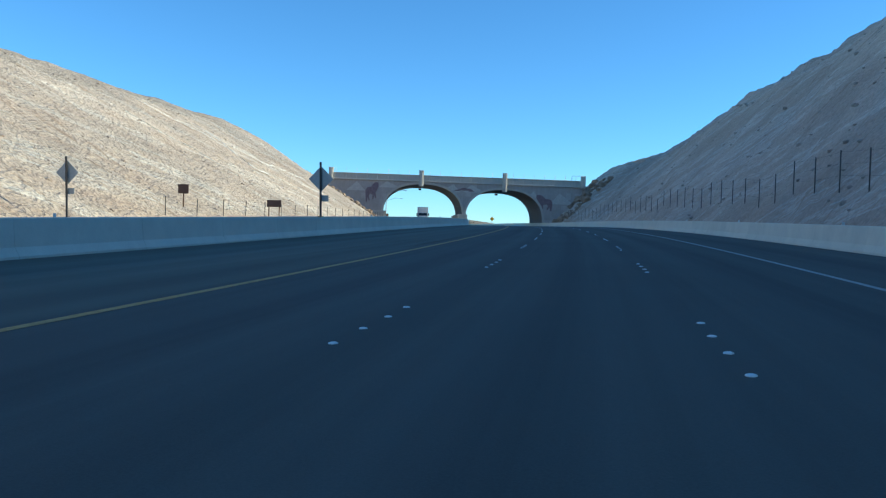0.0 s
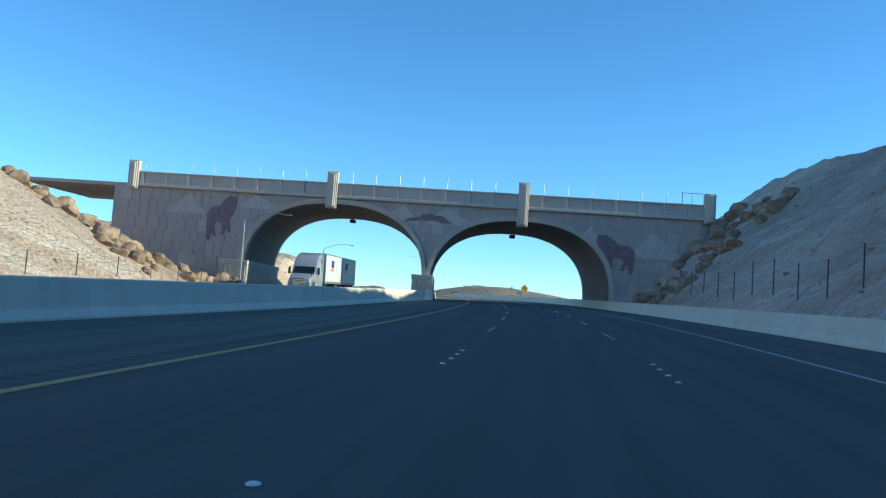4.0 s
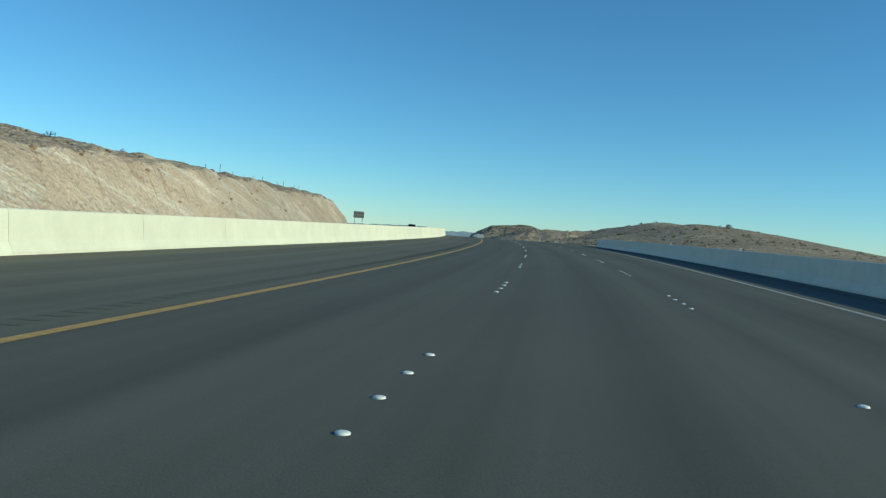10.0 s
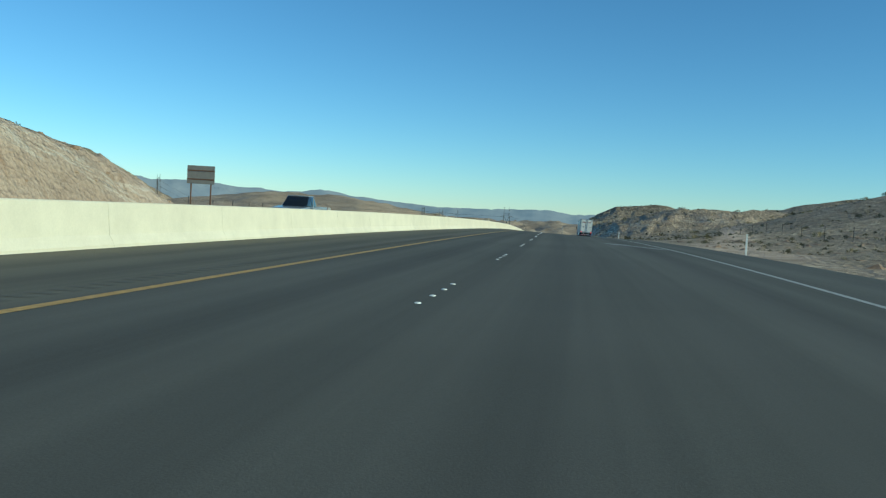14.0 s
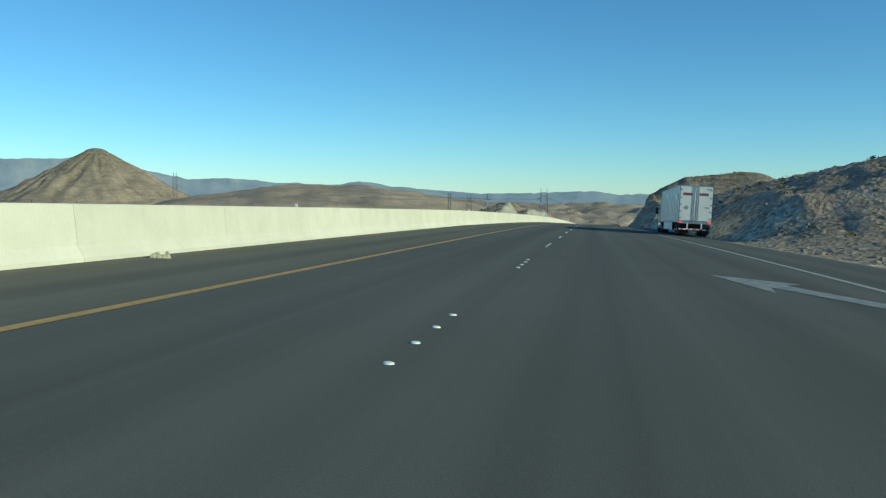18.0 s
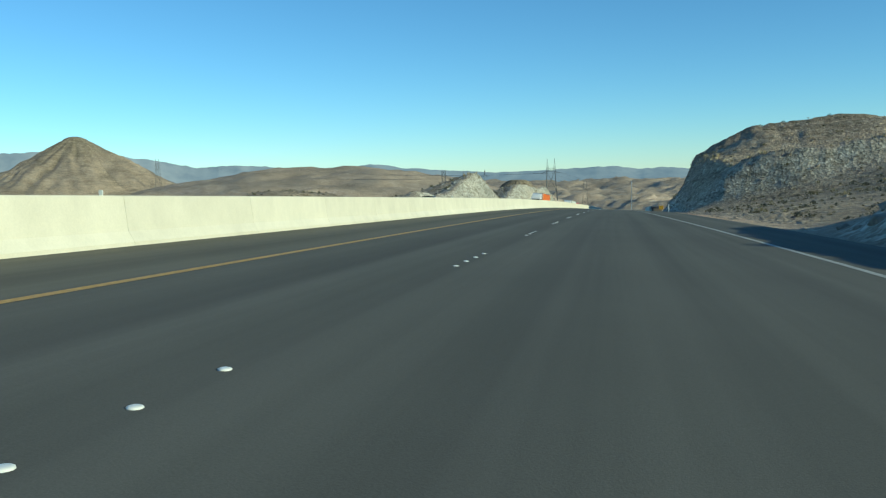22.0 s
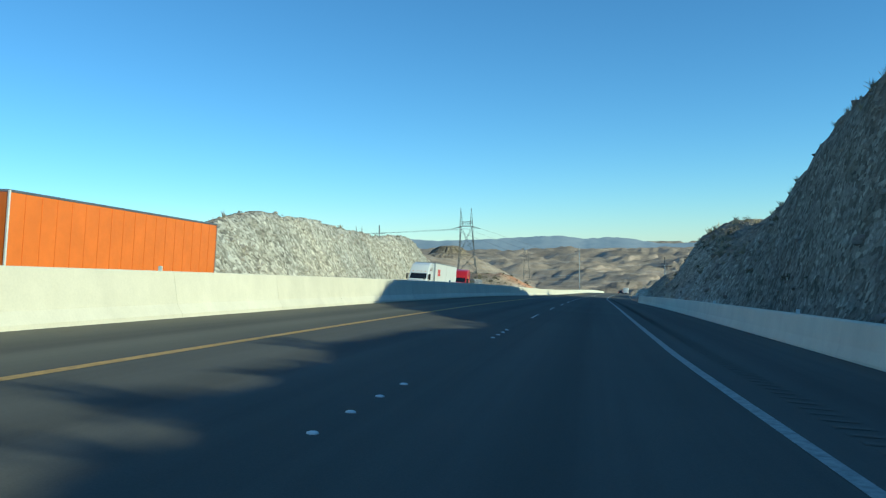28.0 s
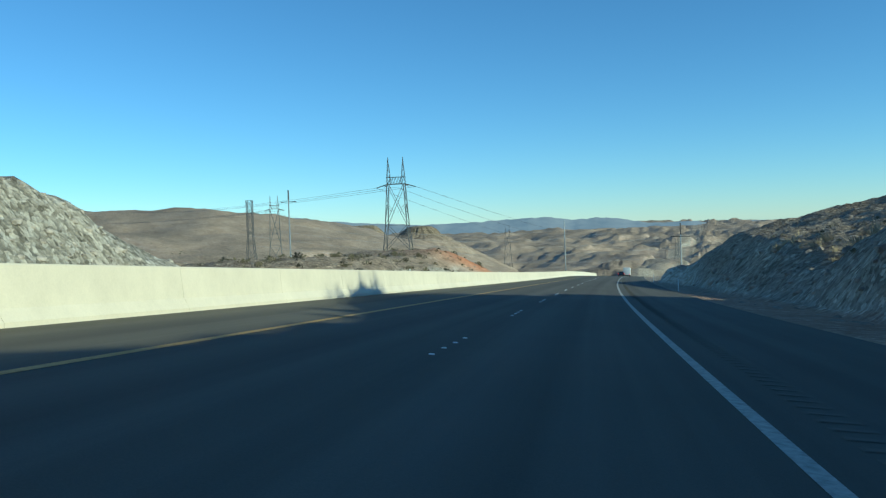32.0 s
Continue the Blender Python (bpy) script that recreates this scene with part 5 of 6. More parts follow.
def quad_part(name, pts, thick, material, parent, label=""):
    """A thin pane through four or more points, thickened along its normal."""
    p = [Vector(q) for q in pts]
    n = (p[1] - p[0]).cross(p[2] - p[1]).normalized() * thick
    m = len(p)
    sh = Shape().add([q - n for q in p] + [q + n for q in p], [tuple(range(m - 1, -1, -1)), tuple(range(m, 2 * m))] + [(k, (k + 1) % m, m + (k + 1) % m, m + k) for k in range(m)])
    return part(name, sh, material, parent, label)


def tractor(t, paint, trim):
    """Sleeper tractor; nose at y = 0, back of the cab at y = -5.2."""
    prof = [(-0.25, 0.62), (-0.18, 1.0), (-0.32, 1.5), (-1.72, 1.86), (-2.42, 2.72), (-2.75, 3.2), (-3.4, 3.72), (-4.3, 3.98), (-5.15, 4.02), (-5.15, 0.95), (-2.1, 0.95), (-2.05, 1.1), (-1.85, 1.22), (-0.95, 1.22), (-0.7, 1.0), (-0.66, 0.62)]
    sh = Shape().prism(prof, -1.2, 1.2, "x")
    v2 = []
    for x, y, z in sh.v:  # narrower hood and roof
        k = 1.0
        if y > -1.75 and z > 0.7:
            k = 0.8 + 0.16 * min(1, (-y) / 1.75)
        if z > 2.6:
            k *= 1 - 0.06 * (z - 2.6)
        v2.append((x * k, y, z))
    sh.v = v2
    body = part("cab_body", rounded(sh, "cab_body", (paint,), 0.09, 3), None, t)
    w = 1.2 * 0.96
    quad_part("windshield", [(-w + 0.1, -1.8, 1.93), (w - 0.1, -1.8, 1.93), (w - 0.17, -2.36, 2.62), (-w + 0.17, -2.36, 2.62)], 0.025, M_GLASS, body, "dark windshield")
    for sx in (-1, 1):
        x = sx * 1.2
        quad_part("side_window", [(x, -2.15, 1.95), (x, -3.05, 1.92), (x * 0.995, -3.05, 2.55), (x * 0.995, -2.5, 2.55)][::sx], 0.02, M_GLASS, body, "dark side window")
        quad_part("sleeper_window", [(x * 0.96, -4.45, 3.12), (x * 0.96, -4.75, 2.98), (x * 0.95, -4.75, 3.3), (x * 0.94, -4.55, 3.5)][::sx], 0.02, M_GLASS, body, "small dark sleeper window")
        part("door_seam", Shape().box(x - 0.006 * sx - 0.004, x + 0.006 * sx + 0.004, -3.2, -3.17, 1.1, 2.7), M_CHASS, body)
        part("door_handle", Shape().box(x - 0.03, x + 0.03, -3.05, -2.85, 1.68, 1.73, 0.01), M_CHASS, body)
        part("mirror", Shape().box(x * 1.2 - 0.11, x * 1.2 + 0.11, -2.12, -2.0, 1.85, 2.55, 0.04).rod((x, -2.1, 2.45), (x * 1.18, -2.06, 2.45), 0.025).rod((x, -2.1, 1.95), (x * 1.18, -2.06, 1.95), 0.025), M_CHASS, t, "black side mirror")
        part("hood_mirror", Shape().rod((x * 0.8, -0.7, 1.55), (x * 0.92, -0.55, 1.95), 0.02).box(x * 0.92 - 0.09, x * 0.92 + 0.09, -0.6, -0.5, 1.88, 2.12, 0.03), M_CHASS, t, "small black hood mirror")
        part("headlight", Shape().box(x * 0.8 - 0.14, x * 0.8 + 0.14, -0.36, -0.2, 0.98, 1.22, 0.04), M_HEAD, t, "clear headlight")
        part("fuel_tank", Shape().lathe([(0.3, -0.75), (0.33, -0.72), (0.33, 0.72), (0.3, 0.75)], 20, Matrix.Translation((sx * 0.95, -3.5, 0.72)) @ pose(0, 0, 0, 90, 0, 0)), M_CHROME, t, "bright cylindrical fuel tank")
        part("side_skirt", rounded(Shape().box(sx * 1.0 - 0.2, sx * 1.0 + 0.2, -5.1, -2.15, 0.42, 0.98), "side_skirt", (trim,), 0.05), None, t)
        part("fender", rounded(Shape().prism([(-0.62, 0.6), (-0.72, 1.0), (-0.98, 1.2), (-1.82, 1.2), (-2.06, 1.0), (-2.12, 0.6), (-2.0, 0.6), (-1.92, 0.95), (-1.76, 1.1), (-1.02, 1.1), (-0.85, 0.95), (-0.76, 0.6)], sx * 0.86, sx * 1.16, "x"), "fender", (trim,), 0.02), None, t)
        part("mudflap", Shape().box(sx * 0.95 - 0.3, sx * 0.95 + 0.3, -7.66, -7.63, 0.15, 0.85), M_CHASS, t)
        wheel(t, sx * 1.02, -1.38, W_TRUCK, 0.51)
        for y in (-5.75, -7.05):
            for dx in (0.75, 1.06):
                wheel(t, sx * dx, y, W_TRUCK, 0.51)
        part("cab_fairing", rounded(Shape().prism([(-5.12, 1.0), (-5.6, 1.0), (-5.6, 3.85), (-5.12, 4.0)], sx * 1.12, sx * 1.17, "x"), "cab_fairing", (trim,), 0.01), None, t)
    part("bumper", rounded(Shape().box(-1.12, 1.12, -0.5, 0.0, 0.32, 0.68), "bumper", (trim,), 0.07), None, t)
    g = part("grille", Shape().box(-0.62, 0.62, -0.4, -0.18, 0.72, 1.44, 0.05), M_CHROME, t, "chrome grille")
    for k in range(5):
        part("grille_slot", Shape().box(-0.54, 0.54, -0.2, -0.172, 0.8 + k * 0.13, 0.87 + k * 0.13), M_CHASS, g)
    part("chassis_frame", Shape().box(-0.45, -0.33, -7.6, -0.5, 0.7, 0.98).box(0.33, 0.45, -7.6, -0.5, 0.7, 0.98).box(-0.7, 0.7, -6.9, -5.9, 0.98, 1.1, 0.03).box(-0.4, 0.4, -7.2, -5.6, 0.5, 0.72), M_CHASS, t)
    for x in (-0.8, -0.25, 0, 0.25, 0.8):
        part("roof_marker", Shape().box(x - 0.05, x + 0.05, -2.62, -2.5, 2.84 if abs(x) > 0.1 else 2.84, 2.93, 0.015), M_AMBER, t, "amber roof marker lamp")


def van_trailer(t, y0, length, side, end, ribs, skirt=True, logo=None, tail=True, low=None):
    """Box trailer from y0 backwards."""
    y1 = y0 - length
    box = part("trailer_box", rounded(Shape().box(-1.3, 1.3, y1, y0, 1.12, 4.1), "trailer_box", (side,), 0.025, 1, False), None, t)
    part("roof_rail", Shape().box(-1.315, 1.315, y1 - 0.01, y0 + 0.01, 4.02, 4.12, 0.012), M_STEEL, t, "metal roof rail")
    part("floor_rail", Shape().box(-1.315, 1.315, y1 - 0.01, y0 + 0.01, 1.05, 1.3, 0.02), low or M_STEEL, t, "metal floor rail")
    rib = Shape().box(-0.012, 0.006, -0.03, 0.03, 1.3, 4.02).mesh("side_post", side)
    for k in range(1, ribs):
        y = y0 - length * k / ribs
        for sx in (-1, 1):
            part("side_post", rib, None, box, m=Matrix.Translation((sx * 1.308, y, 0)))
    for sx in (-1, 1):
        part("corner_post", Shape().box(sx * 1.3 - 0.045, sx * 1.3 + 0.045, y0 - 0.06, y0 + 0.02, 1.1, 4.1, 0.015), M_TRW, t, "pale corner post")
        part("landing_leg", Shape().box(sx * 0.9 - 0.07, sx * 0.9 + 0.07, y0 - 2.7, y0 - 2.56, 0.35, 1.1).box(sx * 0.9 - 0.14, sx * 0.9 + 0.14, y0 - 2.75, y0 - 2.5, 0.3, 0.36), M_CHASS, t)
        d = part("rear_door", Shape().box(min(sx * 0.03, sx * 1.25), max(sx * 0.03, sx * 1.25), y1 - 0.04, y1 + 0.02, 1.25, 4.0, 0.02), end, t, "pale rear door")
        for q in (0.1, 0.24):
            part("lock_rod", Shape().rod((sx * q, y1 - 0.07, 1.2), (sx * q, y1 - 0.07, 4.02), 0.018), M_STEEL, d, "steel lock rod")
        for z in (1.45, 2.0, 2.55, 3.1, 3.75):
            part("hinge", Shape().box(sx * 1.16 - 0.09, sx * 1.16 + 0.09, y1 - 0.06, y1 - 0.03, z - 0.05, z + 0.05, 0.01), M_STEEL, d, "steel hinge")
        part("tail_lamp", Shape().box(sx * 1.12 - 0.12, sx * 1.12 + 0.12, y1 - 0.07, y1, 1.06, 1.18, 0.02), M_LAMPR, t, "red tail lamp")
        part("mudflap", Shape().box(sx * 0.95 - 0.3, sx * 0.95 + 0.3, y1 + 0.55, y1 + 0.58, 0.2, 0.95), M_CHASS, t)
        if skirt:
            part("side_skirt", Shape().box(sx * 1.27 - 0.012, sx * 1.27 + 0.012, y1 + 4.6, y0 - 3.4, 0.4, 1.06), end, t, "pale aerodynamic skirt")
        for y in ((y1 + 1.55, y1 + 2.8) if length > 10 else (y1 + 1.3,)):
            for dx in (0.75, 1.06):
                wheel(t, sx * dx, y, W_TRUCK, 0.51)
    part("door_frame", Shape().box(-1.3, -1.22, y1 - 0.02, y1 + 0.1, 1.1, 4.1).box(1.22, 1.3, y1 - 0.02, y1 + 0.1, 1.1, 4.1).box(-1.3, 1.3, y1 - 0.02, y1 + 0.1, 4.0, 4.1).box(-1.3, 1.3, y1 - 0.02, y1 + 0.1, 1.0, 1.22), M_STEEL, t, "steel rear frame")
    if tail:
        u = part("underride_guard", Shape().box(-1.2, 1.2, y1 - 0.06, y1 + 0.06, 0.48, 0.6, 0.02).box(-0.6, -0.5, y1 - 0.04, y1 + 0.04, 0.55, 1.05).box(0.5, 0.6, y1 - 0.04, y1 + 0.04, 0.55, 1.05), M_TRW, t, "white underride bar")
        for k in range(5):
            part("red_stripe", Shape().box(-1.1 + k * 0.5, -0.85 + k * 0.5, y1 - 0.068, y1 - 0.055, 0.49, 0.59), M_LRED, u)
    part("axle_frame", Shape().box(-0.5, 0.5, y1 + 0.6, y1 + 4.0 if length > 10 else y1 + 2.2, 0.62, 1.06).box(-0.95, 0.95, y1 + 1.2, y1 + 1.7, 0.45, 0.57), M_CHASS, t)
    return y1


def bars(parent, x, y, z, w, h, n, material, axis="side", label="plain bars where lettering stands"):
    """Plain bars in place of lettering, one row."""
    for k in range(n):
        a = -w / 2 + w * k / n
        b = a + w / n * 0.72
        if axis == "side":
            s = Shape().box(x - 0.01, x + 0.01, y + a, y + b, z - h / 2, z + h / 2)
        else:
            s = Shape().box(x + a, x + b, y - 0.01, y + 0.01, z - h / 2, z + h / 2)
        part("sign_bar", s, material, parent, label)


def truck(s_front, L, turn, label):
    return thing("semi_truck", on_road(s_front, L, 0.0, turn), label, "truck")


# the truck parked on the outer shoulder
t = truck(634.0, 9.75, 0, "parked semi truck, silver and dark red cab, white box trailer")
tractor(t, M_CABS, M_TRR)
for sx in (-1, 1):
    part("lower_panel", rounded(Shape().prism([(-2.1, 0.97), (-5.12, 0.97), (-5.12, 1.5), (-3.2, 1.62), (-1.9, 1.78)], sx * 1.195, sx * 1.215, "x"), "lower_panel", (M_TRR,), 0.004, 1), None, t, "dark red lower cab panel")
    part("fairing_strip", Shape().box(sx * 1.19 - 0.03, sx * 1.19 + 0.03, -5.62, -5.3, 1.0, 3.85, 0.01), M_RED, t, "red edge of the cab fairing")
y1 = van_trailer(t, -5.95, 16.15, M_TRS, M_TRW, 13)
bars(t, 0.62, y1 - 0.05, 3.4, 0.75, 0.22, 4, M_LMAR, "rear")
bars(t, -0.62, y1 - 0.05, 3.4, 0.75, 0.22, 4, M_LMAR, "rear")
bars(t, 0.9, y1 - 0.05, 2.35, 0.35, 0.07, 3, M_LMAR, "rear")
bars(t, 1.0, y1 - 0.05, 3.82, 0.4, 0.06, 4, M_LMAR, "rear")
bars(t, -1.325, y1 + 1.9, 3.2, 1.9, 0.42, 4, M_CABG)
part("placard", Shape().box(-0.14, 0.14, -0.012, 0.012, -0.14, 0.14), M_CABG, t, "grey diamond placard", m=Matrix.Translation((-0.72, y1 - 0.05, 2.3)) @ pose(0, 0, 0, 0, 45, 0))

# oncoming trucks behind the median barrier
t = truck(196.4, -19.6, 180, "oncoming grey semi truck pulling two white short trailers")
tractor(t, M_CABG, M_CABG)
y1 = van_trailer(t, -5.95, 8.6, M_TRW, M_TRW, 12, False, tail=False)
part("dolly", Shape().box(-0.5, 0.5, y1 - 1.6, y1 + 0.2, 0.75, 1.0).rod((0, y1 + 0.2, 0.85), (0, y1 - 0.9, 0.9), 0.08), M_CHASS, t)
van_trailer(t, y1 - 0.95, 8.6, M_TRW, M_TRW, 10, False)
for yy in (y1 - 3.1, -9.5):
    bars(t, -1.33, yy, 3.15, 1.5, 0.75, 3, M_LBLUE)
    part("sign_bar", Shape().prism([(yy - 0.75, 2.5), (yy + 0.75, 2.35), (yy + 0.75, 2.62), (yy - 0.75, 2.62)], -1.342, -1.32, "x"), M_LORAN, t, "plain orange swoosh bar")

t = truck(864.0, -19.6, 180, "oncoming white semi truck with an orange box trailer")
tractor(t, M_CABW, M_CABW)
van_trailer(t, -5.95, 16.15, M_TRO, M_TRO, 18, False, low=M_STEEL)

t = truck(940.0, -19.6, 180, "oncoming white semi truck with a plain white trailer")
tractor(t, M_CABW, M_CABW)
van_trailer(t, -6.15, 16.15, M_TRW, M_TRW, 2, False)
for k, (w, h, z) in enumerate(((1.6, 0.5, 3.05), (1.75, 0.3, 2.6))):
    bars(t, -1.325, -8.6, z, w, h, 4, M_LRED)
bars(t, -1.19, -3.6, 3.1, 0.5, 0.14, 3, M_LMAR)

t = truck(969.4, -19.6, 180, "oncoming red semi truck with a tarped flatbed trailer")
tractor(t, M_RED, M_RED)
bed = part("flatbed", Shape().box(-1.28, 1.28, -20.6, -6.0, 1.2, 1.42, 0.02).box(-0.5, 0.5, -20.2, -6.5, 0.85, 1.2), M_STEEL, t, "steel flatbed deck")
for k in range(24):
    part("red_stripe", Shape().box(-1.292, -1.28, -20.4 + k * 0.6, -20.1 + k * 0.6, 1.27, 1.36), M_LRED if k % 2 else M_TRW, bed)


def tarp(name, ya, yb, w, h, material, seed):
    rnd = random.Random(seed)
    sh, n = Shape(), 14
    prof = [(-w, 1.42), (-w * 1.02, 1.42 + h * 0.5), (-w * 0.97, 1.42 + h * 0.9), (-w * 0.85, 1.42 + h), (w * 0.85, 1.42 + h), (w * 0.97, 1.42 + h * 0.9), (w * 1.02, 1.42 + h * 0.5), (w, 1.42)]
    m = len(prof)
    for k in range(n + 1):
        y = ya + (yb - ya) * k / n
        sag = 0.05 * math.sin(k * 2.6) + rnd.uniform(-0.03, 0.03)
        sh.v += [(x + rnd.uniform(-0.03, 0.03), y, z + (sag if z > 1.5 else 0)) for x, z in prof]
    for k in range(n):
        for j in range(m - 1):
            sh.f.append((k * m + j, k * m + j + 1, (k + 1) * m + j + 1, (k + 1) * m + j))
    sh.f += [tuple(range(m)), tuple(range(n * m, n * m + m))]
    sh.mi = [0] * len(sh.f)
    return part(name, sh, material, t, smooth=True)


tarp("load_tarp", -6.7, -10.4, 1.2, 1.05, M_TARPD, 3)["label"] = "dark crumpled tarp over the load"
tarp("load_tarp", -10.6, -20.2, 1.2, 1.2, M_TARP, 4)["label"] = "blue-grey tarp over the load"
for k in range(9):
    y = -11.0 - k * 1.08
    part("strap", Shape().rod((-1.3, y, 1.42), (-1.24, y + 0.03, 2.6), 0.03, n=6).rod((-1.24, y + 0.03, 2.6), (-1.0, y + 0.03, 2.68), 0.03, n=6), M_STRAP, t, "white load strap")
for sx in (-1, 1):
    for y in (-18.2, -19.5):
        for dx in (0.75, 1.06):
            wheel(t, sx * dx, y, W_TRUCK, 0.51)
bars(t, -1.22, -3.55, 2.75, 0.35, 0.5, 2, M_YSTK)
part("headache_rack", Shape().box(-1.1, 1.1, -6.2, -6.1, 1.42, 2.3, 0.02), M_STEEL, t)


def car_body(t, paint, prof, glass, w, wb, name="car_body"):
    """Lower body from a side profile, greenhouse inset, wheels."""
    sh = Shape().prism(prof, -w, w, "x")
    body = part(name, rounded(sh, name, (paint,), 0.07, 3), None, t)
    top = Shape().prism(glass, -w * 0.86, w * 0.86, "x")
    top.v = [(x * (1 - 0.22 * max(0, z - glass[0][1])), y, z) for x, y, z in top.v]
    part("greenhouse", rounded(top, "greenhouse", (M_GLASS,), 0.06, 2), None, body, "dark glass cabin")
    zt = max(p[1] for p in glass)
    ys = [p[0] for p in glass if p[1] > zt - 0.06]
    part("roof", rounded(Shape().box(-w * 0.72, w * 0.72, min(ys), max(ys), zt - 0.03, zt + 0.03), "roof", (paint,), 0.02), None, body)
    for sx in (-1, 1):
        part("headlight", Shape().box(sx * w * 0.75 - 0.16, sx * w * 0.75 + 0.16, prof[1][0] - 0.12, prof[1][0] + 0.02, 0.66, 0.84, 0.04), M_HEAD, t, "clear headlight")
        part("tail_lamp", Shape().box(sx * w * 0.85 - 0.1, sx * w * 0.85 + 0.1, min(p[0] for p in prof) - 0.02, min(p[0] for p in prof) + 0.1, 0.75, 0.95, 0.03), M_LAMPR, t, "red tail lamp")
        part("mirror", Shape().box(sx * (w + 0.12) - 0.1, sx * (w + 0.12) + 0.1, -1.95, -1.82, 1.0, 1.17, 0.03), paint, t)
        for y in wb:
            wheel(t, sx * (w - 0.1), y, W_CAR, 0.34)
    return body


CAR = [(-0.1, 0.3), (0.0, 0.55), (-0.1, 0.75), (-1.3, 0.98), (-3.7, 1.0), (-4.55, 0.95), (-4.65, 0.5), (-4.55, 0.3)]
CARG = [(-1.35, 0.96), (-2.1, 1.42), (-3.3, 1.45), (-4.2, 0.98)]
M_CARB = plain("black_car_paint", (0.012, 0.012, 0.015), 0.25, coat=0.8)
M_SILV = plain("silver_blue_paint", (0.33, 0.37, 0.41), 0.3, 0.3, coat=0.6)
M_PICK = plain("grey_pickup_paint", (0.1, 0.11, 0.13), 0.3, coat=0.7)
t = thing("car", on_road(752.0, -18.6, 0, 180), "oncoming black sedan behind the median barrier", "car")
car_body(t, M_CARB, CAR, CARG, 0.9, (-0.95, -3.75))
t = thing("car", on_road(855.0, -15.6, 0, 180), "oncoming dark grey sport utility car behind the median barrier", "car")
car_body(t, M_PICK, [(-0.1, 0.35), (0.0, 0.7), (-0.1, 0.95), (-1.25, 1.1), (-3.7, 1.12), (-4.6, 1.1), (-4.7, 0.6), (-4.6, 0.35)], [(-1.3, 1.08), (-1.95, 1.68), (-4.1, 1.72), (-4.5, 1.1)], 0.95, (-0.95, -3.75))
t = thing("car", on_road(1216.0, 1.9, 0, 0), "black sedan driving on far down the road", "car")
car_body(t, M_CARB, CAR, CARG, 0.9, (-0.95, -3.75))
PICK = [(-0.05, 0.45), (0.0, 0.75), (-0.1, 1.02), (-1.5, 1.15), (-3.85, 1.15), (-3.85, 1.2), (-5.75, 1.2), (-5.85, 0.6), (-5.75, 0.45)]
PICKG = [(-1.55, 1.13), (-2.25, 1.8), (-3.4, 1.83), (-3.8, 1.15)]
t = thing("pickup_truck", on_road(472.8, -15.4, 0, 180), "oncoming silver-blue crew cab pickup behind the barrier", "pickup")
b = car_body(t, M_SILV, PICK, PICKG, 0.98, (-1.05, -4.7))
part("grille", Shape().box(-0.62, 0.62, -0.08, 0.03, 0.72, 0.98, 0.03), M_CHROME, t, "chrome grille")
part("window_pillar", Shape().box(-0.87, -0.84, -2.95, -2.85, 1.15, 1.8).box(0.84, 0.87, -2.95, -2.85, 1.15, 1.8), M_SILV, b)
t = thing("box_truck", on_road(1262.0, 2.0, 0, 0), "white box truck driving on far down the road", "truck")
part("cargo_box", rounded(Shape().box(-1.2, 1.2, -7.5, -2.2, 0.95, 3.5), "cargo_box", (M_TRW,), 0.03), None, t, "white cargo box")
part("cab_body", rounded(Shape().prism([(0, 0.5), (0, 1.2), (-0.6, 1.4), (-1.1, 2.2), (-2.1, 2.25), (-2.1, 0.5)], -1.0, 1.0, "x"), "cab_body", (M_CABW,), 0.06), None, t)
part("chassis_frame", Shape().box(-0.5, 0.5, -7.3, -0.4, 0.55, 0.95), M_CHASS, t)
for sx in (-1, 1):
    wheel(t, sx * 0.95, -1.0, W_TRUCK, 0.51)
    wheel(t, sx * 0.95, -5.6, W_TRUCK, 0.51)
    part("tail_lamp", Shape().box(sx * 1.0 - 0.1, sx * 1.0 + 0.1, -7.56, -7.48, 1.0, 1.12), M_LAMPR, t, "red tail lamp")


# ---------------- signs, posts, lamps ----------------
M_SIGNB = plain("sign_back", (0.42, 0.43, 0.42), 0.5, 0.5)
M_SIGNY = plain("yellow_sign_face", (0.75, 0.43, 0.02), 0.5, vary=0.08)
M_BLACK = plain("black_sign_ink", (0.012, 0.012, 0.012), 0.6)
M_BROWN = plain("brown_sign", (0.13, 0.075, 0.055), 0.7, vary=0.2)
M_SIGNG = plain("weathered_grey_board", (0.23, 0.225, 0.21), 0.7, vary=0.2)
M_WPOST = plain("white_post", (0.75, 0.75, 0.73), 0.5)
M_WOOD = plain("grey_timber", (0.2, 0.16, 0.12), 0.9, vary=0.3)


def diamond(t, size, z, face, back=True):
    p = part("sign_panel", Shape().box(-size / 2, size / 2, -0.012, 0.012, -size / 2, size / 2, 0.006), face, t, m=Matrix.Translation((0, -0.06, z)) @ pose(0, 0, 0, 0, 45, 0))
    return p


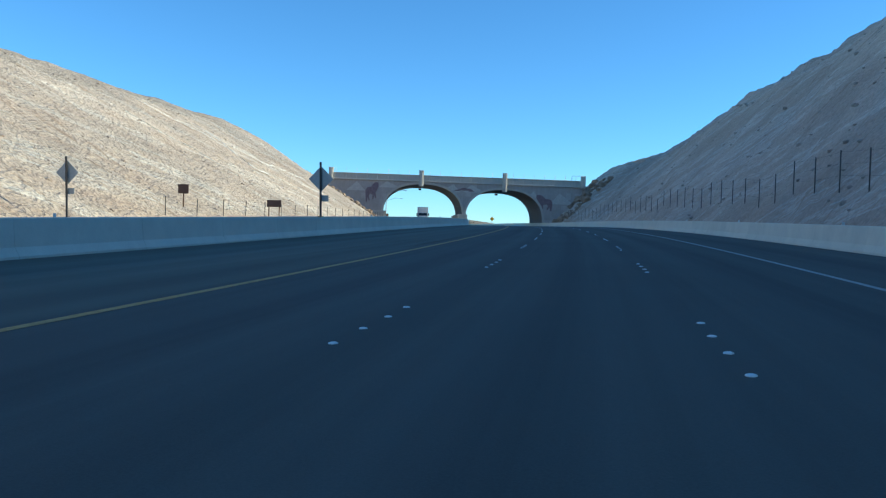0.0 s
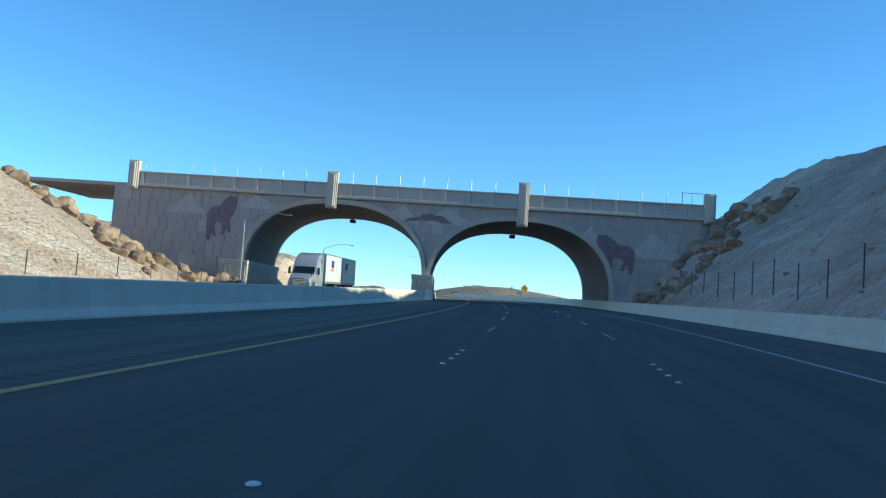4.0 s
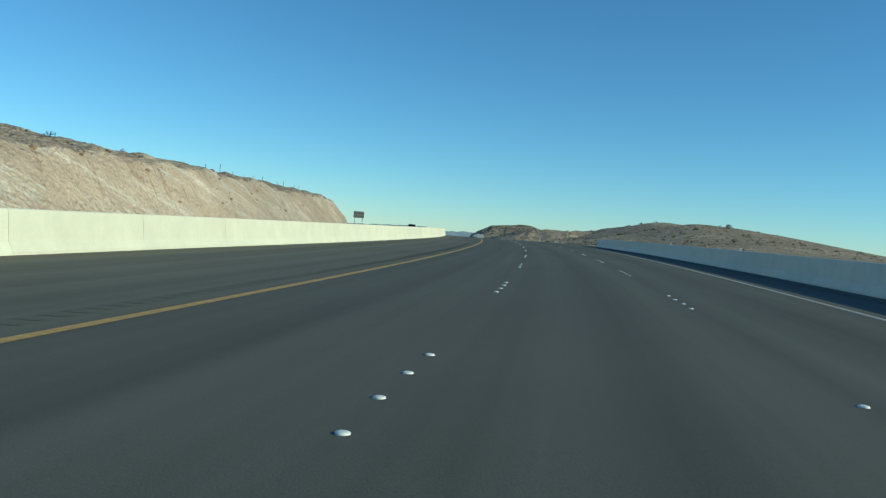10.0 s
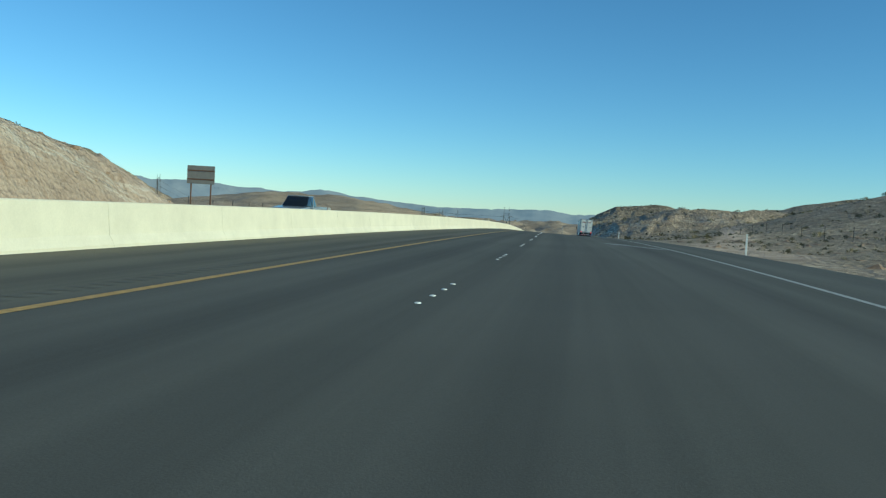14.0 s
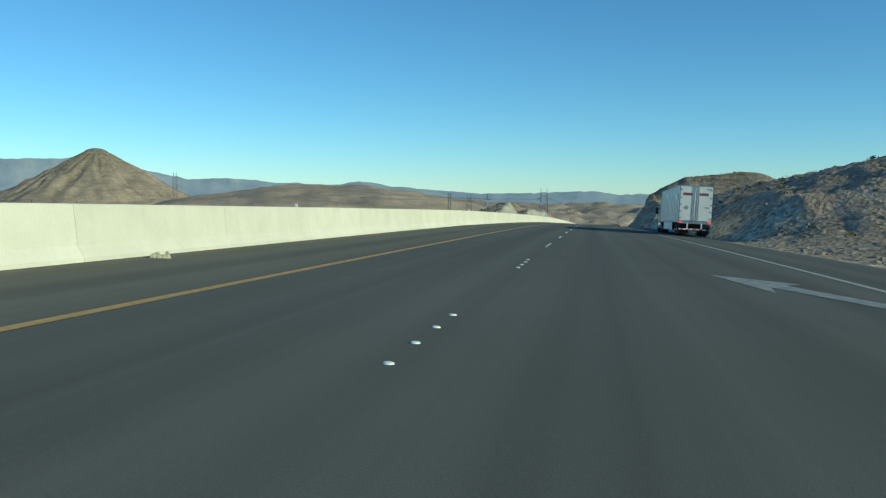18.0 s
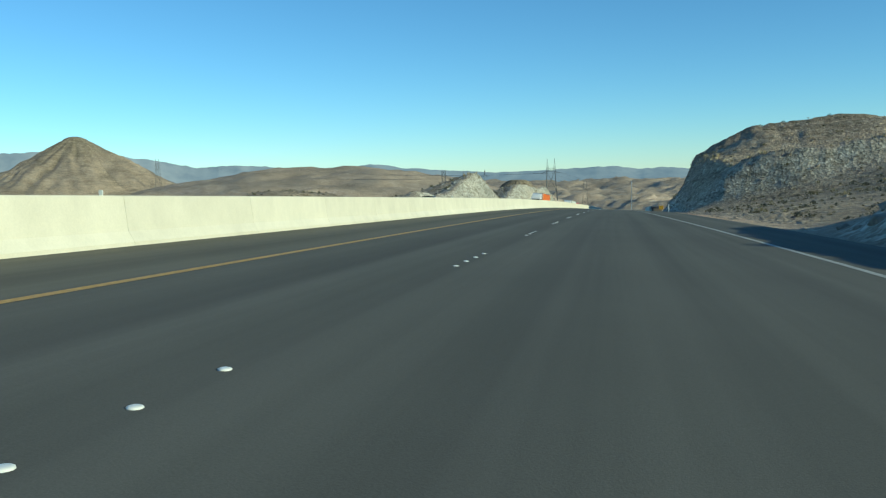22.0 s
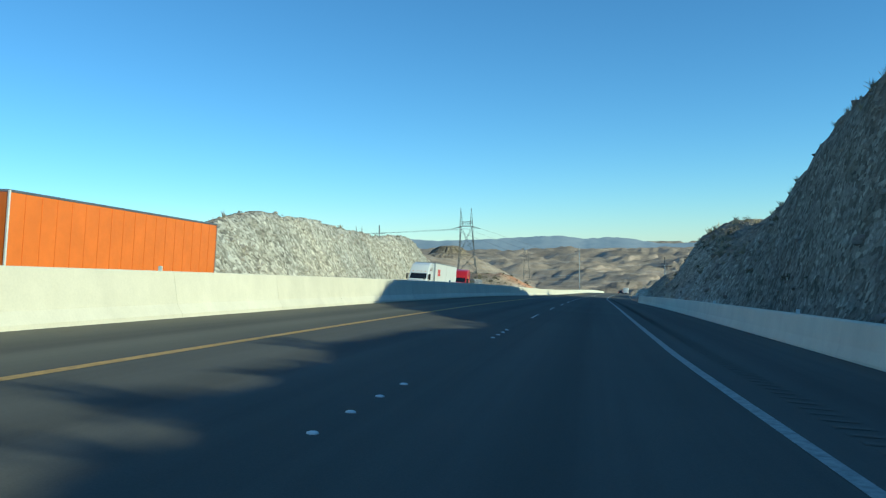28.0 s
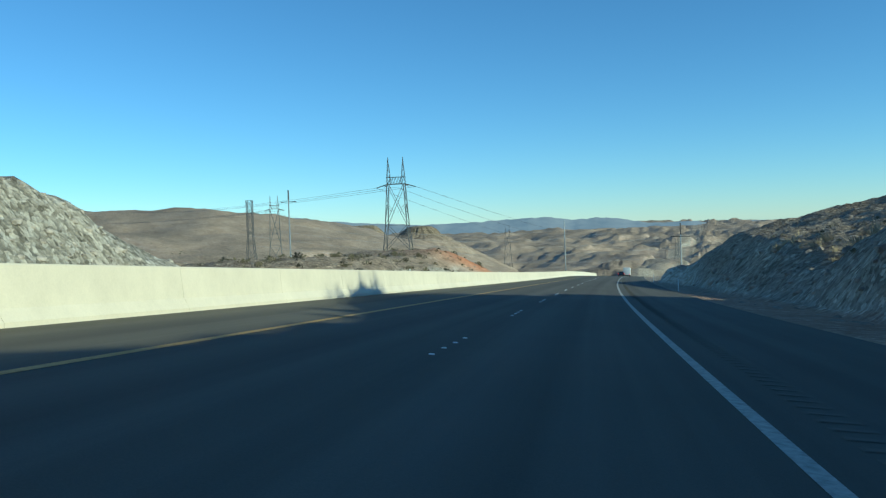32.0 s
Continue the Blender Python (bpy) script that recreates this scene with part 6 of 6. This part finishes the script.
# a pair of diamond signs facing the oncoming lanes, seen from behind
for s, L, up in ((43.3, -12.0, 1.04), (43.3, -27.4, 0.0)):
    t = thing("warning_sign", on_road(s, L, up, 0), "grey back of a diamond sign on a dark post", "sign", "pair of diamond signs")
    e = 4.1 - up
    part("post", Shape().box(-0.055, 0.055, -0.04, 0.04, -0.1 if up == 0 else 0, e, 0.01).box(-0.14, 0.14, -0.14, 0.14, 0, 0.04, 0.01), M_DARKST, t)
    p = diamond(t, 1.02, e - 0.94, M_SIGNB)
    p.location.y = 0.09
    part("small_plate", Shape().box(-0.02, 0.44, 0.05, 0.075, e - 2.2, e - 1.85, 0.008), M_SIGNB, t, "grey plate back")
    for z in (e - 1.3, e - 0.5):
        part("brace", Shape().box(-0.06, 0.3, 0.035, 0.075, z - 0.03, z + 0.03), M_STEEL, t)

# merge sign
t = thing("merge_sign", at_ground(295, 11.6, 0.2), "yellow diamond lane-merge sign with black symbol on a post", "sign")
g = ground_at(295, 11.6)
h = float(deck(295, 11.6)) + 3.85 - g
part("post", Shape().box(-0.05, 0.05, -0.04, 0.04, -0.1, h - 0.2, 0.01), M_STEEL, t)
p = part("sign_panel", Shape().box(-0.61, 0.61, -0.012, 0.012, -0.61, 0.61, 0.008), M_SIGNY, t, m=Matrix.Translation((0, -0.06, h - 0.86)) @ pose(0, 0, 0, 0, 45, 0))
part("border", Shape().box(-0.57, 0.57, -0.004, 0, 0.54, 0.57).box(-0.57, 0.57, -0.004, 0, -0.57, -0.54).box(-0.57, -0.54, -0.004, 0, -0.54, 0.54).box(0.54, 0.57, -0.004, 0, -0.54, 0.54), M_BLACK, p, m=Matrix.Translation((0, -0.012, 0)))
part("symbol", Shape().box(-0.27, -0.19, -0.08, -0.074, h - 1.26, h - 0.5).prism([(0.14, h - 1.26), (0.3, h - 1.26), (0.3, h - 1.0), (0.12, h - 0.72), (0.12, h - 0.5), (0.04, h - 0.5), (0.04, h - 0.75), (0.2, h - 1.02), (0.2, h - 1.26)], -0.08, -0.074, "y")
     .box(0.02, 0.05, -0.08, -0.074, h - 1.26, h - 1.1).box(0.02, 0.05, -0.08, -0.074, h - 0.98, h - 0.84), M_BLACK, t, "black lane merge symbol")


def panel_sign(s, L, w, hgt, top, label, posts=2, face=M_BROWN):
    t = thing("road_sign", at_ground(s, L, 0.05), label, "sign")
    for k in range(posts):
        x = 0 if posts == 1 else (-0.36 + 0.72 * k) * w
        part("post", Shape().box(x - 0.05, x + 0.05, -0.05, 0.05, -0.2, top, 0.01), M_RUST, t)
    part("sign_panel", Shape().box(-w / 2, w / 2, -0.1, -0.06, top - hgt, top, 0.01), face, t)
    part("stiffener", Shape().box(-w / 2, w / 2, -0.13, -0.1, top - hgt * 0.3, top - hgt * 0.24).box(-w / 2, w / 2, -0.13, -0.1, top - hgt * 0.78, top - hgt * 0.72), M_RUST, t)
    return t


panel_sign(66.3, -31.0, 0.95, 0.8, 3.3 + float(deck(66.3, -31)) - ground_at(66.3, -31.0), "small brown sign back on a steel post below the cut", 1)
panel_sign(85, -28.9, 1.6, 0.75, 2.3, "brown sign back on a post beside the oncoming lanes", 2)
panel_sign(257, -28.9, 1.1, 1.1, 2.6, "brown square sign back on a single post", 1)
t = panel_sign(487.8, -27.9, 2.4, 1.5, 4.1 + float(deck(487.8, -27.9)) - ground_at(487.8, -27.9), "weathered grey back of a sign board on two tall posts", 2, M_SIGNG)
part("leg_brace", Shape().box(-0.85, 0.85, -0.02, 0.02, 0.75, 0.83), M_RUST, t)


def street_lamp(s, L, h, reach):
    t = thing("street_lamp", at_ground(s, L, 0.05), "tall galvanised steel street lamp with a curved arm", "street lamp", "street lamps by the bridge")
    part("pole", Shape().rod((0, 0, -0.1), (0, 0, h), 0.1, 0.06, 12), M_STEEL, t)
    part("base_plate", Shape().box(-0.2, 0.2, -0.2, 0.2, 0, 0.05, 0.01), M_STEEL, t)
    sh = Shape()
    pts = [(reach * k / 10, 0, h - 0.1 + 1.05 * math.sin(k / 10 * 2.0)) for k in range(11)]
    for a, b in zip(pts[:-1], pts[1:]):
        sh.rod(a, b, 0.04, n=8)
    part("arm", sh, M_STEEL, t)
    e = pts[-1]
    part("lamp_head", Shape().box(e[0] - 0.05, e[0] + 0.65, -0.16, 0.16, e[2] - 0.07, e[2] + 0.06, 0.04), M_STEEL, t, "flat grey lamp head")


street_lamp(209.2, -29.1, 7.54 + float(deck(209.2, -29.1)) - ground_at(209.2, -29.1), 4.6)
street_lamp(265.4, -28.9, 7.36 + float(deck(265.4, -28.9)) - ground_at(265.4, -28.9), 4.6)

for s, L in ((466.6, 10.9), (538, 10.6), (612, 11.2), (685.5, 10.3), (774.5, 9.3), (800, 9.2), (1044, 9.4), (1100, 9.4)):
    t = thing("delineator_post", at_ground(s, L, 0.05), "white flexible delineator post on the road edge", "delineator", "delineator posts on the road edge")
    part("post", Shape().box(-0.05, 0.05, -0.012, 0.012, 0, 1.2, 0.008), M_WPOST, t)
    part("reflector", Shape().box(-0.04, 0.04, -0.02, -0.012, 1.0, 1.14), M_TAB, t)

# guard rail with striped end panel
t = thing("guard_rail", Matrix.Identity(4), "weathered steel guard rail on timber posts with a striped end", "guard rail")
rail = [(-0.04, 0.45), (-0.08, 0.5), (-0.08, 0.56), (-0.03, 0.6), (-0.08, 0.64), (-0.08, 0.7), (-0.04, 0.76), (-0.03, 0.76), (-0.06, 0.69), (-0.06, 0.65), (-0.01, 0.61), (-0.01, 0.59), (-0.06, 0.55), (-0.06, 0.51), (-0.03, 0.45)]
for a, b in ((786, 793), (793, 800), (800, 807), (807, 815.5)):
    sh, n = Shape(), len(rail)
    for s in (a, b):
        L = float(tab(s, (786, 8.75), (815, 8.0)))
        for dl, dz in rail:
            x, y = plan(s, L + dl)
            sh.v.append((float(x), float(y), float(deck(s, L)) + dz))
    sh.f = [(k, (k + 1) % n, n + (k + 1) % n, n + k) for k in range(n)]
    sh.mi = [0] * n
    part("rail", sh, M_RUST, t)
for s in np.arange(787, 815, 1.9):
    L = float(tab(s, (786, 8.75), (815, 8.0)))
    part("post", Shape().box(-0.08, 0.08, -0.1, 0.1, -0.3, 0.8, 0.01), M_WOOD, t, m=on_road(float(s), L + 0.1))
e = part("end_panel", Shape().box(-0.3, 0.3, -0.06, 0.0, 0.3, 0.85, 0.02), M_SIGNY, t, "yellow and black striped end panel", m=on_road(785.9, 8.75))
for k in range(3):
    part("stripe", Shape().prism([(-0.28 + k * 0.2, 0.32), (-0.2 + k * 0.2, 0.32), (-0.02 + k * 0.2 if k < 2 else 0.28, 0.83 if k < 2 else 0.7), (-0.1 + k * 0.2 if k < 2 else 0.2, 0.83 if k < 2 else 0.7)], -0.068, -0.058, "y"), M_BLACK, e)


# ---------------- fences ----------------
def fence(spots, h, label, m=M_DARKST, r=0.035, wires=True):
    t = thing("wire_fence", Matrix.Identity(4), label, "fence")
    tops = []
    for s, L in spots:
        x, y = plan(s, L)
        z = ground_at(s, L)
        part("fence_post", Shape().rod((float(x), float(y), z - 0.2), (float(x), float(y), z + h), r, n=6), m, t)
        tops.append((float(x), float(y), z))
    if wires:
        for f in (0.35, 0.65, 0.95):
            sh = Shape()
            for a, b in zip(tops[:-1], tops[1:]):
                sh.rod((a[0], a[1], a[2] + h * f), (b[0], b[1], b[2] + h * f), 0.006, n=3)
            part("wire", sh, m, t)
    return t


fence([(s, 16.0) for s in np.arange(12, 200, 4.2)], 2.1, "dark steel post and wire fence on the cut slope")
fence([(s, -29.6) for s in np.arange(60, 205, 6.0)], 1.5, "thin wire fence at the toe of the cut")
fence([(s, -29.9) for s in np.arange(206, 226, 2.4)], 1.9, "chain link fence beside the bridge pier", M_STEEL)
fence([(s, -36.5 - (s - 395) * 0.02) for s in np.arange(396, 470, 6.0)], 1.05, "old timber post fence on top of the cut", M_WOOD, 0.035, False)
fence([(s, -31.5 - (s - 486) * 0.16) for s in np.arange(488, 640, 9.0)], 1.6, "wire fence across the desert flat", M_DARKST)
fence([(s, 24.0 + (s - 420) * 0.05) for s in np.arange(420, 560, 9.0)], 1.4, "wire fence below the fill slope", M_DARKST)


# ---------------- power line ----------------
M_LATT = plain("lattice_steel", (0.2, 0.2, 0.19), 0.6, 0.6)


def world_ground(x, y):
    i = np.argmin((GX - x) ** 2 + (GY - y) ** 2)
    return float(GZ.ravel()[i])


def lattice_tower(x, y, top, turn, label, peaks=True, width=11.0):
    """Lattice tower: splayed legs with crossed braces, a beam with drooping arms and two tapering masts, or a square cage."""
    z0 = world_ground(x, y) - 0.5
    h, k = top - z0, width / 11.0
    t = thing("power_pylon", Matrix.Translation((x, y, z0)) @ pose(0, 0, 0, 0, 0, turn), label, "pylon", "pylons of the power line")
    beam = h - 9.0 * k if peaks else h
    levels = [0, beam * 0.32, beam * 0.58, beam] if peaks else [h * q for q in (0, 0.18, 0.34, 0.48, 0.6, 0.7, 0.78, 0.86, 0.93, 1)]

    def half(z):
        if not peaks:
            return width / 2 * (1 - 0.62 * min(1, z / (h * 0.6)))
        return k * (5.6 - 2.0 * min(1, z / levels[2]) - 0.8 * max(0, (z - levels[2]) / (beam - levels[2])))
    for sx in (-1, 1):
        for sy in (-1, 1):
            for a, b in zip(levels[:-1], levels[1:]):
                part("leg", Shape().rod((sx * half(a), sy * half(a) * 0.7, a), (sx * half(b), sy * half(b) * 0.7, b), 0.15, n=4), M_LATT, t)
    for a, b in zip(levels[:-1], levels[1:]):
        for sx, sy, ex, ey in ((-1, -1, 1, -1), (-1, 1, 1, 1), (-1, -1, -1, 1), (1, -1, 1, 1)):
            p, q = (sx * half(a), sy * half(a) * 0.7, a), (ex * half(a), ey * half(a) * 0.7, a)
            u, v = (sx * half(b), sy * half(b) * 0.7, b), (ex * half(b), ey * half(b) * 0.7, b)
            part("brace", Shape().rod(p, v, 0.09, n=4), M_LATT, t)
            part("brace", Shape().rod(q, u, 0.09, n=4), M_LATT, t)
            part("tie", Shape().rod(u, v, 0.08, n=4), M_LATT, t)
            if peaks:
                c = tuple((i + j) / 2 for i, j in zip(p, v))
                for e, g in ((p, u), (q, v)):
                    part("tie", Shape().rod(tuple((i + j) / 2 for i, j in zip(e, g)), tuple((i + 3 * j) / 4 if n < 2 else i * 0.4 + j * 0.6 for n, (i, j) in enumerate(zip(e, c))), 0.06, n=4), M_LATT, t)
    if peaks:
        w, hi = half(beam), beam + 2.3 * k
        for sx in (-1, 1):
            tip = (sx * (w - 0.25), 0, h)
            for dx in (-1.0, 0.35):
                for dy in (-0.9, 0.9):
                    part("mast_leg", Shape().rod((sx * (w + dx * k), dy * k, beam), tip, 0.09, n=4), M_LATT, t)
            for q in (0.25, 0.45, 0.65):
                z = beam + (h - beam) * q
                part("tie", Shape().rod((sx * (w + (-1.0 * (1 - q) - 0.25 * q) * k), 0, z), (sx * (w + (0.35 * (1 - q - 0.12) - 0.25 * q) * k), 0, z + 1.0 * k), 0.06, n=4), M_LATT, t)
            part("cross_arm", Shape().rod((sx * w, 0, beam), (sx * (w + 3.9 * k), 0, beam - 1.1 * k), 0.2, 0.13, n=6), M_LATT, t, "drooping arm with its insulators")
            part("cross_arm", Shape().rod((sx * w, 0.6, beam - 0.1), (sx * (w + 1.3 * k), 0.6, beam - 0.9 * k), 0.12, 0.1, n=6), M_LATT, t)
        for dy in (-0.6, 0.6):
            for z in (beam, hi):
                part("beam", Shape().rod((-w - 0.4, dy, z), (w + 0.4, dy, z), 0.12, n=4), M_LATT, t)
            for j in range(6):
                part("tie", Shape().rod((-w + j * w / 3, dy, beam), (-w + (j + 1) * w / 3, dy, hi), 0.07, n=4), M_LATT, t)
        return Vector((x, y, z0 + beam - 1.1 * k)), w + 3.9 * k, turn
    return Vector((x, y, z0 + h * 0.8)), half(h) * 2, turn


def steel_pole(x, y, top, label, r=0.45, arms=True):
    z0 = world_ground(x, y) - 0.5
    t = thing("power_pole", Matrix.Translation((x, y, z0)), label, "power pole")
    part("pole", Shape().rod((0, 0, 0), (0, 0, top - z0), r, r * 0.5, 12), M_STEEL, t)
    if arms:
        part("cross_arm", Shape().rod((-3.2, -1.2, top - z0 - 4.4), (3.2, 1.2, top - z0 - 4.4), 0.13, n=6), M_DARKST, t)
        part("pole_cap", Shape().rod((0, 0, top - z0 - 3.6), (0, 0, top - z0 + 0.4), r * 0.72, r * 0.6, n=12), M_DARKST, t, "dark pole top")


T1 = lattice_tower(-538.5, 1085.5, 12.0, 30, "tall grey lattice power pylon with two peaks", True, 11)
T2 = lattice_tower(-664, 1140, 6.3, 52, "grey lattice power pylon with two peaks, farther off", True, 8)
lattice_tower(-706, 1159, 6.1, 30, "slim square lattice pylon on the desert flat", False, 8)
lattice_tower(-960, 1800, -12, 30, "distant lattice pylon in the valley", True, 12)
T5 = lattice_tower(-860, 2150, -42, 30, "distant lattice pylon in the valley", False, 12)
lattice_tower(-1480, 1300, 40, 30, "faint lattice pylon beyond the cone hill", True, 12)
steel_pole(-614, 1105, 5.1, "slender steel power pole with a short cross arm", 0.42)
steel_pole(-670, 1436, -9.7, "tall pale steel power pole down the valley", 0.6, False)
steel_pole(-472, 1165, -13.9, "slim utility pole with a short cross arm", 0.3)


def wire(a, b, sag, r=0.045):
    """One sagging cable, a three-sided tube."""
    sh, n = Shape(), 24
    side = (b - a).cross(Vector((0, 0, 1))).normalized() * r
    v = []
    for k in range(n + 1):
        p = a.lerp(b, k / n) - Vector((0, 0, sag * 4 * (k / n) * (1 - k / n)))
        v += [p + side, p - side, p + Vector((0, 0, r * 1.6))]
    return sh.add(v, [(3 * k + j, 3 * k + (j + 1) % 3, 3 * k + 3 + (j + 1) % 3, 3 * k + 3 + j) for k in range(n) for j in range(3)] + [(0, 2, 1), (3 * n, 3 * n + 1, 3 * n + 2)])


line = thing("power_lines", Matrix.Identity(4), "dark sagging power cables between the pylons", "power line")


def tip(T, k):
    a = radians(T[2])
    return T[0] + Vector((math.cos(a), math.sin(a), 0)) * T[1] * k


for k in (-1, 0, 1):
    part("cable", wire(tip(T1, k), Vector((-1062 + 6 * k, 1268 + 8 * k, 15)), 5.0), M_DARKST, line)
    part("cable", wire(tip(T2, k), Vector((-1500 + 12 * k, 1420 + 7 * k, 24)), 8), M_DARKST, line)
    part("cable", wire(tip(T1, k), tip(T5, k) + Vector((60 * k, 0, 12)), 22), M_DARKST, line)
for k in range(5):
    part("cable", wire(Vector((-706, 1159, 2 - 5 * k)), Vector((-670 + 40 * k, 1436, -16 - 4 * k)), 10, 0.05), M_STEEL, line)


# ---------------- single hills ----------------
def hill(x, y, z_base, z_top, r_top, r_base, label, cliff=0.0, stretch=1.0, turn=0.0, seed=0, tone=(0.0, 0.5)):
    """A lone hill with gullied flanks; a rounded top, and where cliff > 0 a rocky rim below it."""
    a = np.linspace(0, 2 * math.pi, 161)
    u = np.linspace(0, 1, 56) ** 1.4
    A, U = np.meshgrid(a, u, indexing="ij")
    cap = r_top / r_base
    wide = fbm(np.cos(A) * 1.3 + seed * 7.3 + 40, np.sin(A) * 1.3 + 40, 4) - 0.5
    gully = fbm(np.cos(A) * (1.6 + 1.2 * U) * 3 + seed + 60, np.sin(A) * (1.6 + 1.2 * U) * 3 + 60, 4, True) - 0.5
    fine = fbm(np.cos(A) * U * 16 + seed + 80, np.sin(A) * U * 16 + 80, 4, True) - 0.5
    r = r_base * U * (1 + 0.5 * wide * (1 if cliff else 0.45) * step(0, cap * 1.2, U) + 0.1 * fine * U)
    f = (np.sqrt(np.maximum(U - cap * 0.7, 0) ** 2 + (0.5 * cap) ** 2) - 0.5 * cap) / (1 - 0.7 * cap)
    drop = cliff * step(cap * 0.85, cap * 1.25 + 0.05, U + 0.12 * gully) + (1 - cliff) * np.clip(f, 0, 1) ** (0.94 if cliff else 0.9)
    H = z_top - z_base
    Z = z_top - H * drop - H * 0.03 * np.clip(U / cap, 0, 1) ** 2 + H * (0.085 * gully + 0.06 * fine) * step(0.0, 0.3, U) * (1 - U)
    ca, sa = math.cos(radians(turn)), math.sin(radians(turn))
    px, py = r * np.cos(A) * stretch, r * np.sin(A)
    me = grid_mesh("hill", x + px * ca - py * sa, y + px * sa + py * ca, Z, M_SOIL)
    rim = np.exp(-((U - cap) / 0.12) ** 2) * (0.5 if cliff else 0.35) + 0.6 * np.clip(-gully, 0, 0.5)
    me.color_attributes.new("rock_kind", "FLOAT_COLOR", "POINT").data.foreach_set("color", np.stack([tone[0] + 0 * A, np.clip(tone[1] + rim, 0, 0.9), 0 * A, 0 * A + 1], -1).ravel().astype(np.float32))
    return tagged(new("hill", me), label, "hill", kind="structure")


hill(-1678, 1251, -130, 86, 22, 400, "brown cone-shaped desert hill with gullied flanks", 0.0, 1.0, 0, 1, (0.0, 0.62))
hill(-1085, 1645, -75, -6, 22, 100, "flat-topped bluff with a dark rocky rim", 0.12, 1.2, 40, 2, (0.1, 0.5))
hill(-1004, 1668, -80, -9, 15, 110, "rocky bluff with a steep dark flank in the valley", 0.08, 1.2, 55, 3, (0.1, 0.4))


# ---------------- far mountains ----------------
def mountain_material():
    m, t, b = mat("painted_haze_mountain", 1.0)
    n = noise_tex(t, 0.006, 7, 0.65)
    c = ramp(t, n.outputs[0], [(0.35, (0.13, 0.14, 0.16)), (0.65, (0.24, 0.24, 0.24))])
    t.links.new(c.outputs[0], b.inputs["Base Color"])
    # aerial haze is painted as a faint blue emission over the slopes
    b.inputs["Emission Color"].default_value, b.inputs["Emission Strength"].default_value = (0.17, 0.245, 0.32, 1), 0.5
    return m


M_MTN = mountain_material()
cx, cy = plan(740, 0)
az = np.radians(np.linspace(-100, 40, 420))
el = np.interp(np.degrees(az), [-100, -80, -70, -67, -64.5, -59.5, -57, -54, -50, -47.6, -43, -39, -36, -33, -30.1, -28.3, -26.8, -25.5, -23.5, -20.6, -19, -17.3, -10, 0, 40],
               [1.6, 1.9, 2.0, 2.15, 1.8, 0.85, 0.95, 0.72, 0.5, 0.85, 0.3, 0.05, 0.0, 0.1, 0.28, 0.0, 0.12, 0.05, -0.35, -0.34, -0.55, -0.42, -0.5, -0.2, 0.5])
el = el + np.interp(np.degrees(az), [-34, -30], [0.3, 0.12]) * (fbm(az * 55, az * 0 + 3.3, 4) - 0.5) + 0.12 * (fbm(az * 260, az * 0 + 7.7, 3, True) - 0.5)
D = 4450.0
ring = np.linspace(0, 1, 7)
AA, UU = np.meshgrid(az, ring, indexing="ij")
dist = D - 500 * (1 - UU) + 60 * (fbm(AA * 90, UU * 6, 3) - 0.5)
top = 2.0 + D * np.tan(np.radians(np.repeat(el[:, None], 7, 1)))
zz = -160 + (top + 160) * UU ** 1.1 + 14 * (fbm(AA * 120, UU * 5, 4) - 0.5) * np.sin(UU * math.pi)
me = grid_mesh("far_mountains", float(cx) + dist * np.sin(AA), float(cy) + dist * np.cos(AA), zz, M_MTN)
tagged(new("far_mountains", me), "mountain ranges on the horizon, with blue haze put in as a glow", "mountains", kind="structure")
